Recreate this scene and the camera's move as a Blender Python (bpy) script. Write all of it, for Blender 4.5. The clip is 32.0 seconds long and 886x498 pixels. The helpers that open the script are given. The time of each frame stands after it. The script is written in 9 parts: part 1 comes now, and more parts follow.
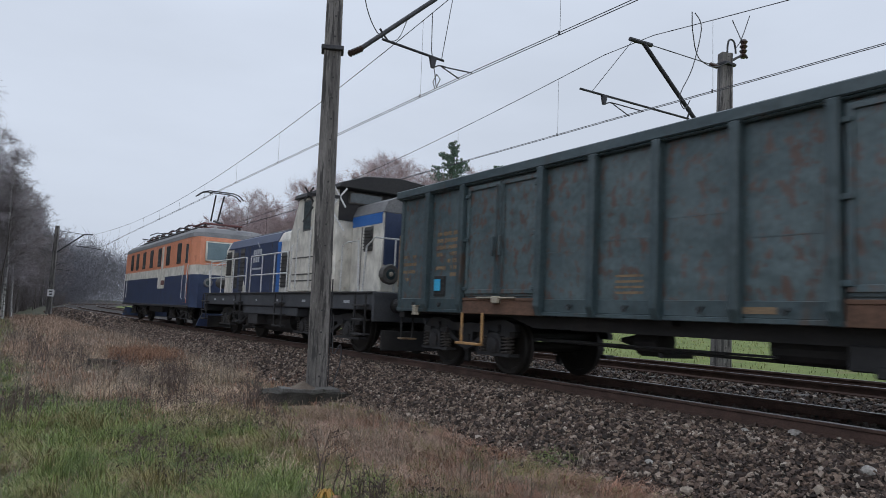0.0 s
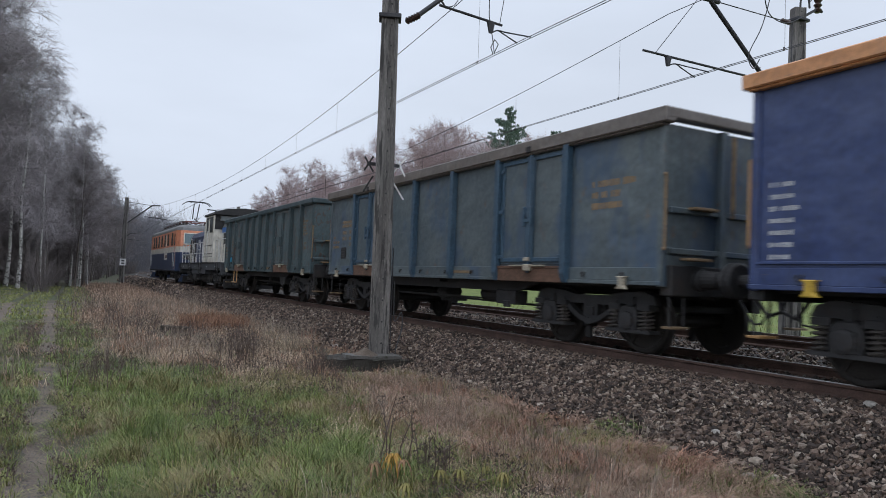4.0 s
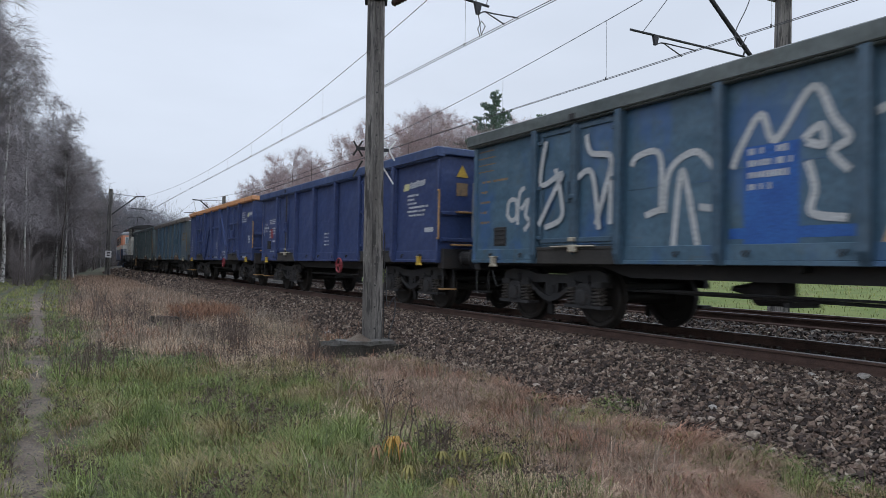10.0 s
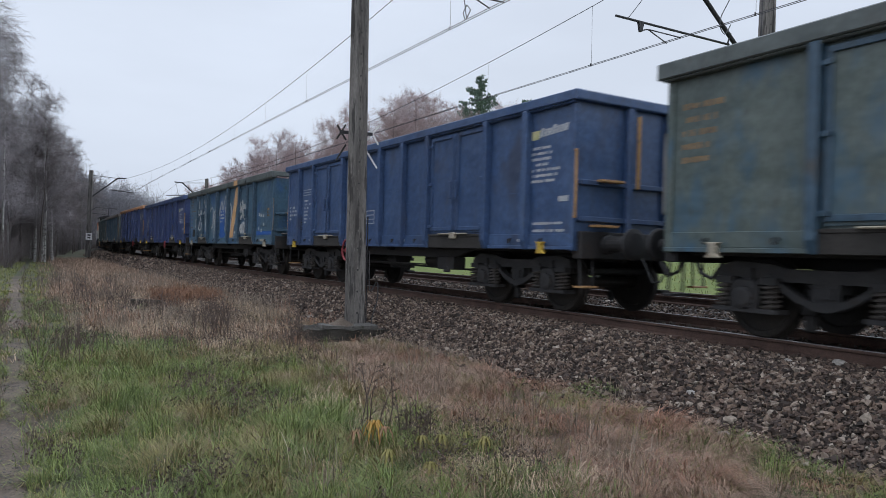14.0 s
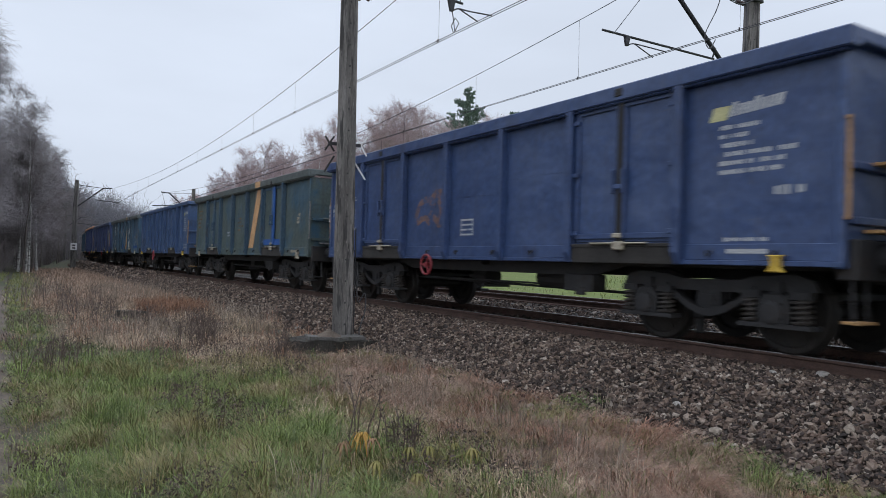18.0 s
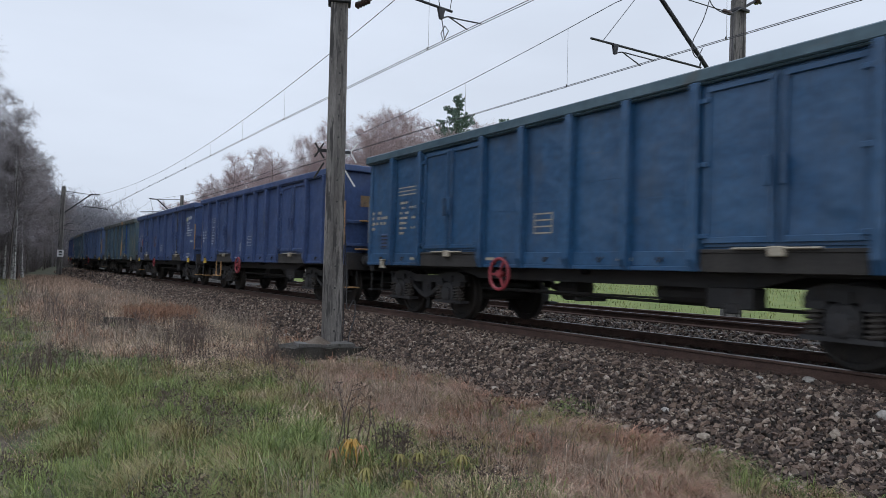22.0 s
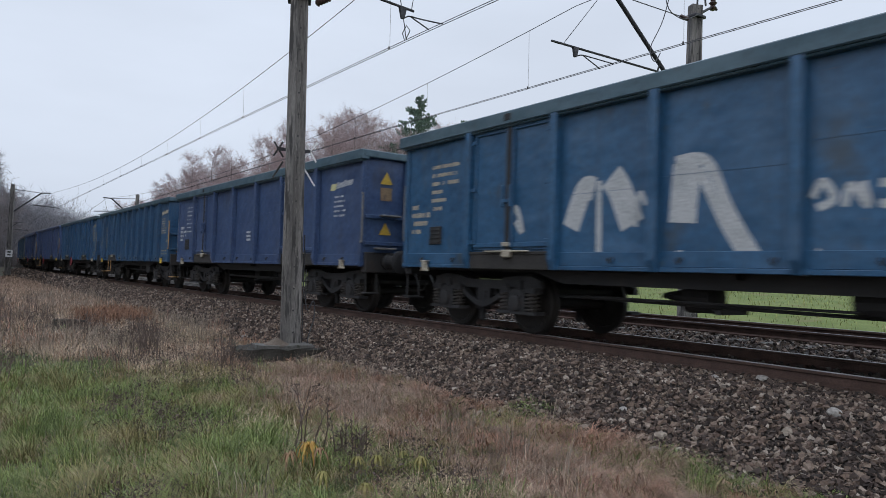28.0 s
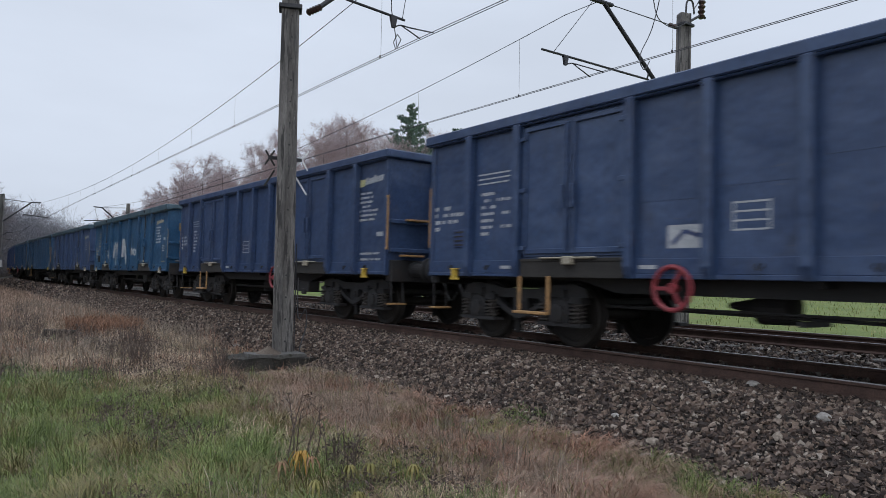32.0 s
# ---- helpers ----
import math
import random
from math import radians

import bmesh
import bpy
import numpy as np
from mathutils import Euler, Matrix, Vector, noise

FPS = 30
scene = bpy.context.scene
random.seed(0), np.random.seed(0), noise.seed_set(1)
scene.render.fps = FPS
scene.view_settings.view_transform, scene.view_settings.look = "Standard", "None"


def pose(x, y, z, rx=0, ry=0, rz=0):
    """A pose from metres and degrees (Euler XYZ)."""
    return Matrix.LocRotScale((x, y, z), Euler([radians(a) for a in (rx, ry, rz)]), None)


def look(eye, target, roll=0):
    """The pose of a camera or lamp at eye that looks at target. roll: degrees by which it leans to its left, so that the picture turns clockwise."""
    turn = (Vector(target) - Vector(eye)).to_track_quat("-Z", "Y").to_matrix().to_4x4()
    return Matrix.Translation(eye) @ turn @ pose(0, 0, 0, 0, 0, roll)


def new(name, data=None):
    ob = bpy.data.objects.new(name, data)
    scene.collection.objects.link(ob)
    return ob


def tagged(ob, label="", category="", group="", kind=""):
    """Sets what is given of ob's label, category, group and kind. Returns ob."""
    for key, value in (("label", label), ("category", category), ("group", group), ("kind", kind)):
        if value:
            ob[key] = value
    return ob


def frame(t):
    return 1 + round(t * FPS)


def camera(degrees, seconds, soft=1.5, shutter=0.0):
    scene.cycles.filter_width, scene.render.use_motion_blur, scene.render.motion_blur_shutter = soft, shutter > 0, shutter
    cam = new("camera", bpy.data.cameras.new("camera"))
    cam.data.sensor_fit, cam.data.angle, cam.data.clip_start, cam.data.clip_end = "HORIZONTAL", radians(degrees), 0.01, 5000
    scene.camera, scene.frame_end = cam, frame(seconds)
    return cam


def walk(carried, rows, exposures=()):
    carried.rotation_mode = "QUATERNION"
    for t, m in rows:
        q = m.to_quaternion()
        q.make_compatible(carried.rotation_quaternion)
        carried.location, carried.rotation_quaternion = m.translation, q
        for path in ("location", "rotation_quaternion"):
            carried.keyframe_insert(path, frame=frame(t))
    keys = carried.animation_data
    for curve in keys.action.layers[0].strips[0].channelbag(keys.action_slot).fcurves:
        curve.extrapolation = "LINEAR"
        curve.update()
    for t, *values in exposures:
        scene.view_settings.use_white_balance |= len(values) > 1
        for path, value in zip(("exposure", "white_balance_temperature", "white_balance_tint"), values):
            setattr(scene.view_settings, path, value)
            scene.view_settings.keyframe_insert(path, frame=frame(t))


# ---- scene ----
# camera: a hand-held phone, standing beside the line; rows of t, x, y, z, yaw, pitch, roll
cam = camera(64.0, 32.0, 0.65, 0.4)
PATH = [
    (0, 0.074, -0.064, 1.638, -31.28, 5.39, 2.58),
    (0.5, 0.066, 0.001, 1.638, -30.73, 5.21, 2.8),
    (1, 0.065, -0.004, 1.638, -30.9, 4.81, 2.76),
    (1.5, 0.08, -0.026, 1.638, -31.04, 4.27, 2.51),
    (2, 0.101, -0.019, 1.63, -30.1, 3.58, 2.39),
    (2.5, 0.091, -0.025, 1.64, -28.61, 2.9, 2.27),
    (3, 0.071, -0.027, 1.64, -27.81, 2.68, 2.24),
    (3.5, 0.021, -0.048, 1.648, -27.27, 2.63, 2.34),
    (5.5, 0.038, 0.007, 1.639, -25.75, 2.2, 2.66),
    (6, 0.01, -0.001, 1.634, -25.38, 1.96, 2.54),
    (6.5, 0.001, -0.004, 1.633, -25.28, 1.84, 2),
    (7, -0.016, -0.011, 1.636, -25.65, 1.86, 1.44),
    (7.5, -0.043, -0.014, 1.626, -25.92, 1.96, 1.27),
    (8, -0.044, -0.012, 1.625, -26.34, 1.98, 1.2),
    (8.5, -0.04, -0.005, 1.624, -26.81, 1.99, 0.93),
    (9, -0.032, 0.008, 1.618, -27.13, 2.14, 0.82),
    (9.5, -0.03, 0.02, 1.613, -27.55, 1.87, 0.97),
    (10, -0.029, 0.027, 1.612, -27.9, 1.45, 1.26),
    (10.5, -0.039, 0.02, 1.613, -28.32, 1.16, 1.64),
    (11, -0.035, 0.022, 1.611, -28.72, 0.8, 1.66),
    (11.5, -0.004, 0.036, 1.605, -29.46, 0.67, 1.53),
    (12, -0.008, 0.03, 1.608, -29.42, 0.45, 1.51),
    (12.5, -0.011, 0.021, 1.604, -29.45, 0.33, 1.62),
    (13, -0.009, 0.028, 1.61, -29.4, 0.24, 1.67),
    (13.5, -0.004, 0.026, 1.611, -29.26, 0.2, 1.62),
    (15.5, -0.024, -0.002, 1.619, -29.03, 0.78, 1.84),
    (16, -0.029, -0.008, 1.619, -29.19, 0.97, 1.81),
    (16.5, -0.022, 0.004, 1.615, -29.34, 1.12, 1.77),
    (17, -0.024, 0.002, 1.615, -29.53, 1.12, 1.78),
    (17.5, -0.029, -0.004, 1.618, -29.71, 1.1, 1.93),
    (18, -0.02, -0, 1.62, -30.14, 1.19, 1.8),
    (18.5, -0.016, 0.006, 1.617, -30.28, 1.21, 1.8),
    (19, -0.023, -0.003, 1.616, -30.41, 1.27, 1.74),
    (19.5, -0.014, -0.004, 1.617, -30.54, 1.22, 1.66),
    (20, -0.01, -0.006, 1.617, -30.77, 1.29, 1.63),
    (20.5, -0.008, -0.005, 1.618, -30.82, 1.34, 1.63),
    (21, -0.01, -0.016, 1.621, -30.79, 1.38, 1.65),
    (21.5, -0.028, -0.025, 1.626, -30.77, 1.55, 1.62),
    (22, -0.034, -0.018, 1.62, -30.98, 1.76, 1.8),
    (22.5, -0.025, -0.015, 1.618, -31.31, 1.92, 1.97),
    (23, -0.015, -0.012, 1.621, -31.51, 2.05, 1.93),
    (23.5, -0.01, -0.003, 1.619, -31.71, 2.1, 1.86),
    (24, -0.012, -0.007, 1.618, -32.04, 2.01, 1.9),
    (24.5, -0.003, 0.006, 1.608, -32.33, 1.96, 1.98),
    (25, 0.014, 0.004, 1.614, -32.71, 1.72, 1.87),
    (25.5, 0.001, -0.002, 1.618, -32.9, 1.45, 1.92),
    (27.5, 0.004, 0.007, 1.615, -33.8, 1.87, 1.88),
    (28, 0.007, 0.014, 1.609, -34.06, 1.96, 1.86),
    (28.5, 0.005, 0.007, 1.614, -34.3, 1.93, 1.85),
    (29, 0.011, 0.006, 1.612, -34.65, 1.8, 1.77),
    (29.5, 0.016, 0.009, 1.604, -34.71, 1.74, 1.8),
    (30, 0.011, -0.004, 1.614, -34.82, 1.67, 1.71),
    (30.5, 0.005, -0.005, 1.609, -35.01, 1.93, 1.67),
    (31, 0.013, -0.005, 1.616, -34.82, 2.08, 1.63),
    (31.5, 0.005, -0.006, 1.616, -34.7, 2.3, 1.63),
    (32, -0, -0.007, 1.612, -34.67, 2.59, 1.53),
]


def camera_pose(x, y, z, yaw, pitch, roll):
    yaw, pitch = radians(yaw), radians(pitch)
    way = Vector((-math.sin(yaw) * math.cos(pitch), math.cos(yaw) * math.cos(pitch), math.sin(pitch)))
    eye = Vector((x, y, z))
    return look(eye, eye + way, roll)


walk(cam, [(t, camera_pose(*p)) for t, *p in PATH], [(0, -0.18), (1.5, -0.12), (3.5, -0.03), (6, 0.0), (19, 0.0), (26, 0.0), (28, -0.03), (30, -0.04), (32, -0.09)])

# overcast late-autumn daylight
world = bpy.data.worlds.new("overcast")
scene.world = world
world.use_nodes = True
wn, wl = world.node_tree.nodes, world.node_tree.links
sky = wn.new("ShaderNodeTexSky")
sky.sky_type, sky.sun_disc = "NISHITA", False
sky.sun_elevation, sky.sun_rotation, sky.dust_density = radians(14), radians(200), 4.0
grey = wn.new("ShaderNodeHueSaturation")
grey.inputs["Saturation"].default_value = 0.15
cloud = wn.new("ShaderNodeMix")
cloud.data_type = "RGBA"
cloud.inputs[0].default_value = 0.85
cloud.inputs[7].default_value = (5.45, 6.1, 7.25, 1)
wl.new(sky.outputs[0], grey.inputs["Color"])
wl.new(grey.outputs[0], cloud.inputs[6])
place = wn.new("ShaderNodeTexCoord")
height = wn.new("ShaderNodeSeparateXYZ")
wl.new(place.outputs["Generated"], height.inputs[0])
rise = wn.new("ShaderNodeMapRange")
rise.interpolation_type = "SMOOTHSTEP"
rise.inputs[1].default_value, rise.inputs[2].default_value = 0.3, 1.0
rise.inputs[3].default_value, rise.inputs[4].default_value = 1.0, 2.1
wl.new(height.outputs[2], rise.inputs[0])
stretch = wn.new("ShaderNodeMapping")
stretch.inputs["Scale"].default_value = (1.0, 1.0, 3.0)
wl.new(place.outputs["Generated"], stretch.inputs[0])
layer = wn.new("ShaderNodeTexNoise")
layer.inputs["Scale"].default_value, layer.inputs["Detail"].default_value = 2.2, 5.0
wl.new(stretch.outputs[0], layer.inputs["Vector"])
soft = wn.new("ShaderNodeMapRange")
soft.inputs[1].default_value, soft.inputs[2].default_value = 0.3, 0.7
soft.inputs[3].default_value, soft.inputs[4].default_value = 0.93, 1.05
wl.new(layer.outputs[0], soft.inputs[0])
depth = wn.new("ShaderNodeMath")
depth.operation = "MULTIPLY"
wl.new(rise.outputs[0], depth.inputs[0])
wl.new(soft.outputs[0], depth.inputs[1])
dome = wn.new("ShaderNodeVectorMath")
dome.operation = "SCALE"
wl.new(cloud.outputs[2], dome.inputs[0])
wl.new(depth.outputs[0], dome.inputs["Scale"])
wl.new(dome.outputs[0], wn["Background"].inputs[0])
wn["Background"].inputs[1].default_value = 0.136
sun = new("sun", bpy.data.lights.new("sun", "SUN"))
sun.data.energy, sun.data.angle, sun.data.color = 0.3, radians(25), (1.0, 0.97, 0.94)
sun.matrix_world = look((0, 0, 60), (30, -8, 0))

# ---- materials ----
def surface(name, a, b, scale=3.0, rough=0.8, bump=0.0, metal=0.0, fine=40.0, patch=None, patch_at=(0.55, 0.7), patch_scale=1.2, stretch=(1, 1, 1), own=0.0, patch2=None, dent=0.0):
    """A painted, mineral or plant surface: two tones by coarse noise, fine grain, blotches of a third tone, relief."""
    m = bpy.data.materials.new(name)
    m.use_nodes = True
    n, l = m.node_tree.nodes, m.node_tree.links
    out = n["Principled BSDF"]
    co = n.new("ShaderNodeTexCoord")
    mp = n.new("ShaderNodeMapping")
    mp.inputs["Scale"].default_value = stretch
    l.new(co.outputs["Object"], mp.inputs[0])
    where = mp.outputs[0]
    if own:
        info = n.new("ShaderNodeObjectInfo")
        off = n.new("ShaderNodeVectorMath")
        off.operation = "MULTIPLY_ADD"
        l.new(info.outputs["Random"], off.inputs[0])
        off.inputs[1].default_value = (37.0, 91.0, 53.0)
        l.new(where, off.inputs[2])
        where = off.outputs[0]

    def noise_at(s, detail, r=0.6):
        t = n.new("ShaderNodeTexNoise")
        t.inputs["Scale"].default_value, t.inputs["Detail"].default_value, t.inputs["Roughness"].default_value = s, detail, r
        l.new(where, t.inputs["Vector"])
        return t.outputs[0]

    def mixed(f, c1, c2):
        x = n.new("ShaderNodeMix")
        x.data_type = "RGBA"
        l.new(f, x.inputs[0])
        for c, sock in ((c1, 6), (c2, 7)):
            if isinstance(c, tuple):
                x.inputs[sock].default_value = (*c, 1)
            else:
                l.new(c, x.inputs[sock])
        return x.outputs[2]

    def ramp(f, lo, hi):
        x = n.new("ShaderNodeMapRange")
        x.interpolation_type = "SMOOTHSTEP"
        x.inputs[1].default_value, x.inputs[2].default_value = lo, hi
        l.new(f, x.inputs[0])
        return x.outputs[0]

    col = mixed(ramp(noise_at(scale, 5), 0.3, 0.7), a, b)
    grain = noise_at(fine, 3)
    dark = mixed(ramp(grain, 0.25, 0.75), (0.72, 0.72, 0.72), (1.2, 1.2, 1.2))
    mul = n.new("ShaderNodeMix")
    mul.data_type, mul.blend_type = "RGBA", "MULTIPLY"
    mul.inputs[0].default_value = 1.0
    l.new(col, mul.inputs[6])
    l.new(dark, mul.inputs[7])
    col = mul.outputs[2]
    if patch:
        col = mixed(ramp(noise_at(patch_scale, 6, 0.65), *patch_at), col, patch)
    if patch2:
        col = mixed(ramp(noise_at(patch_scale * 4.3, 6, 0.7), 0.6, 0.7), col, patch2)
    l.new(col, out.inputs["Base Color"])
    out.inputs["Roughness"].default_value, out.inputs["Metallic"].default_value = rough, metal
    if dent:
        bend = n.new("ShaderNodeBump")
        bend.inputs["Strength"].default_value, bend.inputs["Distance"].default_value = dent, 0.06
        l.new(noise_at(2.4, 3), bend.inputs["Height"])
        l.new(bend.outputs[0], out.inputs["Normal"])
    if bump:
        bp = n.new("ShaderNodeBump")
        if dent:
            l.new(bend.outputs[0], bp.inputs["Normal"])
        bp.inputs["Strength"].default_value, bp.inputs["Distance"].default_value = bump, 0.01
        l.new(grain, bp.inputs["Height"])
        l.new(bp.outputs[0], out.inputs["Normal"])
    return m


def island_tones(m, amount=0.5):
    """Vary a joined heap's pieces one by one in brightness."""
    n, l = m.node_tree.nodes, m.node_tree.links
    out = n["Principled BSDF"]
    src = out.inputs["Base Color"].links[0].from_socket
    geo = n.new("ShaderNodeNewGeometry")
    rng = n.new("ShaderNodeMapRange")
    rng.inputs[3].default_value, rng.inputs[4].default_value = 1 - amount, 1 + amount
    l.new(geo.outputs["Random Per Island"], rng.inputs[0])
    v = n.new("ShaderNodeVectorMath")
    v.operation = "SCALE"
    l.new(src, v.inputs[0])
    l.new(rng.outputs[0], v.inputs["Scale"])
    l.new(v.outputs[0], out.inputs["Base Color"])
    return m


M = {}
# running-gear steels near black: the shade under the wagons is put into their colour
M["steel_dark"] = surface("underframe_steel", (0.013, 0.0129, 0.0144), (0.0239, 0.0221, 0.0223), 2.0, 0.7, 0.3, 0.0, 30, (0.0325, 0.0211, 0.0169), (0.58, 0.75), 2.0)
M["bogie"] = surface("bogie_steel", (0.0174, 0.0173, 0.0191), (0.031, 0.03, 0.0317), 3.0, 0.65, 0.4, 0.0, 30, (0.0242, 0.0178, 0.0153), (0.55, 0.7), 4.0)
M["wheel"] = surface("wheel_steel", (0.0186, 0.0174, 0.0167), (0.0341, 0.0285, 0.0248), 3.0, 0.65, 0.2, 0.3)
M["rail_side"] = surface("rail_rust", (0.060, 0.034, 0.026), (0.095, 0.055, 0.042), 4.0, 0.85, 0.4, 0.0, 60)
M["rail_head"] = surface("rail_polished", (0.17, 0.15, 0.145), (0.26, 0.24, 0.235), 6.0, 0.42, 0.05, 1.0)
M["sleeper"] = surface("sleeper_concrete", (0.08, 0.0725, 0.065), (0.12, 0.11, 0.1), 3.0, 0.9, 0.4, 0.0, 50)
M["concrete"] = surface("mast_concrete", (0.10, 0.093, 0.088), (0.22, 0.206, 0.193), 1.6, 0.92, 0.9, 0.0, 38, (0.05, 0.047, 0.046), (0.5, 0.6), 3.4, (3.5, 3.5, 0.3), 0, (0.3, 0.285, 0.265))
M["plinth"] = surface("mossy_concrete", (0.026, 0.0229, 0.0192), (0.0484, 0.0434, 0.036), 2.5, 0.95, 0.9, 0.0, 40, (0.031, 0.0372, 0.0161), (0.56, 0.68), 4.0, (3, 3, 0.4))
M["slab"] = surface("pale_slab", (0.088, 0.0825, 0.077), (0.132, 0.127, 0.118), 3.0, 0.95, 0.6, 0.0, 40, (0.044, 0.044, 0.033), (0.54, 0.66), 3.0)
M["wire"] = surface("wire_copper", (0.05, 0.05, 0.055), (0.08, 0.08, 0.085), 5.0, 0.6, 0, 0.3)
M["arm"] = surface("cantilever_steel", (0.03, 0.03, 0.034), (0.055, 0.055, 0.06), 4.0, 0.6, 0.1, 0.4)
M["insulator"] = surface("brown_porcelain", (0.035, 0.02, 0.016), (0.06, 0.035, 0.028), 4.0, 0.25)
M["white_paint"] = surface("white_paint", (0.62, 0.62, 0.62), (0.75, 0.75, 0.74), 4.0, 0.6, 0.05, 0.0, 40, (0.4, 0.39, 0.37), (0.6, 0.75), 5.0)
M["black_paint"] = surface("black_paint", (0.02, 0.02, 0.02), (0.035, 0.035, 0.035), 4.0, 0.6)
# soil tones darkened to paint the shade between grass blades
M["earth"] = surface("shaded_dead_grass_earth", (0.055, 0.048, 0.032), (0.10, 0.082, 0.058), 0.8, 1.0, 0.8, 0.0, 26, (0.045, 0.058, 0.022), (0.44, 0.58), 0.55, (1, 1, 1), 0, (0.11, 0.082, 0.062))
# near-black bed: the shade in the gaps between stones is painted in
M["gravel_bed"] = surface("shaded_ballast_bed", (0.022, 0.018, 0.015), (0.045, 0.037, 0.031), 2.5, 0.95, 1.0, 0.0, 22)
M["grass_field"] = surface("green_field", (0.092, 0.132, 0.024), (0.144, 0.176, 0.044), 0.9, 1.0, 0.9, 0.0, 18, (0.136, 0.128, 0.048), (0.56, 0.68), 0.5)
M["path"] = surface("trodden_earth", (0.0933, 0.0714, 0.0551), (0.15, 0.118, 0.0913), 3.4, 1.0, 1.0, 0.0, 45, (0.0561, 0.0428, 0.0298), (0.52, 0.68), 4.2, (1, 0.7, 1), 0, (0.176, 0.139, 0.103))
M["forest_floor"] = surface("leaf_litter", (0.07, 0.05, 0.035), (0.12, 0.085, 0.055), 1.0, 1.0, 0.8, 0.0, 20)

# ---- mesh tools ----
CACHE = {}


def to_mesh(name, bm, smooth=False):
    me = bpy.data.meshes.new(name)
    bm.normal_update()
    bm.to_mesh(me)
    bm.free()
    me.materials.append(None)
    if smooth:
        me.shade_smooth()
    return me


def part(name, source, material, parent, label="", at=None, key="", smooth=False):
    """One mesh object under a thing or part. source: a bmesh, or a function that returns one (made once per key)."""
    if callable(source):
        key = key or name
        if key not in CACHE:
            CACHE[key] = to_mesh(name, source(), smooth)
        me = CACHE[key]
    elif isinstance(source, bpy.types.Mesh):
        me = source
    else:
        me = to_mesh(name, source, smooth)
    ob = new(name, me)
    ob.material_slots[0].link = "OBJECT"
    ob.material_slots[0].material = material
    ob.parent = parent
    if at is not None:
        ob.matrix_basis = at if isinstance(at, Matrix) else Matrix.Translation(at)
    if label:
        tagged(ob, label)
    return ob


def thing(name, label, category, m=None, group="", kind=""):
    ob = tagged(new(name), label, category, group, kind)
    if m is not None:
        ob.matrix_basis = m
    return ob


def add_box(bm, x0, x1, y0, y1, z0, z1, turn=None):
    v = [bm.verts.new(Vector(c) if turn is None else turn @ Vector(c)) for c in ((x0, y0, z0), (x1, y0, z0), (x1, y1, z0), (x0, y1, z0), (x0, y0, z1), (x1, y0, z1), (x1, y1, z1), (x0, y1, z1))]
    for q in ((3, 2, 1, 0), (4, 5, 6, 7), (0, 1, 5, 4), (1, 2, 6, 5), (2, 3, 7, 6), (3, 0, 4, 7)):
        bm.faces.new([v[i] for i in q])
    return bm


def boxes(*list_of, bevel=0.0):
    bm = bmesh.new()
    for b in list_of:
        add_box(bm, *b)
    if bevel:
        bmesh.ops.bevel(bm, geom=bm.edges[:], offset=bevel, segments=1, affect="EDGES")
    return bm


def add_prism(bm, outline, x0, x1, axis=0):
    """Extrude a closed outline of 2D points along an axis (0: x, 1: y, 2: z) from x0 to x1."""
    def p(a, q):
        c = list(q)
        c.insert(axis, a)
        return bm.verts.new(c)
    a, b = [p(x0, q) for q in outline], [p(x1, q) for q in outline]
    k = len(outline)
    bm.faces.new(a[::-1])
    bm.faces.new(b)
    for i in range(k):
        bm.faces.new((a[i], a[(i + 1) % k], b[(i + 1) % k], b[i]))
    return bm


def prism(outline, x0, x1, axis=0, bevel=0.0):
    bm = add_prism(bmesh.new(), outline, x0, x1, axis)
    bmesh.ops.recalc_face_normals(bm, faces=bm.faces[:])
    if bevel:
        bmesh.ops.bevel(bm, geom=bm.edges[:], offset=bevel, segments=1, affect="EDGES")
    return bm


def add_tube(bm, points, radii, sides=8, caps=True):
    """A tapered tube along a line of points."""
    pts = [Vector(p) for p in points]
    if not hasattr(radii, "__len__"):
        radii = [radii] * len(pts)
    rings = []
    side = None
    for i, p in enumerate(pts):
        d = (pts[min(i + 1, len(pts) - 1)] - pts[max(i - 1, 0)]).normalized()
        if side is None:
            side = d.orthogonal().normalized()
        side = (side - d * side.dot(d)).normalized()
        up = d.cross(side)
        rings.append([bm.verts.new(p + radii[i] * (math.cos(a) * side + math.sin(a) * up)) for a in (2 * math.pi * k / sides for k in range(sides))])
    for r, s in zip(rings, rings[1:]):
        for k in range(sides):
            bm.faces.new((r[k], r[(k + 1) % sides], s[(k + 1) % sides], s[k]))
    if caps and sides > 2:
        bm.faces.new(rings[0][::-1])
        bm.faces.new(rings[-1])
    return bm


def tube(points, radii, sides=8):
    return add_tube(bmesh.new(), points, radii, sides)


def add_lathe(bm, profile, axis=0, sides=20, centre=(0, 0, 0)):
    """Turn (along, radius) points about an axis."""
    rings = []
    for a, r in profile:
        ring = []
        for k in range(sides):
            c = [math.cos(2 * math.pi * k / sides) * r, math.sin(2 * math.pi * k / sides) * r]
            c.insert(axis, a)
            ring.append(bm.verts.new(Vector(c) + Vector(centre)))
        rings.append(ring)
    for r, s in zip(rings, rings[1:]):
        for k in range(sides):
            bm.faces.new((r[k], r[(k + 1) % sides], s[(k + 1) % sides], s[k]))
    bm.faces.new(rings[0][::-1])
    bm.faces.new(rings[-1])
    return bm


def lathe(profile, axis=0, sides=20, centre=(0, 0, 0)):
    bm = add_lathe(bmesh.new(), profile, axis, sides, centre)
    bmesh.ops.recalc_face_normals(bm, faces=bm.faces[:])
    return bm


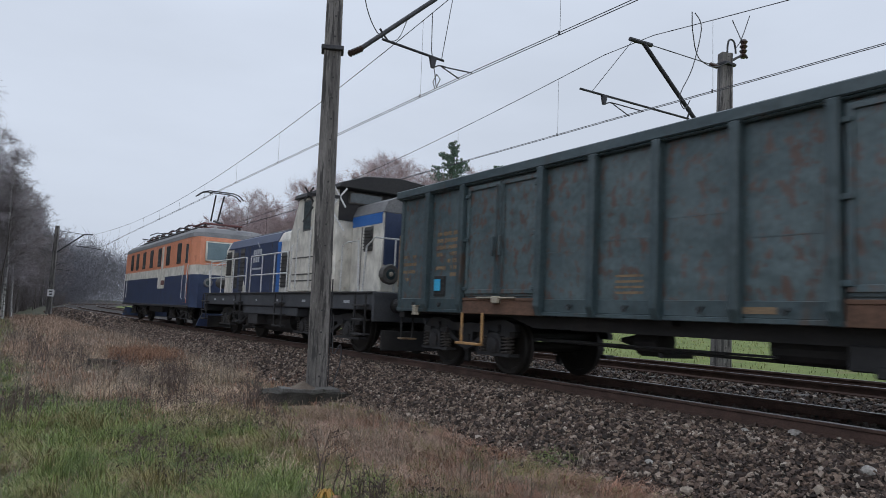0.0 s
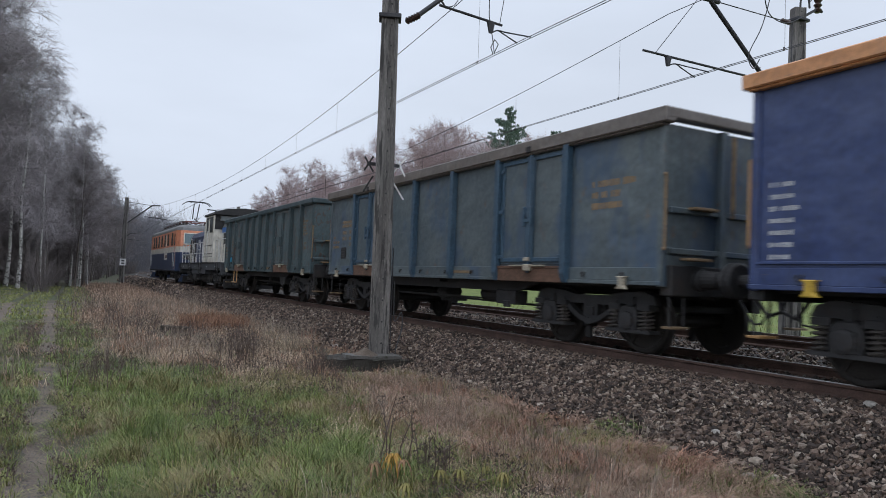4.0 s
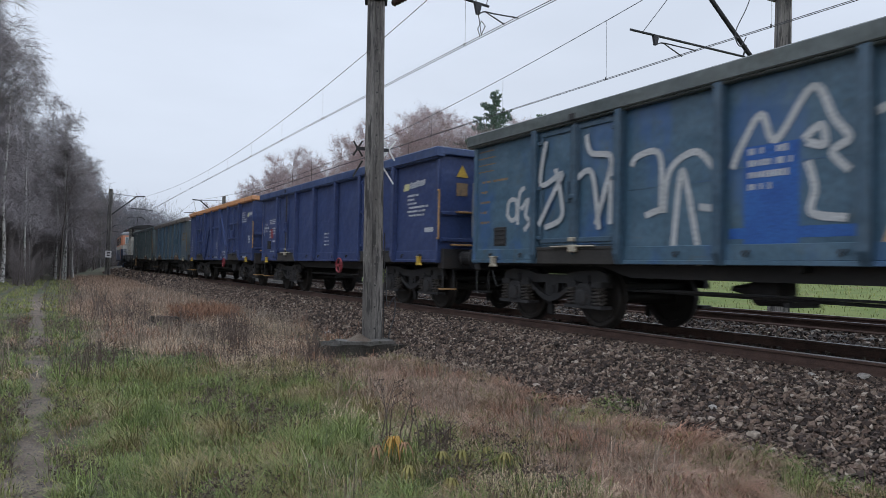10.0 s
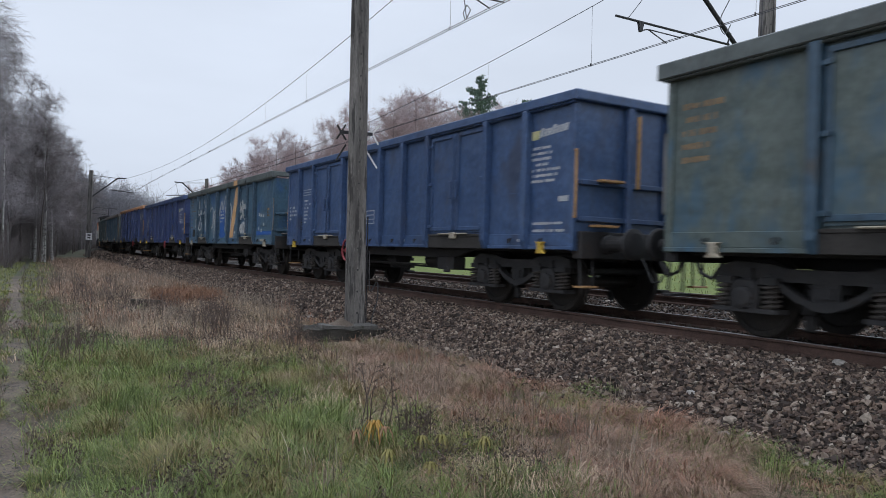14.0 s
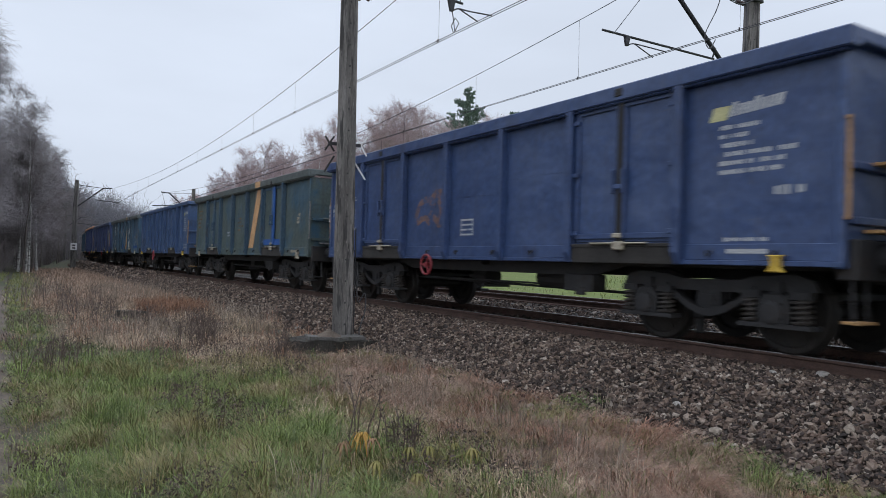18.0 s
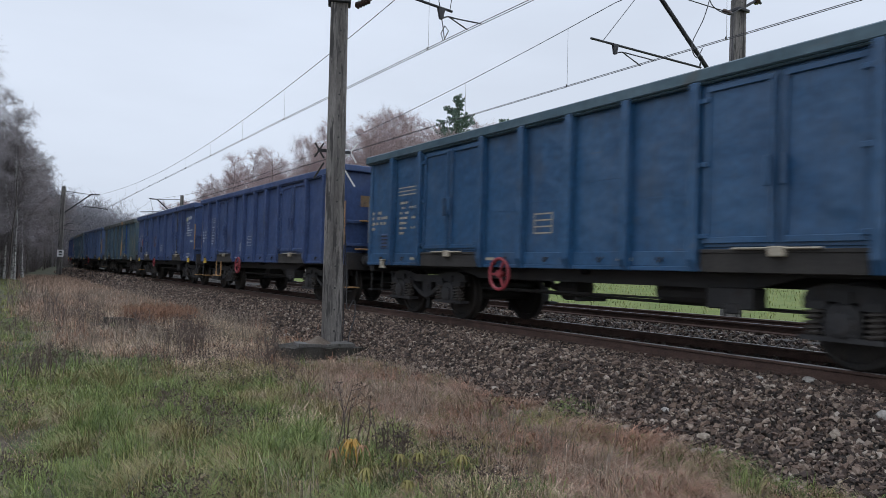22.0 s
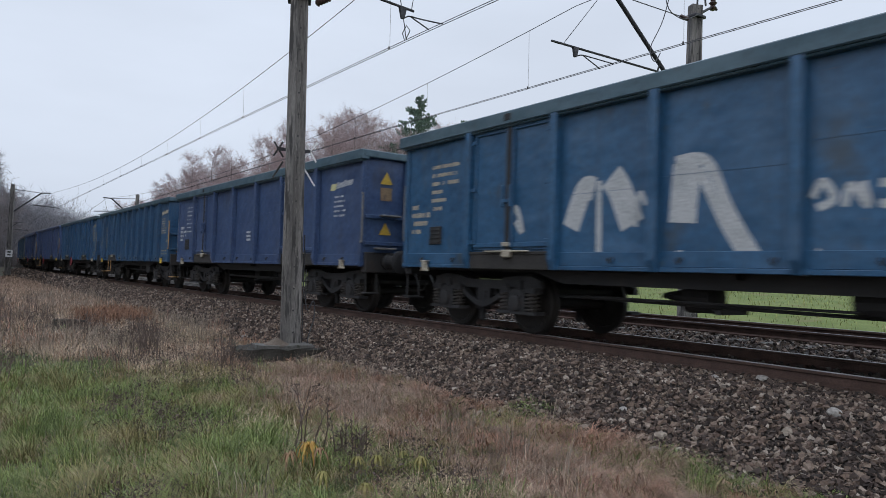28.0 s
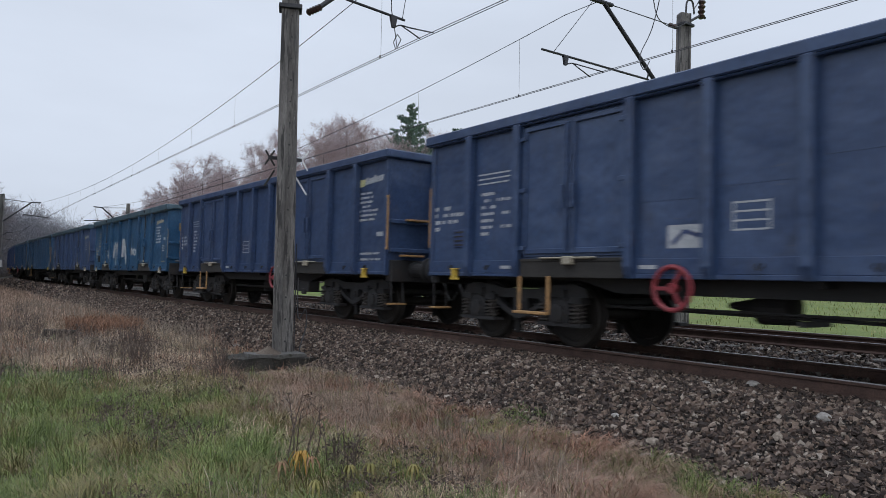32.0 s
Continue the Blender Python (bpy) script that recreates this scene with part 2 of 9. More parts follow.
# ---- the line: centre of the near track as x(y), gently bending left, then right ----
RAIL_Z, RAIL2_Z, SPACING, GAUGE = 0.737, 0.85, 4.15, 0.7535


def slope(y):
    if y < 0:
        return -0.00875
    if y < 70:
        return -0.00875 - 0.00174 * y + 0.000025 * y * y
    return slope(69.999) + 0.00176 * (y - 70)


YS = np.arange(-120.0, 420.0, 0.25)
SL = np.array([slope(v) for v in YS])
XS = np.concatenate([[0], np.cumsum((SL[1:] + SL[:-1]) / 2 * 0.25)])
XS += 7.3646 + GAUGE - np.interp(0, YS, XS)
def drift(y):
    f = min(1.0, max(0.0, (y - 20.0) / 40.0))
    return 0.4 * f * f * (3 - 2 * f)


XS += np.array([drift(v) for v in YS])
SL = np.gradient(XS, 0.25)
SS = np.concatenate([[0], np.cumsum(np.hypot(0.25, np.diff(XS)))])
SS -= np.interp(0, YS, SS)


def line_x(y):
    return float(np.interp(y, YS, XS))


def on_line(s, u=0.0, z=0.0):
    """The pose at arc length s of the line, u metres to its right, heading along it."""
    y = float(np.interp(s, SS, YS))
    a = math.atan(float(np.interp(y, YS, SL)))
    return pose(line_x(y) + u * math.cos(a), y - u * math.sin(a), z, 0, 0, -math.degrees(a))


def lie(y, u, z):
    """A place at y along the line, u to its right."""
    a = math.atan(float(np.interp(y, YS, SL)))
    return Vector((line_x(y) + u * math.cos(a), y - u * math.sin(a), z))


# ---- ground ----
PROFILE_U = [-2000, -30, -9.0, -7.9, -6.2, -4.8, -3.5, -2.9, -1.95, -1.5, 1.5, 2.1, 2.6, 5.75, 6.2, 7.6, 12, 30, 80, 2000]
PROFILE_Z = [0.6, 0.4, 0.02, 0.0, 0.0, 0.02, 0.05, 0.11, 0.54, 0.56, 0.56, 0.55, 0.6, 0.67, 0.64, 0.45, 0.75, 1.5, 2.2, 2.2]


def ground_z(x, y):
    u = x - line_x(min(max(y, -100), 400))
    base = float(np.interp(u, PROFILE_U, PROFILE_Z))
    rough = 0.05 if u < -3.5 or u > 7.4 else 0.012
    hummock = 0.055 * min(1.0, max(0.0, -3.6 - u)) * min(1.0, abs(u + 8.2)) if -14 < u < -3.6 else 0.0
    return base + rough * noise.noise((x * 0.7, y * 0.7, 0)) + 0.4 * rough * noise.noise((x * 2.3, y * 2.3, 5)) + hummock * noise.noise((x * 1.5, y * 1.5, 9))


def ground_mesh():
    us = np.unique(np.concatenate([np.array([-2000, -900, -400, -200, -120, -80]), np.arange(-60, -12, 3.0), np.arange(-12, -3.6, 0.25), np.arange(-3.6, 8, 0.15), np.arange(8, 14, 0.5), np.arange(14, 60, 4.0), np.array([80, 120, 200, 400, 900, 2000])]))
    ys = np.unique(np.concatenate([np.array([-2000, -900, -400, -150, -80, -40]), np.arange(-20, 0, 1.0), np.arange(0, 30, 0.3), np.arange(30, 80, 1.0), np.arange(80, 200, 4.0), np.array([220, 250, 300, 400, 700, 1200, 2500])]))
    verts, faces = [], []
    for y in ys:
        for u in us:
            x = line_x(min(max(y, -100), 400)) + u
            verts.append((x, y, ground_z(x, y)))
    k = len(us)
    kinds = []
    for j in range(len(ys) - 1):
        for i in range(k - 1):
            faces.append((j * k + i, j * k + i + 1, (j + 1) * k + i + 1, (j + 1) * k + i))
            u, y = us[i] + 0.1, ys[j]
            edge = -2.92 + 0.2 * noise.noise((y * 0.6, 3, 0)) + 0.12 * noise.noise((y * 2.1, 9, 0))
            kinds.append(1 if edge < u < 6.6 else 2 if 6.6 <= u < 130 else 3 if u < -13 else 0)
    me = bpy.data.meshes.new("ground")
    me.from_pydata(verts, [], faces)
    for m in ("earth", "gravel_bed", "grass_field", "forest_floor"):
        me.materials.append(M[m])
    me.polygons.foreach_set("material_index", kinds)
    me.shade_smooth()
    return me


tagged(new("ground", ground_mesh()), "brown-green autumn ground with a railway ballast bed", "ground", kind="structure")

# ---- tracks ----
def rail_outline(z):
    return [(-0.075, z - 0.16), (0.075, z - 0.16), (0.075, z - 0.145), (0.012, z - 0.12), (0.012, z - 0.045), (0.036, z - 0.033), (0.036, z - 0.006), (-0.036, z - 0.006), (-0.036, z - 0.033), (-0.012, z - 0.045), (-0.012, z - 0.12), (-0.075, z - 0.145)]


def swept(outline, u0, y0, y1, step):
    bm = bmesh.new()
    rings = []
    y = y0
    while y <= y1 + 1e-6:
        rings.append([bm.verts.new(lie(y, u0 + u, z)) for u, z in outline])
        y += step
    k = len(outline)
    for a, b in zip(rings, rings[1:]):
        for i in range(k):
            bm.faces.new((a[i], a[(i + 1) % k], b[(i + 1) % k], b[i]))
    bmesh.ops.recalc_face_normals(bm, faces=bm.faces[:])
    return bm


for number, (u0, z0) in enumerate(((0.0, RAIL_Z), (SPACING, RAIL2_Z)), 1):
    track = thing("track", "rusty steel railway track on concrete sleepers and ballast", "railway track", kind="structure")
    for side in (-GAUGE, GAUGE):
        rail = part("rail", swept(rail_outline(z0), u0 + side, -40, 260, 2.0), M["rail_side"], track, "rusty brown rail")
        part("rail_head", swept([(-0.031, z0 - 0.0055), (0.031, z0 - 0.0055), (0.029, z0), (-0.029, z0)], u0 + side, -40, 260, 2.0), M["rail_head"], rail, "polished running surface")
    for i in range(-8, 130):
        m = on_line(i * 0.6, u0, z0 - (0.165 if number == 1 else 0.205))
        part("sleeper", lambda: prism([(-1.28, -0.12), (1.28, -0.12), (1.25, 0.0), (0.45, 0.0), (0.4, -0.03), (-0.4, -0.03), (-0.45, 0.0), (-1.25, 0.0)], -0.13, 0.13, 1, 0.012), M["sleeper"], track, at=m)
        for side in (-GAUGE, GAUGE) if -4 < i < 60 and number == 1 else ():
            part("rail_clip", lambda: boxes((-0.14, -0.08, -0.05, 0.05, 0.0, 0.045), (0.08, 0.14, -0.05, 0.05, 0.0, 0.045), bevel=0.008), M["rail_side"], track, at=m @ Matrix.Translation((side, 0, 0)))


# ---- overhead line ----
def mast(x, y, z0, z1, label, lean=(0, 0), w=0.33, holes=True):
    """A tapering concrete mast with a channel down its face and black discs for step holes."""
    m = thing("concrete_mast", label, "railway mast", pose(x, y, z0, lean[0], lean[1], 0), "overhead line masts")
    h = z1 - z0
    bm = bmesh.new()
    a, b = w * 0.55, w * 0.40
    turned = Matrix.Rotation(radians(-22), 4, "Z")
    rings = []
    for z, r in ((0, a), (h * 0.25, a + (b - a) * 0.25), (h * 0.5, (a + b) / 2), (h * 0.75, a + (b - a) * 0.75), (h, b)):
        ring = []
        for sx, sy in ((-1, -0.9), (-0.92, -1), (-0.12, -1), (-0.08, -0.86), (0.5, -0.86), (0.55, -1), (0.92, -1), (1, -0.9), (1, 0.9), (0.92, 1), (-0.92, 1), (-1, 0.9)):
            ring.append(bm.verts.new(turned @ Vector((sx * r, sy * r * 0.8, z))))
        rings.append(ring)
    for p, q in zip(rings, rings[1:]):
        for i in range(12):
            bm.faces.new((p[i], p[(i + 1) % 12], q[(i + 1) % 12], q[i]))
    bm.faces.new(rings[-1])
    bmesh.ops.recalc_face_normals(bm, faces=bm.faces[:])
    part("shaft", bm, M["concrete"], m)
    for i in range(int(h / 0.38)) if holes else ():
        z = 0.35 + i * 0.38
        r = a + (b - a) * z / h
        # no hole is cut: a black disc paints the dark inside of one
        part("step_hole", lambda: lathe([(-0.004, 0.017), (0.006, 0.017)], 1, 8), M["black_paint"], m, at=turned @ Matrix.Translation((0.21 * r, -r * 0.8 * 0.86 - 0.002, z)))
    return m


def rod(name, m, a, b, r, material, label="", sides=8):
    """A straight tube between two places of the world, as a part of m."""
    inv = m.matrix_basis.inverted()
    return part(name, tube([inv @ Vector(a), inv @ Vector(b)], r, sides), material, m, label)


def insulator(m, a, b, r=0.055, n=5):
    """A ribbed porcelain insulator between two places."""
    inv = m.matrix_basis.inverted()
    a, b = inv @ Vector(a), inv @ Vector(b)
    pts, rad = [], []
    for i in range(2 * n + 1):
        pts.append(a.lerp(b, i / (2 * n)))
        rad.append(r if i % 2 else r * 0.55)
    return part("insulator", tube(pts, rad, 10), M["insulator"], m, "dark brown ribbed insulator")


def bent(name, m, pts, r, material=None, sides=5):
    """A smoothly bent rod or cable through places of the world, as a part of m."""
    inv = m.matrix_basis.inverted()
    p = [inv @ Vector(q) for q in pts]
    p = [p[0]] + p + [p[-1]]
    path = []
    for i in range(1, len(p) - 2):
        for k in range(5):
            t = k / 5
            path.append(0.5 * (2 * p[i] + (p[i + 1] - p[i - 1]) * t + (2 * p[i - 1] - 5 * p[i] + 4 * p[i + 1] - p[i + 2]) * t * t + (3 * p[i] - p[i - 1] - 3 * p[i + 1] + p[i + 2]) * t ** 3))
    return part(name, tube(path + [p[-1]], r, sides), material or M["wire"], m)


NEAR_MAST, FAR_MAST = (4.815, 11.8), (14.8, 11.1)
m1 = mast(*NEAR_MAST, 0.15, 10.4, "tall grey weathered concrete overhead-line mast on a mossy footing", (0.4, -0.9))
m2 = mast(*FAR_MAST, 0.45, 8.5, "grey concrete overhead-line mast beyond the second track", (0, 0.6), 0.36)
m3 = mast(3.15, 69.5, 0.3, 7.9, "distant concrete overhead-line mast with a white number plate", (0, 0.5), 0.36, False)
m4 = mast(13.1, 70.0, 0.5, 7.95, "distant concrete overhead-line mast beyond the second track", (0, 0), 0.36, False)
m5 = mast(4.6, 128.0, 0.3, 8.2, "far concrete overhead-line mast in the haze", (0, 0), 0.36, False)

# near mast: raked bracket tube, registration arm and two steady arms
x0, y0 = NEAR_MAST
part("clamp_band", boxes((-0.2, 0.2, -0.17, 0.17, 6.17, 6.25), bevel=0.01), M["arm"], m1, "iron clamp band", at=Matrix.Rotation(radians(-22), 4, "Z"))
insulator(m1, (x0 + 0.24, y0, 6.38), (x0 + 0.5, y0, 6.55), 0.07)
rod("bracket_tube", m1, (x0 + 0.45, y0, 6.52), (7.75, y0, 8.75), 0.045, M["arm"], "dark raked bracket tube")
rod("top_stay", m1, (x0 + 0.1, y0, 9.9), (7.6, y0, 8.66), 0.02, M["arm"])
rod("registration_arm", m1, (5.72, y0, 6.83), (7.1, y0, 6.72), 0.026, M["arm"])
rod("registration_tie", m1, (5.66, y0, 7.02), (5.86, y0, 6.8), 0.02, M["arm"])
part("steady_bracket", prism([(-0.08, 0.05), (0.08, 0.05), (0.03, -0.16), (-0.03, -0.16)], -0.03, 0.03, 1), M["arm"], m1, at=Matrix.Translation(m1.matrix_basis.inverted() @ Vector((6.85, y0, 6.68))))
bent("steady_arm", m1, [(6.86, y0, 6.52), (7.0, y0, 6.6), (7.2, y0 + 0.1, 6.6), (7.62, y0 + 0.25, 6.54)], 0.014, M["arm"])
bent("steady_arm", m1, [(6.86, y0, 6.52), (7.0, y0, 6.6), (7.2, y0 - 0.05, 6.58), (7.66, y0 - 0.2, 6.54)], 0.014, M["arm"])
rod("hanger", m1, (7.05, y0, 6.75), (7.3, y0, 8.4), 0.008, M["wire"])
bent("feeder_cable", m1, [(5.25, y0 + 0.1, 8.2), (5.5, y0 + 0.3, 7.5), (5.95, y0 + 0.6, 7.15), (6.55, y0 + 1.0, 7.35), (7.1, y0 + 1.6, 8.25)], 0.010)
# crossing-shaped board on the back of the near mast
sign = thing("cross_sign", "weathered black and white cross-shaped board on the mast", "railway sign", pose(x0, y0 + 0.2, 3.72, 0, 0, -12))
for (a, b, mt, nm) in (((-0.33, 0.15), (-0.16, -0.12), "black_paint", "dark_board"), ((-0.33, -0.11), (-0.17, 0.16), "black_paint", "dark_board"), ((0.18, 0.27), (0.44, -0.16), "white_paint", "white_board"), ((0.17, -0.17), (0.45, 0.2), "white_paint", "white_board"), ((0.16, -0.2), (0.43, -0.6), "white_paint", "white_board"), ((-0.33, -0.5), (-0.16, -0.2), "black_paint", "dark_board")):
    d = Vector((b[0] - a[0], 0, b[1] - a[1]))
    ang = math.atan2(d.z, d.x)
    part(nm, boxes((0, d.length, -0.006, 0.006, -0.016, 0.016), bevel=0.003), M[mt], sign, at=Matrix.Translation((a[0], 0.012 * (len(nm) + (a[0] > b[0])), a[1])) @ Matrix.Rotation(-ang, 4, "Y"))
part("mounting_strap", boxes((-0.3, 0.3, -0.02, 0.0, -0.03, 0.03)), M["arm"], sign)
# mossy footing with a broken slab and the earthing wire
foot = thing("mast_footing", "low mossy concrete footing round the mast, cracked slab on top", "mast footing", pose(x0 - 0.2, y0 - 0.1, 0.0, 0, 0, -6))
def ragged(x0, x1, y0, y1, z0, z1, rough, seed):
    """A weathered concrete block: uneven faces and broken edges."""
    bm = bmesh.new()
    add_box(bm, x0, x1, y0, y1, z0, z1)
    bmesh.ops.subdivide_edges(bm, edges=bm.edges[:], cuts=9, use_grid_fill=True)
    for v in bm.verts:
        edge = (v.co.z > z1 - 0.01) + (v.co.x in (x0, x1)) + (v.co.y in (y0, y1))
        v.co += noise.noise_vector(v.co * 6 + Vector((seed, 0, 0))) * rough * (1 + 0.6 * edge)
    return bm


part("block", ragged(-0.76, 0.76, -0.42, 0.42, -0.2, 0.25, 0.03, 3), M["plinth"], foot)
part("slab", ragged(-0.5, 0.46, -0.36, 0.1, 0.262, 0.315, 0.012, 7), M["slab"], foot, "pale broken slab")
part("loose_sand", lathe([(0.3, 0.26), (0.36, 0.13), (0.42, 0.03)], 2, 9, (-0.12, -0.12, 0)), M["path"], foot)
bent("earth_wire", m1, [(x0 + 0.2, y0 - 0.1, 1.6), (x0 + 0.22, y0 - 0.12, 0.9), (x0 + 0.34, y0 - 0.15, 1.05), (x0 + 0.36, y0 - 0.15, 0.75), (x0 + 0.24, y0 - 0.2, 0.3), (x0 + 0.6, y0 - 0.2, 0.2), (x0 + 1.3, y0 - 0.3, 0.42), (x0 + 2.1, y0 - 0.35, 0.6)], 0.012)
bent("conduit", m1, [(x0 + 0.17, y0 - 0.1, 0.3), (x0 + 0.15, y0 - 0.1, 2.2)], 0.012)

# mast beyond the second track
x0, y0 = FAR_MAST
rod("raked_tube", m2, (12.0, y0, 8.05), (x0 - 0.15, y0, 5.9), 0.05, M["arm"])
rod("tube_head", m2, (11.55, y0, 8.06), (12.25, y0, 8.08), 0.05, M["arm"])
rod("tie_rod", m2, (12.2, y0, 8.08), (14.3, y0, 8.1), 0.012, M["wire"])
insulator(m2, (14.3, y0, 8.1), (14.6, y0, 8.1), 0.06, 4)
rod("registration_arm", m2, (10.1, y0, 6.6), (13.55, y0, 6.58), 0.026, M["arm"])
rod("arm_strut", m2, (13.5, y0, 6.58), (13.6, y0, 6.85), 0.02, M["arm"])
part("steady_bracket", prism([(-0.08, 0.05), (0.08, 0.05), (0.03, -0.16), (-0.03, -0.16)], -0.03, 0.03, 1), M["arm"], m2, at=Matrix.Translation(m2.matrix_basis.inverted() @ Vector((10.8, y0, 6.55))))
bent("steady_arm", m2, [(10.8, y0, 6.4), (11.0, y0, 6.47), (11.3, y0 + 0.1, 6.45), (11.78, y0 + 0.2, 6.36)], 0.014, M["arm"])
bent("steady_arm", m2, [(10.8, y0, 6.4), (11.0, y0, 6.47), (11.3, y0 - 0.1, 6.43), (11.72, y0 - 0.25, 6.36)], 0.014, M["arm"])
rod("hanger", m2, (10.45, y0, 6.62), (11.6, y0, 8.0), 0.008, M["wire"])
part("top_band", boxes((-0.2, 0.2, -0.18, 0.18, 7.72, 7.79), bevel=0.01), M["arm"], m2, "iron band")
bent("horn", m2, [(x0 + 0.2, y0, 8.3), (x0 + 0.75, y0, 8.62), (x0 + 0.95, y0, 8.6)], 0.035, M["arm"])
insulator(m2, (x0 + 0.78, y0, 8.55), (x0 + 0.82, y0, 9.05), 0.1, 4)
bent("arcing_horn", m2, [(x0 + 0.5, y0, 8.75), (x0 + 0.72, y0, 9.05), (x0 + 1.05, y0, 9.75)], 0.012)
bent("arcing_horn", m2, [(x0 + 0.72, y0, 9.0), (x0 + 0.35, y0, 9.45)], 0.012)
bent("switch_handle", m2, [(x0 + 0.15, y0, 8.35), (x0 + 0.2, y0, 8.85), (x0 + 0.42, y0, 8.9), (x0 + 0.5, y0, 8.6)], 0.025, M["arm"])
bent("jumper_cable", m2, [(12.9, y0 - 0.6, 8.85), (13.05, y0 - 0.5, 8.45), (13.5, y0 - 0.3, 8.0), (14.2, y0 - 0.2, 7.95), (14.75, y0 - 0.2, 8.2)], 0.012)
bent("jumper_cable", m2, [(13.0, y0 - 0.6, 8.85), (13.35, y0 - 0.5, 8.6), (13.3, y0 - 0.3, 7.7), (13.0, y0 - 0.2, 7.0), (13.15, y0 - 0.2, 6.7), (13.35, y0 - 0.2, 6.95)], 0.012)
bent("down_lead", m2, [(x0 - 0.25, y0 - 0.1, 8.1), (x0 - 0.27, y0 - 0.1, 3.0)], 0.01)

# distant masts' brackets
for m, x0, y0, way, zt in ((m3, 3.15, 69.5, 1, 7.45), (m4, 13.1, 70.0, -1, 7.5), (m5, 4.6, 128.0, 1, 7.4)):
    rod("raked_tube", m, (x0 + way * 0.15, y0, 5.6), (x0 + way * 2.2, y0, zt - 0.08), 0.06, M["arm"])
    rod("tube_head", m, (x0 + way * 2.1, y0, zt - 0.1), (x0 + way * 2.9, y0, zt - 0.05), 0.05, M["arm"])
    rod("top_stay", m, (x0 + way * 0.1, y0, zt + 0.05), (x0 + way * 2.2, y0, zt - 0.1), 0.025, M["arm"])
    rod("registration_arm", m, (x0 + way * 1.6, y0, 6.3), (x0 + way * 3.6, y0, 6.15), 0.04, M["arm"])
    rod("hanger", m, (x0 + way * 2.5, y0, 6.2), (x0 + way * 2.8, y0, zt), 0.012, M["wire"])
plate = part("number_plate", boxes((-0.25, 0.25, -0.23, -0.21, 1.5, 2.1), bevel=0.004), M["white_paint"], m3, "white plate")
part("plate_bar", boxes((-0.12, 0.12, -0.236, -0.231, 1.85, 1.98), (-0.12, 0.12, -0.236, -0.231, 1.62, 1.75)), M["black_paint"], plate)


def wire(name, label, pts, r, droppers=()):
    w = thing(name, label, "overhead wire", group="overhead wires")
    part("strand", tube(pts, r, 5), M["wire"], w)
    return w


def curve_at(y, ys, zs):
    k = np.polyfit(ys, zs, 4)
    return float(np.polyval(k, y))


SAG1 = ((11.8, 18, 24, 35, 45, 57, 70), (8.5, 7.85, 7.42, 6.85, 6.72, 6.95, 7.5))


def contact1(y):
    return float(np.interp(y, (-40, 16, 24, 38, 61, 130), (6.5, 6.52, 6.46, 6.27, 6.0, 6.0)))


def mess1(y):
    if y < 11.8:
        return 8.5 - 1.8 * (1 - ((y + 17) / 28.8) ** 2)
    return curve_at(y, *SAG1) if y < 70 else 7.5 - 1.2 * (1 - ((y - 99) / 29) ** 2)


def contact2(y):
    return float(np.interp(y, (-40, 20, 60, 130), (6.37, 6.38, 6.1, 6.1)))


def mess2(y):
    if y < 11.1:
        return 8.1 - 1.6 * (1 - ((y + 18) / 29.1) ** 2)
    return curve_at(y, (11.1, 17.2, 21.5, 40, 55, 70), (8.1, 7.6, 7.12, 6.5, 6.7, 7.4)) if y < 70 else 7.4 - 1.1 * (1 - ((y - 99) / 29) ** 2)


def offset1(y):
    return float(np.interp(y, (-47, 11.8, 69.5, 128), (0.25, -0.3, 0.15, -0.2))) - drift(y)


def offset2(y):
    return SPACING + float(np.interp(y, (-47, 11.1, 70, 128), (0.2, -0.33, 0.25, -0.2))) - drift(y)


RANGE = [-30 + 1.5 * i for i in range(118)]
for cz, mz, uo in ((contact1, mess1, offset1), (contact2, mess2, offset2)):
    for side in (-0.035, 0.035):
        wire("contact_wire", "thin dark contact wire above the track", [lie(y, uo(y) + side, cz(y)) for y in RANGE], 0.008)
    ms = wire("messenger_wire", "sagging dark messenger wire with droppers above the track", [lie(y, uo(y), mz(y)) for y in RANGE], 0.0095)
    for i in range(-4, 24):
        y = 4.4 + i * 4.6
        if abs(y - 11.5) > 1.5 and abs(y - 69.7) > 2:
            part("dropper", tube([lie(y, uo(y), mz(y)), lie(y, uo(y) + 0.02, cz(y))], 0.0035, 4), M["wire"], ms)
            part("dropper_clamp", tube([lie(y, uo(y), cz(y) + 0.05), lie(y, uo(y), cz(y) - 0.02)], 0.018, 6), M["arm"], ms)
    if cz is contact1:
        part("jumper_loop", tube([lie(13.2, uo(13), mz(13.2)), lie(13.25, uo(13) + 0.05, 7.5), lie(13.1, uo(13) + 0.08, 6.9), lie(12.9, uo(13), 6.56), lie(12.75, uo(13), 6.7), lie(12.9, uo(13), 6.85), lie(13.05, uo(13), 6.72), lie(12.95, uo(13), 6.54)], 0.011, 5), M["wire"], ms)

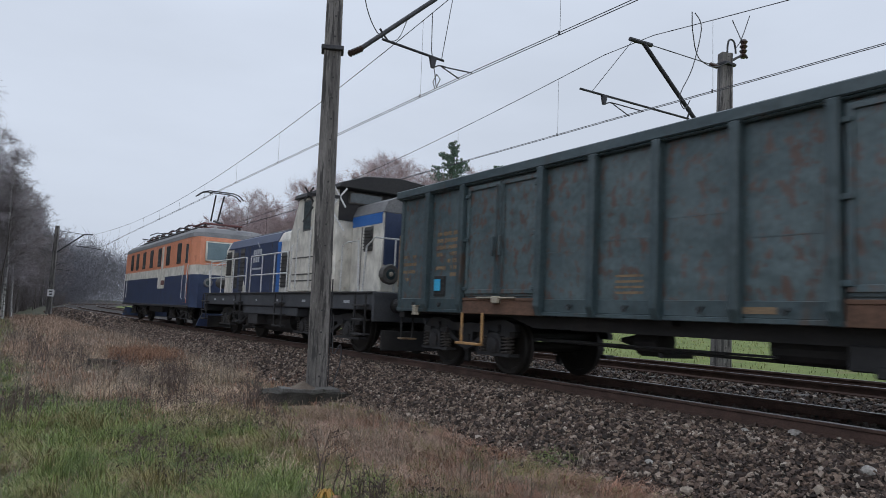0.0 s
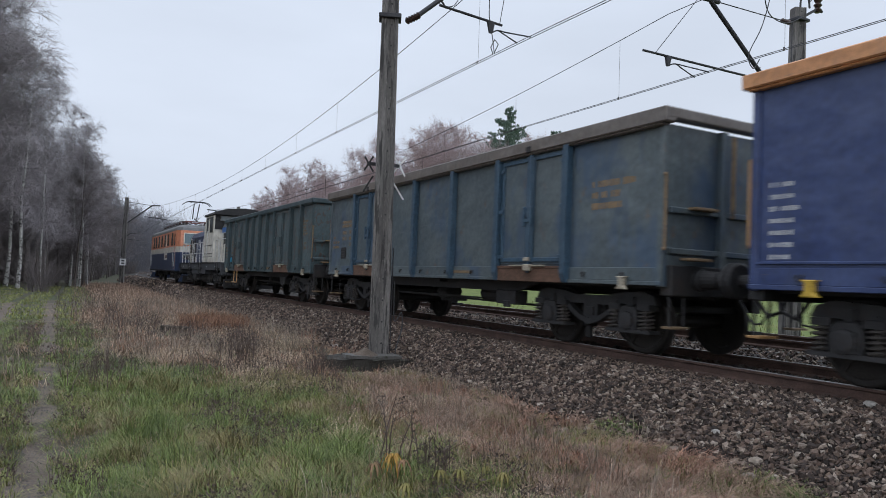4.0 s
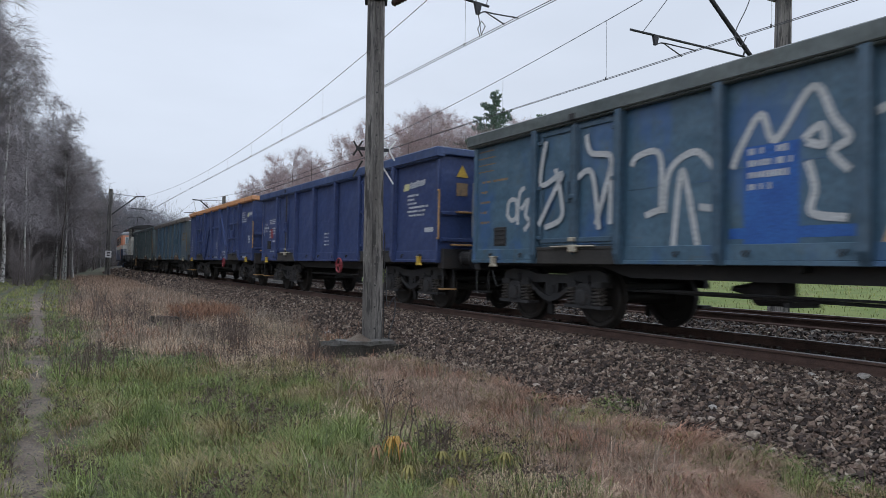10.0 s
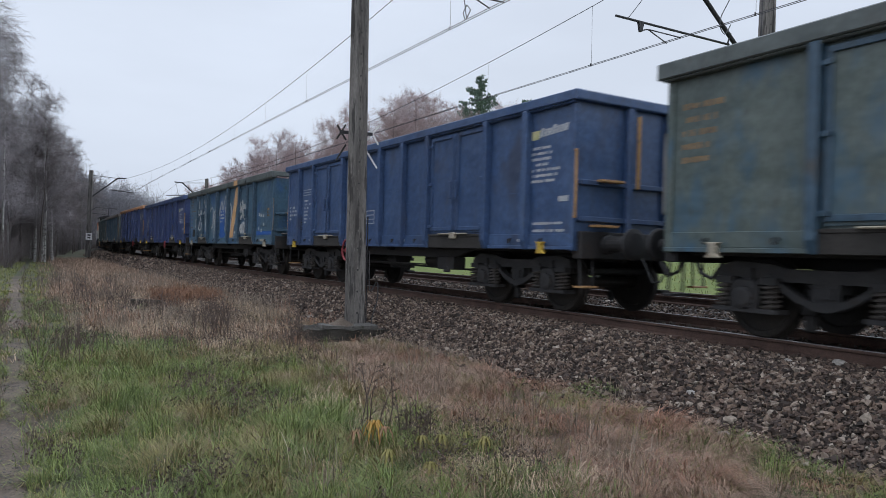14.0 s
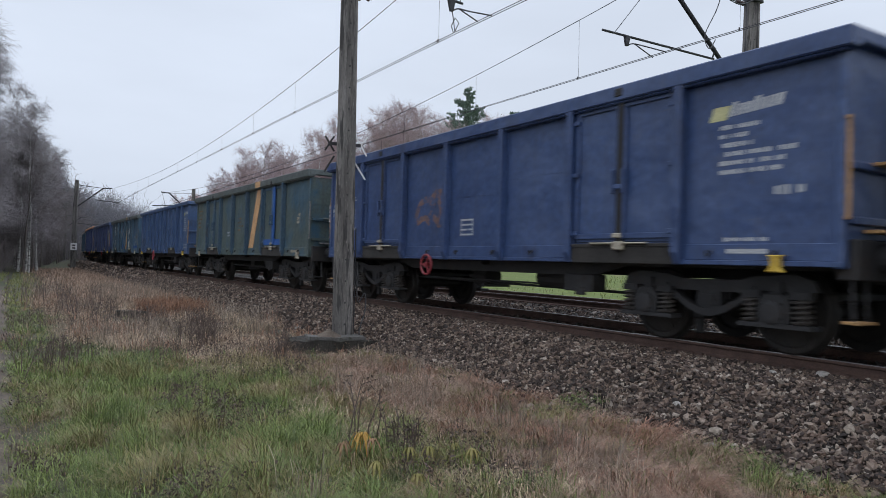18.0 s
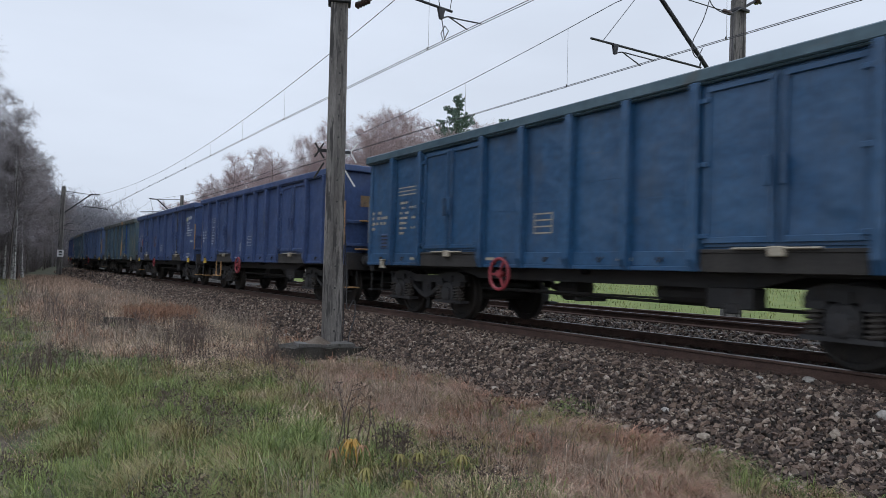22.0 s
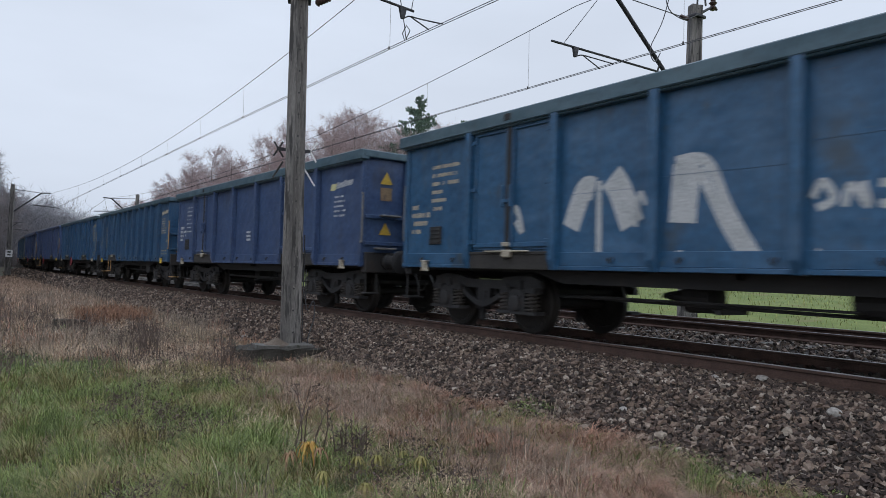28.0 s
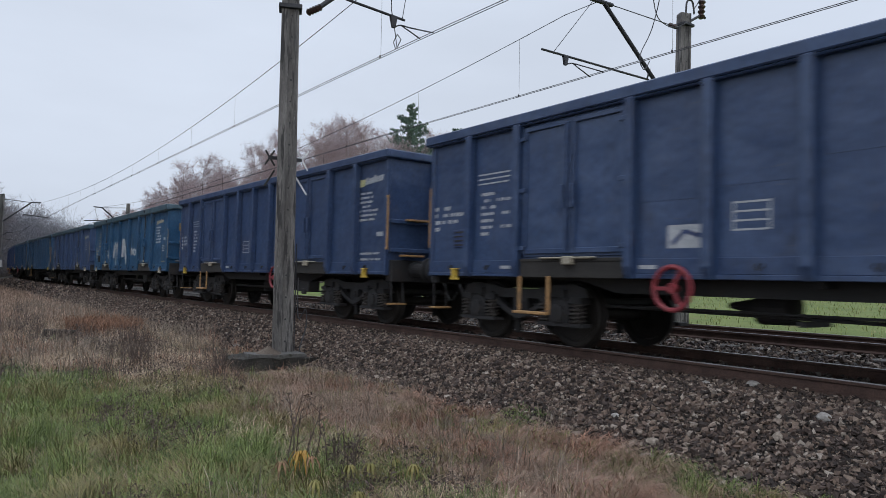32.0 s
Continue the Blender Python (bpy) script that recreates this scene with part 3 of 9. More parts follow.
# ---- the train ----
def paint(name, a, b, rust, at=(0.6, 0.74), scale=1.6, dirt=None, rough=0.4, dust=0.3):
    """Weathered wagon paint: dented sheet, blotches, grime dust, faint vertical runs and scratches."""
    m = surface(name, a, b, 0.9, rough, 0.12, 0.0, 24, rust, at, scale, (1, 1, 0.55), 1.0, dirt, 0.0)
    n, l = m.node_tree.nodes, m.node_tree.links
    out = n["Principled BSDF"]
    col = out.inputs["Base Color"].links[0].from_socket
    co = n.new("ShaderNodeTexCoord")
    info = n.new("ShaderNodeObjectInfo")
    off = n.new("ShaderNodeVectorMath")
    off.operation = "MULTIPLY_ADD"
    l.new(info.outputs["Random"], off.inputs[0])
    off.inputs[1].default_value = (13.0, 47.0, 29.0)
    l.new(co.outputs["Object"], off.inputs[2])

    def wave(sx, sy, sz, detail, lo, hi):
        mp = n.new("ShaderNodeMapping")
        mp.inputs["Scale"].default_value = (sx, sy, sz)
        l.new(off.outputs[0], mp.inputs[0])
        t = n.new("ShaderNodeTexNoise")
        t.inputs["Scale"].default_value, t.inputs["Detail"].default_value = 1.0, detail
        l.new(mp.outputs[0], t.inputs["Vector"])
        r = n.new("ShaderNodeMapRange")
        r.inputs[1].default_value, r.inputs[2].default_value = lo, hi
        l.new(t.outputs[0], r.inputs[0])
        return t.outputs[0], r.outputs[0]

    def over(f, amount, tone, below):
        k = n.new("ShaderNodeMath")
        k.operation = "MULTIPLY"
        k.inputs[1].default_value = amount
        l.new(f, k.inputs[0])
        x = n.new("ShaderNodeMix")
        x.data_type = "RGBA"
        l.new(k.outputs[0], x.inputs[0])
        l.new(below, x.inputs[6])
        x.inputs[7].default_value = (*tone, 1)
        return x.outputs[2]
    grey = tuple(0.7 * c + 0.3 * sum(b) / 3 for c in b)
    col = over(wave(1.3, 1.3, 1.3, 6, 0.45, 0.72)[1], dust, tuple(1.25 * c for c in grey), col)
    col = over(wave(9, 9, 0.5, 4, 0.55, 0.75)[1], 0.45, tuple(0.55 * c for c in grey), col)
    col = over(wave(2.2, 2.2, 26, 4, 0.70, 0.74)[1], 0.3, (0.10, 0.09, 0.085), col)
    l.new(col, out.inputs["Base Color"])
    bend = n.new("ShaderNodeBump")
    bend.inputs["Strength"].default_value, bend.inputs["Distance"].default_value = 0.8, 0.06
    l.new(wave(1.5, 1.5, 2.2, 2, 0, 1)[0], bend.inputs["Height"])
    fine = out.inputs["Normal"].links[0].from_node
    l.new(bend.outputs[0], fine.inputs["Normal"])
    return m


BLUE = paint("wagon_blue", (0.0297, 0.0553, 0.14), (0.0422, 0.0748, 0.177), (0.0269, 0.0383, 0.0852), (0.56, 0.72), 1.1, (0.0462, 0.0619, 0.121))
BLUE_DEEP = paint("wagon_deep_blue", (0.0262, 0.0442, 0.127), (0.0372, 0.0606, 0.159), (0.0274, 0.034, 0.0754), (0.6, 0.75), 1.2, (0.0377, 0.0465, 0.114))
BLUE_SLATE = paint("wagon_slate_blue", (0.0321, 0.0605, 0.139), (0.0454, 0.0824, 0.174), (0.0333, 0.0461, 0.086), (0.55, 0.7), 1.3, (0.0487, 0.0607, 0.0949))
BLUE_NAVY = paint("wagon_navy_blue", (0.0278, 0.0519, 0.12), (0.0392, 0.0705, 0.151), (0.0273, 0.0359, 0.0665), (0.58, 0.74), 1.2, (0.0411, 0.0532, 0.102))
BLUE_FADED = paint("wagon_faded_blue", (0.0361, 0.0715, 0.161), (0.0508, 0.0951, 0.2), (0.0386, 0.0549, 0.101), (0.55, 0.7), 1.3, (0.0513, 0.0668, 0.11))
BRIGHT_AZURE = paint("wagon_azure", (0.0147, 0.062, 0.143), (0.0231, 0.0822, 0.175), (0.0246, 0.0493, 0.0895), (0.55, 0.72), 1.3, (0.0359, 0.0598, 0.0975), 0.4, 0.4)
AZURE = paint("wagon_azure", (0.0175, 0.0612, 0.131), (0.0265, 0.0807, 0.163), (0.0274, 0.0479, 0.0772), (0.55, 0.72), 1.3, (0.0393, 0.0598, 0.0892), 0.4, 0.4)
SEA = paint("wagon_sea_blue", (0.0146, 0.0688, 0.147), (0.0249, 0.0912, 0.184), (0.0361, 0.0524, 0.0689), (0.57, 0.72), 1.3, (0.0359, 0.0636, 0.0933))
GREEN_GREY = paint("wagon_green_grey", (0.0538, 0.0818, 0.0918), (0.0829, 0.116, 0.123), (0.0896, 0.056, 0.0448), (0.54, 0.575), 9.0, (0.047, 0.0672, 0.0952))
GREY_RUSTY = paint("wagon_grey_soot", (0.0688, 0.0899, 0.102), (0.102, 0.126, 0.132), (0.05, 0.0813, 0.126), (0.48, 0.62), 1.0, (0.112, 0.0813, 0.0626))
OLIVE = paint("wagon_olive_teal", (0.0631, 0.0879, 0.0861), (0.09, 0.114, 0.103), (0.0382, 0.0908, 0.139), (0.48, 0.64), 1.1, (0.0573, 0.067, 0.0573))
TEAL = paint("wagon_teal", (0.0435, 0.0936, 0.143), (0.0622, 0.121, 0.173), (0.0312, 0.0881, 0.207), (0.5, 0.66), 1.1, (0.0622, 0.0826, 0.0852))
POST_BLUE = paint("post_blue", (0.0321, 0.0689, 0.11), (0.0477, 0.09, 0.133), (0.0643, 0.0606, 0.0551), (0.6, 0.74), 2.0)
POST_TEAL = paint("post_teal", (0.0344, 0.0574, 0.0672), (0.0508, 0.0754, 0.082), (0.0656, 0.0451, 0.0344), (0.58, 0.7), 2.4)
RIM_GREY = paint("rim_grey", (0.0697, 0.0861, 0.0861), (0.0984, 0.115, 0.111), (0.0738, 0.0656, 0.0574), (0.6, 0.74), 2.0)
RIM_TEAL = paint("rim_teal", (0.041, 0.0841, 0.113), (0.0615, 0.11, 0.138), (0.0656, 0.0708, 0.0689), (0.6, 0.74), 2.0)
RIM_BROWN = paint("rim_taupe", (0.12, 0.102, 0.0896), (0.16, 0.138, 0.12), (0.08, 0.064, 0.052), (0.6, 0.74), 2.0)
RIM_ORANGE = paint("rim_orange", (0.52, 0.24, 0.10), (0.62, 0.3, 0.135), (0.22, 0.09, 0.045), (0.64, 0.74), 1.6)
RUST = surface("rust_brown", (0.085, 0.048, 0.032), (0.13, 0.07, 0.045), 3.0, 0.9, 0.3, 0.0, 30)
DIRTY_SILL = surface("sill_dirt", (0.0239, 0.022, 0.0204), (0.0375, 0.0337, 0.0307), 2.0, 0.9, 0.2, 0.0, 30, (0.0434, 0.0308, 0.0245), (0.6, 0.72), 2.0)
MARK_WHITE = surface("mark_white", (0.324, 0.342, 0.369), (0.45, 0.459, 0.477), 4.0, 0.7, 0, 0, 40, (0.198, 0.225, 0.27), (0.55, 0.7), 9.0)
MARK_CREAM = surface("mark_cream", (0.297, 0.266, 0.211), (0.396, 0.35, 0.269), 4.0, 0.7, 0, 0, 40, (0.198, 0.149, 0.105), (0.55, 0.7), 8.0)
MARK_OCHRE = surface("mark_ochre", (0.187, 0.128, 0.0723), (0.255, 0.17, 0.0935), 4.0, 0.75, 0, 0, 40, (0.102, 0.0765, 0.0595), (0.5, 0.65), 8.0)
SPRAY = surface("spray_white", (0.352, 0.367, 0.375), (0.444, 0.451, 0.459), 3.0, 0.7, 0, 0, 30, (0.23, 0.26, 0.275), (0.6, 0.75), 3.0)
STRIPE = surface("stripe_yellow", (0.48, 0.275, 0.13), (0.576, 0.341, 0.17), 3.0, 0.7, 0, 0, 30, (0.396, 0.242, 0.11), (0.6, 0.75), 3.0)
FADED_SCRAWL = surface("faded_scrawl", (0.12, 0.085, 0.10), (0.20, 0.11, 0.085), 3.0, 0.6, 0, 0, 24, (0.04, 0.07, 0.16), (0.45, 0.6), 5.0)
SPRAY_BLUE = surface("spray_blue", (0.012, 0.07, 0.27), (0.02, 0.1, 0.33), 3.0, 0.6, 0, 0, 30)
YELLOW = surface("yellow_paint", (0.45, 0.29, 0.035), (0.55, 0.37, 0.05), 4.0, 0.6, 0.05, 0, 30, (0.22, 0.15, 0.05), (0.56, 0.7), 6.0)
ORANGE_BAR = surface("orange_bar", (0.34, 0.19, 0.075), (0.42, 0.24, 0.10), 4.0, 0.6, 0.05, 0, 30, (0.16, 0.11, 0.07), (0.56, 0.7), 6.0)
RED = surface("red_paint", (0.211, 0.025, 0.0351), (0.273, 0.039, 0.0468), 4.0, 0.5, 0.05, 0, 30, (0.109, 0.0273, 0.0273), (0.58, 0.72), 6.0)
LOGO_TINT = surface("logo_tint", (0.42, 0.40, 0.2), (0.52, 0.5, 0.27), 4.0, 0.7, 0, 0, 40)
CYAN = surface("cyan_label", (0.03, 0.36, 0.62), (0.05, 0.42, 0.68), 4.0, 0.5)
GREY_BAR = surface("grey_bar", (0.12, 0.12, 0.12), (0.2, 0.19, 0.18), 4.0, 0.6, 0.1)
SPRING = surface("spring_steel", (0.048, 0.0422, 0.0384), (0.0768, 0.0672, 0.0614), 5.0, 0.6, 0.2, 0.2, 30)
BLACK = M["black_paint"]
HALF = 6.32                     # half of a body's length
TURN = Matrix.Rotation(math.pi, 4, "Z")


def wheelset_mesh(r):
    def build():
        bm = bmesh.new()
        add_lathe(bm, [(-1.0, 0.06), (-0.9, 0.085), (0.9, 0.085), (1.0, 0.06)], 0, 12)
        for s in (-1, 1):
            add_lathe(bm, [(s * 0.825, 0.13), (s * 0.825, r * 0.55), (s * 0.815, r - 0.09), (s * 0.835, r - 0.07), (s * 0.835, r - 0.02), (s * 0.82, r), (s * 0.73, r + 0.004), (s * 0.72, r + 0.03), (s * 0.695, r + 0.03), (s * 0.69, r - 0.07), (s * 0.74, r - 0.09), (s * 0.76, r * 0.5), (s * 0.72, 0.13)], 0, 28)
        add_box(bm, 0.84, 0.846, -0.03, 0.03, 0.15, r - 0.08)
        add_box(bm, -0.846, -0.84, -0.03, 0.03, 0.15, r - 0.08)
        bmesh.ops.recalc_face_normals(bm, faces=bm.faces[:])
        return bm
    return build


def side_frame():
    """A bogie side frame: top beam, bowed lower strap with open windows between, spring seats under the boxes."""
    bm = bmesh.new()
    add_prism(bm, [(-1.36, 0.70), (-1.3, 0.82), (-1.1, 0.88), (-0.6, 0.85), (-0.4, 0.8), (0.4, 0.8), (0.6, 0.85), (1.1, 0.88), (1.3, 0.82), (1.36, 0.70), (1.2, 0.7), (0.6, 0.69), (0.45, 0.66), (-0.45, 0.66), (-0.6, 0.69), (-1.2, 0.7)], -0.06, 0.05, 0)
    ys = [-0.62 + 1.24 * i / 10 for i in range(11)]
    low = [(y, 0.36 + 0.30 * (abs(y) / 0.62) ** 1.7) for y in ys]
    add_prism(bm, [(y, z + 0.085) for y, z in low] + low[::-1], -0.08, 0.03, 0)
    add_box(bm, -0.05, 0.04, -0.16, 0.16, 0.43, 0.67)
    add_box(bm, -0.075, -0.05, -0.09, 0.09, 0.5, 0.62)
    for q in (-0.9, 0.9):
        add_box(bm, -0.16, 0.05, q - 0.43, q + 0.43, 0.3, 0.35)
        for e in (-0.40, 0.17):
            add_box(bm, -0.14, -0.02, q + e, q + e + 0.23, 0.62, 0.7)
        add_box(bm, -0.10, 0.0, q - 0.06, q + 0.06, 0.66, 0.8)
    bmesh.ops.recalc_face_normals(bm, faces=bm.faces[:])
    return bm


def spring_mesh():
    pts = [(0.092 * math.cos(a), 0.092 * math.sin(a), 0.27 * a / (10 * math.pi)) for a in (i * math.pi / 4 for i in range(41))]
    bm = add_tube(bmesh.new(), pts, 0.018, 5)
    add_lathe(bm, [(0.0, 0.05), (0.27, 0.05)], 2, 8)
    return bm


def axle_box_mesh():
    bm = prism([(-0.17, 0.33), (0.17, 0.33), (0.2, 0.45), (0.17, 0.62), (0.1, 0.68), (-0.1, 0.68), (-0.17, 0.62), (-0.2, 0.45)], -0.16, 0.05, 0, 0.02)
    add_lathe(bm, [(-0.2, 0.09), (-0.19, 0.125), (-0.16, 0.13)], 0, 14, (0, 0, 0.47))
    for y in (-0.09, 0.09):
        for z in (0.38, 0.56):
            add_box(bm, -0.185, -0.155, y - 0.018, y + 0.018, z - 0.018, z + 0.018)
    return bm


def bogie(root, y, wheel_r=0.46, base=1.8, wheels=None):
    b = part("bogie", lambda: boxes((-0.95, 0.95, -0.2, 0.2, 0.55, 0.8), (-0.9, 0.9, -1.2, -1.1, 0.6, 0.7), (-0.9, 0.9, 1.1, 1.2, 0.6, 0.7), bevel=0.02), M["steel_dark"], root, "dark steel bogie", (0, y, 0))
    for s in (-1, 1):
        turn = Matrix.Identity(4) if s < 0 else TURN
        part("side_frame", side_frame, M["bogie"], b, at=turn @ Matrix.Translation((-1.0, 0, 0)) @ Matrix.Diagonal((1, base / 1.8, 1, 1)))
        for q in (-base / 2, base / 2):
            part("axle_box", axle_box_mesh, M["bogie"], b, at=turn @ Matrix.Translation((-1.0, q, 0)))
            for e in (-0.3, 0.3) if s < 0 else ():
                part("coil_spring", spring_mesh, SPRING, b, at=turn @ Matrix.Translation((-1.08, q + e, 0.35)))
        part("brake_hanger", lambda: boxes((-0.08, 0.0, -0.06, 0.06, 0.12, 0.6), (-0.1, 0.06, -0.09, 0.09, 0.3, 0.52), bevel=0.015), M["steel_dark"], b, at=turn @ Matrix.Translation((-0.75, 0.32, 0)))
    for q in (-base / 2, base / 2):
        w = part("wheelset", wheelset_mesh(wheel_r), M["wheel"], root, "dark worn wheels on an axle", (0, y + q, wheel_r), key="wheelset%.2f" % wheel_r)
        wheels.append((w, Vector((0, y + q, wheel_r)), wheel_r))


def buffer_mesh():
    return lathe([(0.0, 0.15), (0.08, 0.15), (0.1, 0.12), (0.34, 0.115), (0.36, 0.085), (0.5, 0.08), (0.51, 0.1)], 1, 16)


def plate_mesh():
    return lathe([(0.50, 0.2), (0.52, 0.225), (0.56, 0.225), (0.585, 0.16), (0.595, 0.05)], 1, 22)


def end_gear(root, half, z=1.06, front=True):
    for s in (-1, 1):
        for e in (-1, 1):
            b = part("buffer", buffer_mesh, M["steel_dark"], root, at=(Matrix.Identity(4) if e > 0 else TURN) @ Matrix.Translation((s * 0.875, half, z)))
            part("buffer_plate", plate_mesh, M["bogie"], b)
    for e in (Matrix.Identity(4), TURN):
        part("coupling_hook", lambda: prism([(0, 0.06), (0.22, 0.08), (0.34, 0.02), (0.32, -0.1), (0.24, -0.12), (0.24, -0.03), (0.1, -0.06), (0, -0.06)], -0.03, 0.03, 0, 0.01), M["steel_dark"], root, at=e @ Matrix.Translation((0, half, 1.03)))
        part("brake_hose", lambda: tube([(0, 0, 0), (0, 0.16, -0.05), (0.02, 0.3, -0.25), (0.04, 0.42, -0.4), (0.04, 0.55, -0.38), (0.02, 0.62, -0.25)], 0.016, 7), BLACK, root, at=e @ Matrix.Translation((0.3, half, 0.92)))
        part("coupling_link", lambda: tube([(0, 0, 0), (0.0, 0.12, -0.22), (0.0, 0.25, -0.38), (0.0, 0.45, -0.3), (0.0, 0.52, -0.1)], 0.028, 7), M["steel_dark"], root, at=e @ Matrix.Translation((-0.05, half + 0.1, 1.0)))


def ribbon(points, width, thick=0.003):
    """A flat painted stroke on a wagon's side: (along, height) points, facing -x."""
    bm = bmesh.new()
    pts = [Vector((0, p[0], p[1])) for p in points]
    left, right = [], []
    for i, p in enumerate(pts):
        d = (pts[min(i + 1, len(pts) - 1)] - pts[max(i - 1, 0)]).normalized()
        nrm = Vector((0, -d.z, d.y)) * width / 2
        left.append(p + nrm)
        right.append(p - nrm)
    n = len(pts)
    front = [[bm.verts.new(v + Vector((-thick, 0, 0))) for v in row] for row in (left, right)]
    back = [[bm.verts.new(v) for v in row] for row in (left, right)]
    for i in range(n - 1):
        bm.faces.new((front[0][i], front[0][i + 1], front[1][i + 1], front[1][i]))
        bm.faces.new((front[0][i], back[0][i], back[0][i + 1], front[0][i + 1]))
        bm.faces.new((front[1][i + 1], back[1][i + 1], back[1][i], front[1][i]))
    bmesh.ops.recalc_face_normals(bm, faces=bm.faces[:])
    return bm


def smooth_line(points, n=6):
    """Catmull-Rom through 2D points."""
    out = []
    p = [points[0]] + list(points) + [points[-1]]
    for i in range(1, len(p) - 2):
        for k in range(n):
            t = k / n
            out.append(tuple(0.5 * (2 * p[i][c] + (p[i + 1][c] - p[i - 1][c]) * t + (2 * p[i - 1][c] - 5 * p[i][c] + 4 * p[i + 1][c] - p[i + 2][c]) * t * t + (3 * p[i][c] - p[i - 1][c] - 3 * p[i + 1][c] + p[i + 2][c]) * t ** 3) for c in (0, 1)))
    out.append(tuple(points[-1]))
    return out


SHEET = -1.425                  # face of the side sheets


MARK_SHIFT = {}                 # how far a wagon's lettering stands from the usual place


def bar(root, y, z, w, h, material, name="marking", x=SHEET):
    """A flat painted bar whose start (towards the train's head) is at y, reaching w back."""
    return part(name, lambda: boxes((-0.003, 0.0, -0.5, 0.5, -0.5, 0.5)), material, root, at=Matrix.Translation((x, y - w / 2 + MARK_SHIFT.get(root.name, 0), z)) @ Matrix.Diagonal((1, w, h, 1)), key="bar")


def lines(root, y, z, rows, material, gap=0.095, h=0.045, name="lettering", x=SHEET):
    """Illegible lettering as one mesh: rows of word widths, a negative width is a blank; each word is a run of small bars."""
    r = random.Random(int(1000 * (abs(y) + z)) + len(rows))
    bm = bmesh.new()
    pitch = max(0.035, 0.72 * h)
    for i, row in enumerate(rows):
        at, zz = y, z - i * gap
        for w in row:
            if w > 0:
                if h < 0.031:
                    add_box(bm, -0.003, 0, at - w, at, zz - h / 2, zz + h / 2)
                else:
                    n = max(1, round(w / pitch))
                    for k in range(n):
                        if n > 3 and r.random() < 0.12:
                            continue
                        a = at - k * w / n
                        e = h * r.uniform(0.42, 0.56)
                        add_box(bm, -0.003, 0, a - w / n * r.uniform(0.62, 0.86), a, zz - e, zz + e)
            at -= abs(w) + 0.05
    return tagged(part(name, bm, material, root, at=(x, MARK_SHIFT.get(root.name, 0), 0)), kind="stuff")


def emblem(root, y, z, w, h, rise, pale, tint):
    """The owner's slanted mark as plain shapes: a tinted swoosh, then a run of leaning pale strokes."""
    def leaning(y0, y1, z0, z1, bm):
        k = 0.35 * (z1 - z0)
        add_prism(bm, [(y0, z0), (y1, z0), (y1 - k, z1), (y0 - k, z1)], -0.003, 0.0, 0)
    y += MARK_SHIFT.get(root.name, 0)
    a, b = bmesh.new(), bmesh.new()
    leaning(0.0, -0.24 * w, -0.5 * h, 0.42 * h, a)
    n = 7
    for i in range(n):
        y0 = -(0.27 + 0.71 * i / n) * w
        lift = rise * (0.27 + 0.71 * i / n)
        leaning(y0, y0 - 0.078 * w, lift - 0.42 * h, lift + (0.5 if i in (0, 3) else 0.3) * h, b)
    part("logo_swoosh", a, tint, root, at=(SHEET, y, z))
    tagged(part("logo_lettering", b, pale, root, at=(SHEET, y, z)), kind="stuff")


def leaf_frame(w, h, t=0.03, f=0.07):
    def build():
        return boxes((-t, 0, -w / 2, -w / 2 + f, 0, h), (-t, 0, w / 2 - f, w / 2, 0, h), (-t, 0, -w / 2 + f, w / 2 - f, h - f, h), (-t, 0, -w / 2 + f, w / 2 - f, 0, f), bevel=0.006)
    return build


def post_mesh(h, w=0.12, d=0.125):
    def build():
        return prism([(-0.02, 0), (-d * 0.55, 0.0), (-d, 0.14), (-d, h), (-0.0, h), (0, 0)], -w / 2, w / 2, 1, 0.008)
    return build


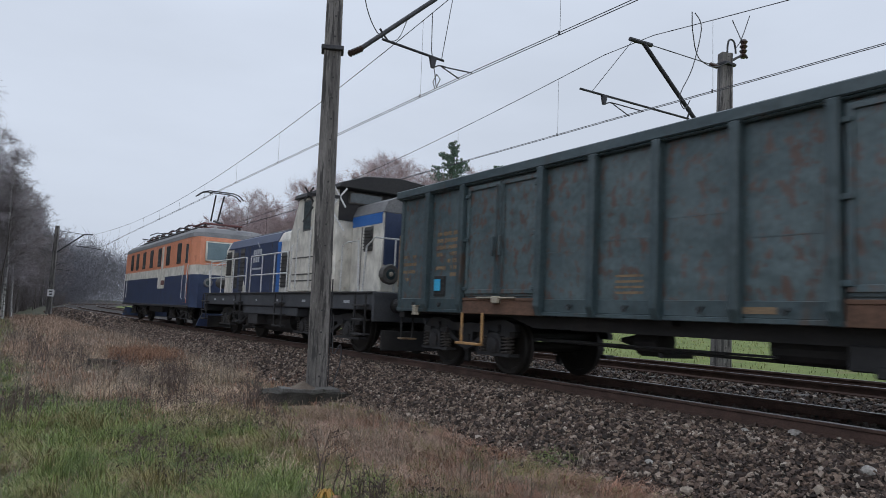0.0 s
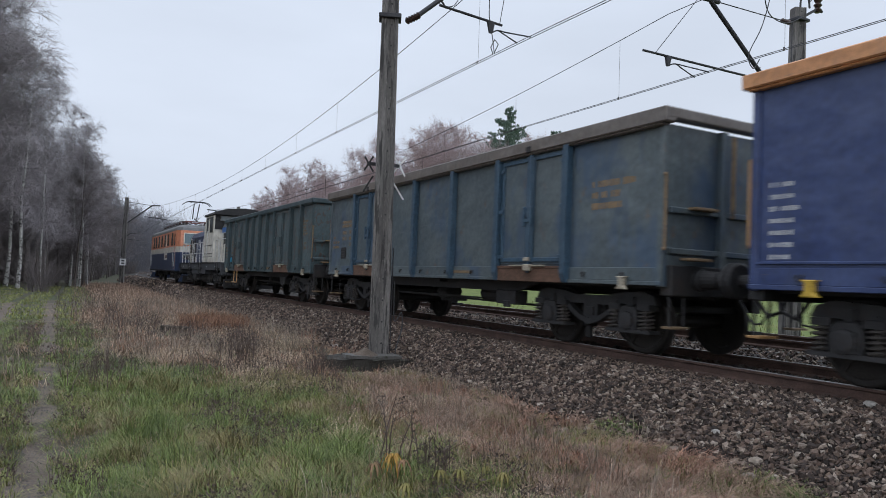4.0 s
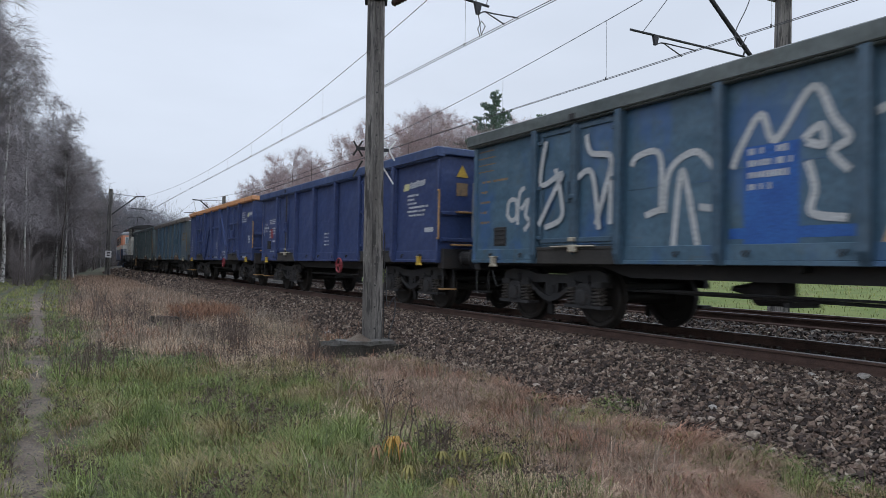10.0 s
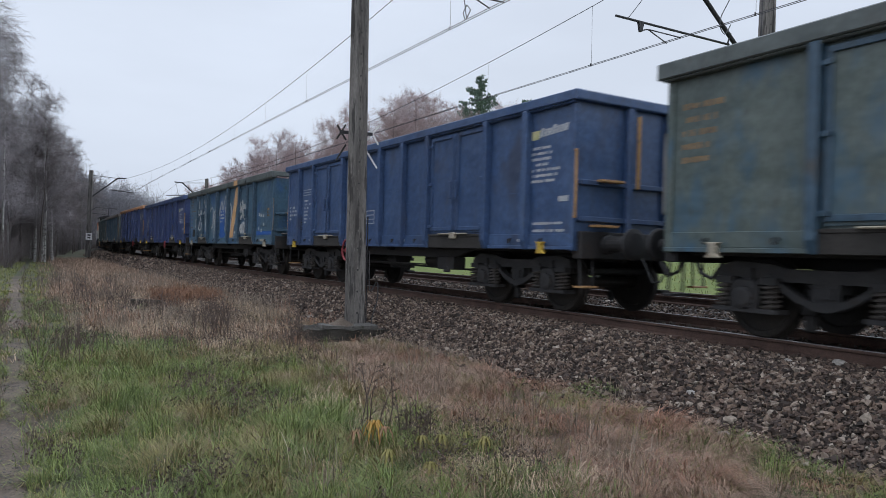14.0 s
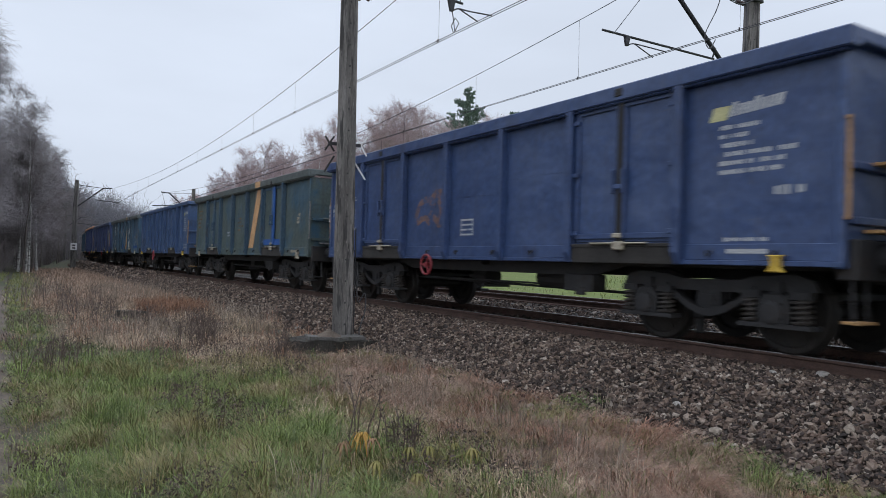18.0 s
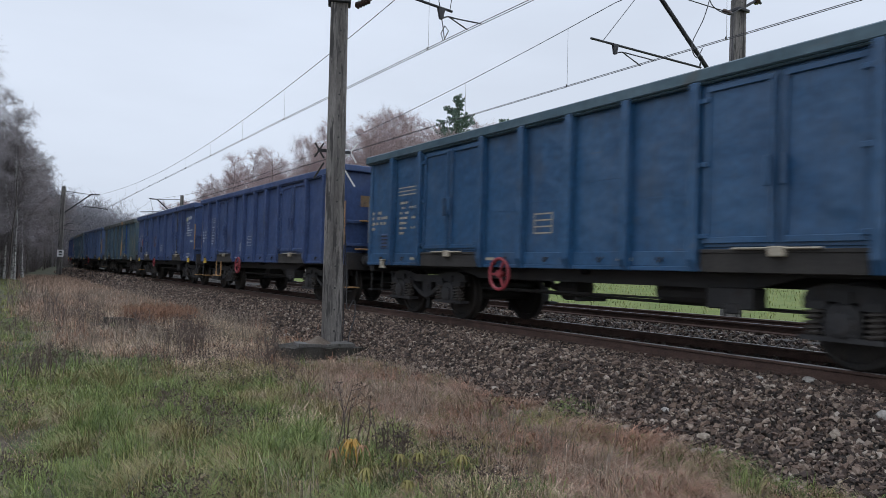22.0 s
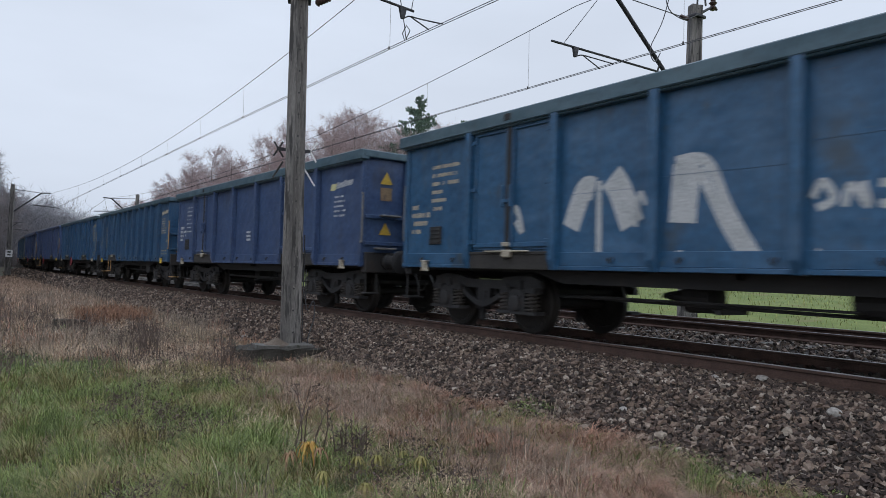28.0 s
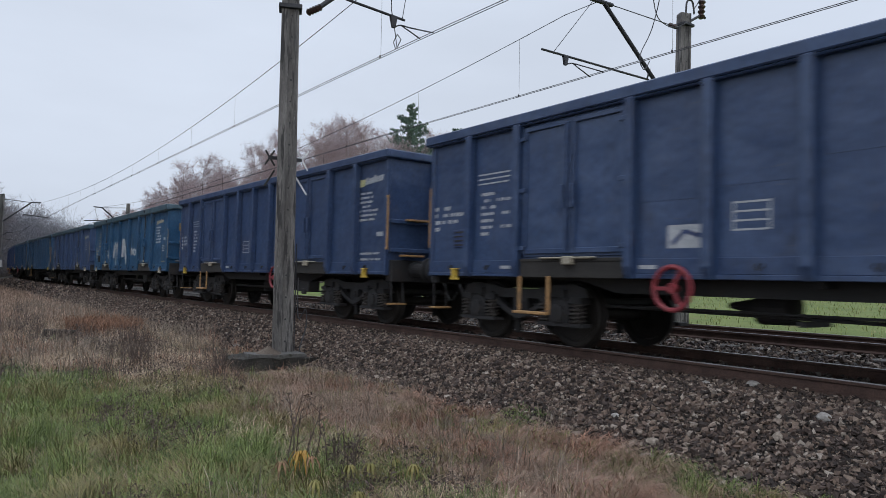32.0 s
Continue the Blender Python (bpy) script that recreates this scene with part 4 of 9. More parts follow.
def open_wagon(label, kind, coat, post_coat, rim_coat, wheels, sill_coat=None, bars=ORANGE_BAR, step=None, wheel_side=False, tops=3.265, rim_h=0.15):
    root = thing("open_wagon", label, "freight wagon", None, "wagons of the freight train")
    sill_coat = sill_coat or coat
    zs, zt = 1.0, tops - rim_h
    rim_out = 1.555 if kind == "wide" else 1.535
    posts = {"narrow": (5.23, 4.12, 2.11, 1.06, 0.0, -1.06, -2.11, -4.12, -5.23), "wide": (4.38, 2.48, 0.84, -0.84, -2.48, -4.38), "one_door": (5.15, 4.05, 2.08, 1.08, 0.05, -0.98, -2.06, -3.04, -4.03, -5.14), "braced": (4.42, 2.5, 0.85, -0.85, -2.46, -4.42)}[kind]
    doors = {"narrow": (3.115, -3.115), "wide": (3.43, -3.43), "one_door": (3.065,), "braced": (3.45, -3.45)}[kind]
    dw = {"narrow": 0.93, "wide": 0.88, "one_door": 0.93, "braced": 0.88}[kind]
    for turn in (Matrix.Identity(4), TURN):
        near = turn == Matrix.Identity(4)
        part("side_sheet", lambda: boxes((SHEET, SHEET + 0.05, -HALF, HALF, zs, zt), bevel=0.004), coat, root, at=turn, key="sheet%.2f" % zt)
        part("top_rail", lambda: boxes((-rim_out, -1.36, -HALF - 0.1, HALF + 0.1, zt, tops), (-rim_out + 0.02, -1.4, -HALF - 0.03, HALF + 0.03, zt - 0.03, zt), bevel=0.015), rim_coat, root, at=turn, key="rim%.2f%.2f" % (rim_out, tops))
        part("side_sill", lambda: boxes((-1.47, -1.36, -HALF, HALF, 0.965, 1.02), (-1.445, -1.40, -HALF, HALF, 1.02, 1.2), bevel=0.006), sill_coat, root, at=turn, key="sill")
        for y in posts:
            part("side_post", post_mesh(zt - 0.96), post_coat, root, at=turn @ Matrix.Translation((SHEET, y, 0.96)), key="post%.2f" % zt)
        for k, (a, b) in enumerate(zip(posts, posts[1:])) if near else ():
            if any(b < d < a for d in doors):
                continue
            z = 1.86 + 0.5 * ((k * 7 + int(10 * abs(a))) % 5) / 5
            part("weld_seam", lambda: boxes((-0.004, 0.0, -0.5, 0.5, -0.005, 0.005)), coat, root, at=Matrix.Translation((SHEET, (a + b) / 2, z)) @ Matrix.Rotation(0.006 * (k % 3 - 1), 4, "X") @ Matrix.Diagonal((1, a - b - 0.13, 1, 1)))
        for y in (-HALF + 0.05, HALF - 0.05):
            part("corner_post", lambda: boxes((-1.46, -1.40, -0.05, 0.05, 0.95, 3.2), bevel=0.012), post_coat if kind == "narrow" else coat, root, at=turn @ Matrix.Translation((0, y, 0)))
        for y in doors:
            h = zt - 1.26
            for s in (-1, 1):
                leaf = part("door_leaf", lambda: boxes((-0.022, 0.0, -dw / 2 + 0.015, dw / 2 - 0.015, 0, h), bevel=0.005), coat, root, at=turn @ Matrix.Translation((SHEET, y + s * dw / 2, 1.24)), key="leaf%.2f%.2f" % (dw, h))
                part("leaf_frame", leaf_frame(dw - 0.04, h - 0.08), post_coat if kind == "wide" and post_coat is not coat else coat, leaf, at=(-0.022, 0, 0.04), key="frame%.2f%.2f" % (dw, h))
                if kind == "braced":
                    for z in (0.6, 1.2):
                        part("leaf_rib", lambda: boxes((-0.06, 0, -dw / 2 + 0.06, dw / 2 - 0.06, -0.03, 0.03), bevel=0.01), coat, leaf, at=(-0.022, 0, z))
                if near:
                    part("lock_bar", lambda: tube([(0, 0, 0.02), (0, 0, 1.75)], 0.016, 7), post_coat, leaf, at=(-0.065, -s * (dw / 2 - 0.07), 0.02))
                    part("grab_handle", lambda: boxes((-0.05, 0.0, -0.02, 0.02, 0.0, 0.32), bevel=0.01), post_coat, leaf, "painted door handle", at=(-0.08, -s * (dw / 2 - 0.09), 0.62))
                    for z in (0.12, h / 2, h - 0.2):
                        part("hinge", lambda: boxes((-0.05, 0.0, -0.06, 0.06, -0.03, 0.03), bevel=0.008), post_coat, leaf, at=(-0.03, s * (dw / 2 - 0.03), z))
            part("door_threshold", lambda: boxes((-1.50, -1.40, -0.92, 0.92, 1.17, 1.215), (-1.49, -1.44, -0.92, 0.92, 0.96, 1.17), bevel=0.006), RUST if bars is MARK_OCHRE else DIRTY_SILL, root, "worn dirty door threshold", at=turn @ Matrix.Translation((0, y, 0)))
            if near:
                part("latch", lambda: boxes((-1.56, -1.49, -0.12, 0.05, 1.13, 1.24), (-1.54, -1.5, -0.5, 0.5, 1.205, 1.23), bevel=0.012), MARK_CREAM if kind != "braced" else BLACK, root, "bare worn latch bar", at=Matrix.Translation((0, y, 0)))
            if near and kind == "wide":
                part("door_lock", lambda: boxes((-0.09, 0.0, -0.035, 0.035, 1.1, zt + 0.02), bevel=0.012), post_coat if post_coat is not coat else M["steel_dark"], root, "dark vertical door lock bar", at=(SHEET, y, 0), key="lock%.2f" % zt)
                part("lock_cap", lambda: boxes((-0.14, 0.0, -0.07, 0.07, -0.06, 0.05), bevel=0.012), M["steel_dark"], root, at=(SHEET, y, zt + 0.06))
                for z in (1.32, 1.95):
                    part("lock_clamp", lambda: boxes((-0.12, 0.0, -0.07, 0.07, -0.03, 0.03), bevel=0.01), MARK_CREAM if z < 1.5 else post_coat, root, at=(SHEET, y, z))
        for y in (-5.6, -4.8, -1.6, -0.6, 0.5, 1.5, 4.8, 5.7) if near else ():
            part("tie_ring", lambda: tube([(0, 0.03, 0.03), (-0.03, 0.035, 0.0), (-0.035, 0.0, -0.04), (-0.03, -0.035, 0.0), (0, -0.03, 0.03)], 0.011, 6), M["steel_dark"], root, at=(-1.45, y, 1.1))
        # end wall with its frame
        e = turn
        part("end_wall", lambda: boxes((-1.40, 1.40, HALF - 0.06, HALF - 0.01, 0.95, zt), bevel=0.004), coat, root, at=e, key="end%.2f" % zt)
        part("end_rail", lambda: boxes((-1.5, 1.5, HALF - 0.08, HALF + 0.105, zt + 0.002, tops - 0.003), bevel=0.015), rim_coat, root, at=e, key="endrail%.2f" % tops)
        for x in (-0.42, 0.42):
            part("end_post", lambda: boxes((-0.06, 0.06, 0, 0.1, 1.2, zt), bevel=0.012), post_coat if kind != "wide" else coat, root, at=e @ Matrix.Translation((x, HALF - 0.01, 0)), key="endpost%.2f" % zt)
        for z in (1.95, 1.42):
            part("end_beam", lambda: boxes((-1.38, 1.38, 0, 0.07, -0.04, 0.04), bevel=0.012), coat, root, at=e @ Matrix.Translation((0, HALF - 0.01, z)))
        part("headstock", lambda: boxes((-1.36, 1.36, HALF - 0.12, HALF + 0.08, 0.84, 1.24), bevel=0.015), M["steel_dark"], root, at=e)
    part("floor", lambda: boxes((-1.38, 1.38, -HALF + 0.06, HALF - 0.06, 1.16, 1.22)), M["steel_dark"], root)
    # underframe
    part("centre_sill", lambda: boxes((-0.32, -0.24, -6.2, 6.2, 0.8, 1.16), (0.24, 0.32, -6.2, 6.2, 0.8, 1.16), (-1.3, 1.3, -2.2, -2.05, 0.95, 1.16), (-1.3, 1.3, 2.05, 2.2, 0.95, 1.16), (-1.3, 1.3, -0.08, 0.08, 0.9, 1.16)), M["steel_dark"], root)
    for s in (-1, 1):
        part("solebar", lambda: prism([(-6.2, 1.0), (-6.2, 0.93), (-3.2, 0.93), (-2.6, 0.78), (2.6, 0.78), (3.2, 0.93), (6.2, 0.93), (6.2, 1.0)], -0.04, 0.04, 0), M["steel_dark"], root, at=(s * 1.1, 0, 0))
    part("air_tank", lambda: lathe([(-0.5, 0.05), (-0.46, 0.17), (0.42, 0.17), (0.46, 0.05)], 1, 14), M["steel_dark"], root, "dark brake air tank", at=(-0.75, -1.5, 0.72))
    part("brake_cylinder", lambda: lathe([(-0.3, 0.06), (-0.28, 0.19), (0.1, 0.2), (0.14, 0.1), (0.5, 0.03)], 1, 14), M["steel_dark"], root, at=(-0.55, 0.9, 0.68))
    part("brake_rod", lambda: add_tube(tube([(-0.7, -3.2, 0.55), (-0.7, 3.2, 0.6)], 0.022, 6), [(-0.95, -1.2, 0.62), (-0.95, 2.4, 0.62)], 0.016, 6), M["bogie"], root)
    part("brake_lever", lambda: boxes((-1.0, -0.4, 0.3, 0.36, 0.5, 0.56), bevel=0.006), M["bogie"], root)
    part("weigh_box", lambda: boxes((-1.18, -0.9, -0.35, 0.25, 0.55, 0.8), (-1.2, -1.14, -0.2, 0.0, 0.5, 0.62), bevel=0.015), M["bogie"], root, at=(0, -2.3, 0))
    for y in (-4.5, 4.5):
        bogie(root, y, wheels=wheels)
    end_gear(root, HALF + 0.08)
    for turn in (Matrix.Identity(4), TURN):
        for s in (-1, 1):
            part("corner_step", lambda: add_tube(tube([(0, 0, 0.45), (0, -0.02, 0.9)], 0.018, 6), [(0.25, 0, 0.45), (0.25, -0.02, 0.9)], 0.018, 6), M["steel_dark"], root, at=turn @ Matrix.Translation((s * 1.2 - 0.13, HALF + 0.03, 0)))
            part("step_plate", lambda: boxes((-0.03, 0.3, -0.09, 0.07, 0.42, 0.45), bevel=0.005), bars if bars is not GREY_BAR else M["bogie"], root, at=turn @ Matrix.Translation((s * 1.2 - 0.13, HALF + 0.03, 0)))
        part("corner_handrail", lambda: boxes((-0.03, 0.0, -0.02, 0.02, 1.42, 2.42), (-0.03, 0.02, -0.02, 0.02, 1.42, 1.46), (-0.03, 0.02, -0.02, 0.02, 2.38, 2.42), bevel=0.008), bars, root, at=turn @ Matrix.Translation((1.46 if turn != TURN else 1.46, HALF + 0.03, 0)))
        part("corner_handrail", lambda: boxes((-0.03, 0.0, -0.02, 0.02, 1.42, 2.42), (-0.03, 0.02, -0.02, 0.02, 1.42, 1.46), (-0.03, 0.02, -0.02, 0.02, 2.38, 2.42), bevel=0.008), bars, root, at=turn @ Matrix.Translation((-1.42, HALF + 0.03, 0)))
    for x, z in ((-0.95, 1.32), (-0.85, 1.98), (0.95, 2.05)):
        part("end_rung", lambda: boxes((-0.22, 0.22, -0.16, -0.0, -0.018, 0.018), bevel=0.006), bars, root, at=(x, -HALF - 0.03, z))
    part("end_handrail", lambda: boxes((-0.03, 0.03, -0.06, -0.02, 1.9, 3.0), bevel=0.008), bars, root, at=(-0.3, -HALF - 0.08, 0))
    for y in (5.55, -5.65):
        part("towing_shackle", lambda: prism([(-0.05, 0.0), (-0.05, 0.1), (-0.1, 0.13), (0.1, 0.13), (0.05, 0.1), (0.05, 0.0), (0.1, -0.05), (-0.1, -0.05)], -0.08, 0.0, 0, 0.012), YELLOW if bars in (ORANGE_BAR, YELLOW) else MARK_CREAM, root, at=(-1.46, y, 0.95))
    if step:
        part("side_step", lambda: boxes((-0.03, 0.0, -0.31, -0.26, 0.0, 0.48), (-0.03, 0.0, 0.26, 0.31, 0.0, 0.48), (-0.12, 0.0, -0.31, 0.31, -0.04, 0.0), bevel=0.008), step, root, at=(-1.47, 3.75 if kind != "one_door" else 3.7, 0.5))
    if wheel_side:
        k = 1.1 if kind == "narrow" else 0.84
        w = part("brake_wheel", lambda: tube([(0, 0.22 * math.cos(a), 0.22 * math.sin(a)) for a in (i * math.pi / 12 for i in range(25))], 0.026, 8), RED, root, "red hand-brake wheel", at=Matrix.Translation((-1.5, wheel_side, 0.86)) @ Matrix.Diagonal((1, k, k, 1)))
        for k in range(3):
            part("spoke", lambda: boxes((-0.012, 0.012, -0.02, 0.02, 0, 0.21), bevel=0.004), RED, w, at=Matrix.Rotation(k * 2 * math.pi / 3 + 0.5, 4, "X"))
        part("hub", lambda: lathe([(-0.03, 0.05), (0.03, 0.06), (0.1, 0.03)], 0, 10), RED, w)
    if kind == "braced":
        for a, b in (((2.5, 1.0), (0.95, 3.05)), ((-0.9, 3.05), (-2.36, 1.0))):
            d = Vector((0, b[0] - a[0], b[1] - a[1]))
            part("diagonal_brace", boxes((-0.07, 0.0, -0.07, 0.07, 0, d.length), bevel=0.008), coat, root, at=Matrix.Translation((SHEET, a[0], a[1])) @ d.to_track_quat("Z", "X").to_matrix().to_4x4() @ Matrix.Rotation(math.pi if d.y > 0 else 0, 4, "Z"))
        part("mid_rail", boxes((-0.06, 0.0, -0.8, 0.8, 2.36, 2.45), bevel=0.008), coat, root, at=(SHEET, 0, 0))
        part("floor_rail", boxes((-0.03, 0.0, -HALF, HALF, 1.24, 1.27), bevel=0.005), coat, root, at=(SHEET, 0, 0))
    return root


def grille(root, y, z, w, h, material):
    g = part("label_frame", boxes((-0.02, 0, -w / 2, w / 2, -h / 2, h / 2), bevel=0.006), material, root, at=(SHEET, y, z))
    for i in range(4):
        part("frame_slat", boxes((-0.012, 0, -w / 2 + 0.03, w / 2 - 0.03, -0.012, 0.012)), BLACK, g, at=(-0.02, 0, -h / 2 + h * (i + 0.6) / 4.2))
    return g


def warning_plate(root, x, z, material, triangle=True):
    pts = [(-0.14, 0), (0.14, 0), (0, 0.25)] if triangle else [(-0.13, -0.13), (0.13, -0.13), (0.13, 0.13), (-0.13, 0.13)]
    return part("warning_plate", prism(pts, -0.006, 0.0, 1), material, root, "yellow warning plate" if triangle else "orange warning plate", at=(x, -HALF + 0.0, z))


def marks_blue(root, mat=MARK_WHITE, logo=True, rear=True):
    """The lettering of the blue wagons: number block, load table, owner's block; all as plain bars."""
    lines(root, 6.28, 2.05, ((0.16, -0.06, 0.2), (0.14, -0.05, 0.14, 0.36), (0.52, 0.12), (0.2,)), mat, 0.11, 0.06)
    lines(root, 5.08, 2.5, ((0.72,), (0.72,), (0.7,)), mat, 0.07, 0.022)
    lines(root, 5.0, 2.2, ((0.3,), (0.22, -0.05, 0.3), (0.34,), (0.3, -0.05, 0.2), (0.28,), (0.26, -0.1, 0.24), (0.22,)), mat, 0.1, 0.045)
    lines(root, 5.0, 1.13, ((0.34, -0.1, 0.2),), mat, 0.1, 0.05)
    if rear:
        emblem(root, -5.22, 2.73, 0.93, 0.15, 0.06, mat, LOGO_TINT if logo else mat)
        lines(root, -5.25, 2.52, ((0.5,), (0.42, 0.06), (0.5,), (-0.1, 0.3), (0.12, 0.55), (0.66,), (0.64,)), mat, 0.085, 0.042)
        bar(root, -5.95, 1.72, 0.22, 0.08, mat)
        lines(root, -5.35, 1.36, ((0.7,), (0.5, 0.2)), mat, 0.11, 0.04)
    lines(root, 0.82, 1.77, ((0.42,), (0.42,), (0.42,), (0.42,)), mat, 0.095, 0.02)
    for y in (0.82, 0.42):
        bar(root, y, 1.63, 0.02, 0.31, mat, "frame_line")
    for y in (-0.9, -2.6, 2.0, -5.0, 4.5):
        bar(root, y, 1.1, 0.24, 0.045, mat, x=-1.448)


WAGONS, WHEELS = [], []
# each wagon's play in its couplings, along the train
SLACK = (-0.15, -0.28, -0.22, -0.15, -0.1, -0.08, -0.4, -0.36, -0.15, -0.04, 0.0, 0.18, -0.02, -0.09, -0.11)


def marks_boxed(root, y=0.0):
    """Number block, loading table and a red-sprayed code of the plain-panel blue wagons, as bars."""
    lines(root, 6.18 + y, 2.2, ((0.12, -0.12, 0.22), (0.14, 0.3, 0.2), (0.22, 0.34), (0.22,)), MARK_WHITE, 0.11, 0.075)
    lines(root, 5.33 + y, 2.34, ((0.7,), (0.76,), (0.6,)), MARK_WHITE, 0.06, 0.03)
    part("spray_patch", boxes((-0.003, 0, -0.16, 0.16, 1.72, 2.04)), RED, root, "red sprayed patch", at=(SHEET, 5.24 + y, 0))
    lines(root, 5.36 + y, 1.96, ((0.24,), (0.2,), (0.22,)), MARK_WHITE, 0.1, 0.05, x=SHEET - 0.004)
    lines(root, 5.0 + y, 2.05, ((0.4,), (0.12, 0.2), (0.38,)), MARK_WHITE, 0.085, 0.05)
    lines(root, 5.36 + y, 1.62, ((0.2, -0.1, 0.36),), MARK_WHITE, 0.1, 0.06)
    grille(root, 5.5 + y, 1.5, 0.36, 0.28, M["steel_dark"])
    lines(root, 5.2 + y, 1.28, ((0.44,),), MARK_WHITE, 0.1, 0.035)


def add_wagon(k, *args, **kw):
    wheels = []
    w = open_wagon(*args, wheels, **kw)
    s0 = 6.05 - 14.04 * (k - 1) + SLACK[k - 1]
    WAGONS.append((w, s0))
    WHEELS.extend(wheels)
    return w


w = add_wagon(1, "grey-green rusty open wagon with dark blue-green posts and framed doors", "narrow", GREEN_GREY, POST_TEAL, POST_TEAL, bars=MARK_OCHRE, step=ORANGE_BAR, sill_coat=POST_TEAL)
lines(w, 6.2, 1.98, ((0.14, -0.1, 0.12), (0.5,), (0.46,), (-0.05, 0.14)), MARK_OCHRE, 0.14, 0.06)
lines(w, 5.0, 2.34, ((0.72,), (0.7,), (0.3, 0.3), (0.2, -0.1, 0.3), (-0.3, 0.35), (0.3, -0.05, 0.25), (-0.4, 0.25)), MARK_OCHRE, 0.12, 0.07)
lines(w, 0.7, 1.5, ((0.45,), (0.45,), (0.45,), (0.45,)), MARK_OCHRE, 0.07, 0.03)
bar(w, -1.0, 1.1, 0.5, 0.07, MARK_OCHRE, x=-1.448)
lines(w, -5.2, 2.6, ((0.6,), (0.4,), (0.35,), (0.45,), (-0.1, 0.4)), MARK_OCHRE, 0.1, 0.06)
lines(w, -5.5, 1.9, ((0.2,), (0.18,)), MARK_OCHRE, 0.14, 0.08)
box_ = grille(w, 4.85, 1.42, 0.36, 0.36, M["steel_dark"])
part("blue_label", boxes((-0.004, 0, -0.1, 0.1, -0.1, 0.1)), CYAN, box_, "bright cyan label", at=(-0.034, 0.05, 0.02))

w = add_wagon(2, "sooty grey-blue open wagon, rusty and faded, with a wide rim", "wide", GREY_RUSTY, POST_BLUE, RIM_BROWN, bars=MARK_OCHRE, rim_h=0.2)
lines(w, 6.1, 1.98, ((0.16,), (0.12, 0.3), (0.45,)), MARK_OCHRE, 0.13, 0.07)
lines(w, 5.45, 2.38, ((0.75,), (0.72,)), MARK_OCHRE, 0.1, 0.08)
lines(w, 5.4, 2.1, ((0.3, -0.1, 0.25), (0.3, -0.1, 0.25), (-0.5, 0.25)), MARK_OCHRE, 0.16, 0.1)
grille(w, 5.25, 1.55, 0.34, 0.3, M["steel_dark"])
lines(w, -4.9, 2.4, ((0.9,), (0.6,), (0.7,)), MARK_OCHRE, 0.16, 0.09)
bar(w, -0.9, 1.1, 0.7, 0.05, MARK_OCHRE, x=-1.448)

w = add_wagon(3, "deep blue open wagon with diagonal braces and an orange rim", "braced", BLUE_DEEP, BLUE_DEEP, RIM_ORANGE, wheel_side=-1.83, tops=3.37, rim_h=0.17, sill_coat=BLUE_DEEP)
lines(w, -4.62, 2.8, ((0.5,), (0.42,), (0.34,), (0.1, 0.55), (0.7,)), MARK_WHITE, 0.085, 0.045)
emblem(w, -5.42, 2.7, 0.75, 0.16, 0.05, MARK_WHITE, LOGO_TINT)
lines(w, -5.6, 1.86, ((0.24,), (-0.02, 0.2), (-0.02, 0.2)), MARK_WHITE, 0.1, 0.08)
lines(w, 0.12, 1.72, ((0.36,), (0.3, 0.02), (0.28,), (0.34,)), MARK_WHITE, 0.08, 0.045)
bar(w, -0.1, 1.27, 0.26, 0.13, MARK_WHITE)
bar(w, -0.13, 1.27, 0.18, 0.06, BLUE_DEEP, x=SHEET - 0.004)
bar(w, -1.25, 1.25, 0.45, 0.18, MARK_WHITE)
part("label_stroke", ribbon([(-1.3, 1.2), (-1.45, 1.3), (-1.6, 1.24)], 0.05), BLUE_DEEP, w, at=(SHEET - 0.004, 0, 0))
lines(w, 6.1, 2.1, ((0.3,), (0.3,), (0.36,), (0.3,), (0.34,), (0.3,), (0.26,)), MARK_WHITE, 0.13, 0.05)
for y, l in ((0.3, 0.5), (-0.95, 0.25), (-1.75, 0.35), (-4.9, 0.55)):
    bar(w, y, 1.09, l, 0.05, MARK_WHITE, x=-1.448)

w = add_wagon(4, "deep blue open wagon with plain panels and white lettering", "wide", BLUE_DEEP, BLUE_DEEP, BLUE, wheel_side=-1.2, bars=ORANGE_BAR)
MARK_SHIFT[w.name] = 0.17
marks_boxed(w)
emblem(w, -4.9, 2.58, 1.0, 0.16, 0.06, MARK_WHITE, LOGO_TINT)
lines(w, -5.1, 2.38, ((0.5,), (0.36,), (0.42,), (-0.02, 0.86), (0.8,), (0.8,)), MARK_WHITE, 0.085, 0.042)
bar(w, -5.9, 1.63, 0.36, 0.09, MARK_WHITE)
lines(w, -0.02, 1.72, ((0.36,), (0.36,), (0.2, 0.1), (0.36,)), MARK_WHITE, 0.1, 0.04)
bar(w, -5.3, 1.17, 0.4, 0.04, MARK_WHITE)
warning_plate(w, -0.9, 2.45, MARK_OCHRE, False)
warning_plate(w, -0.9, 2.7, YELLOW)

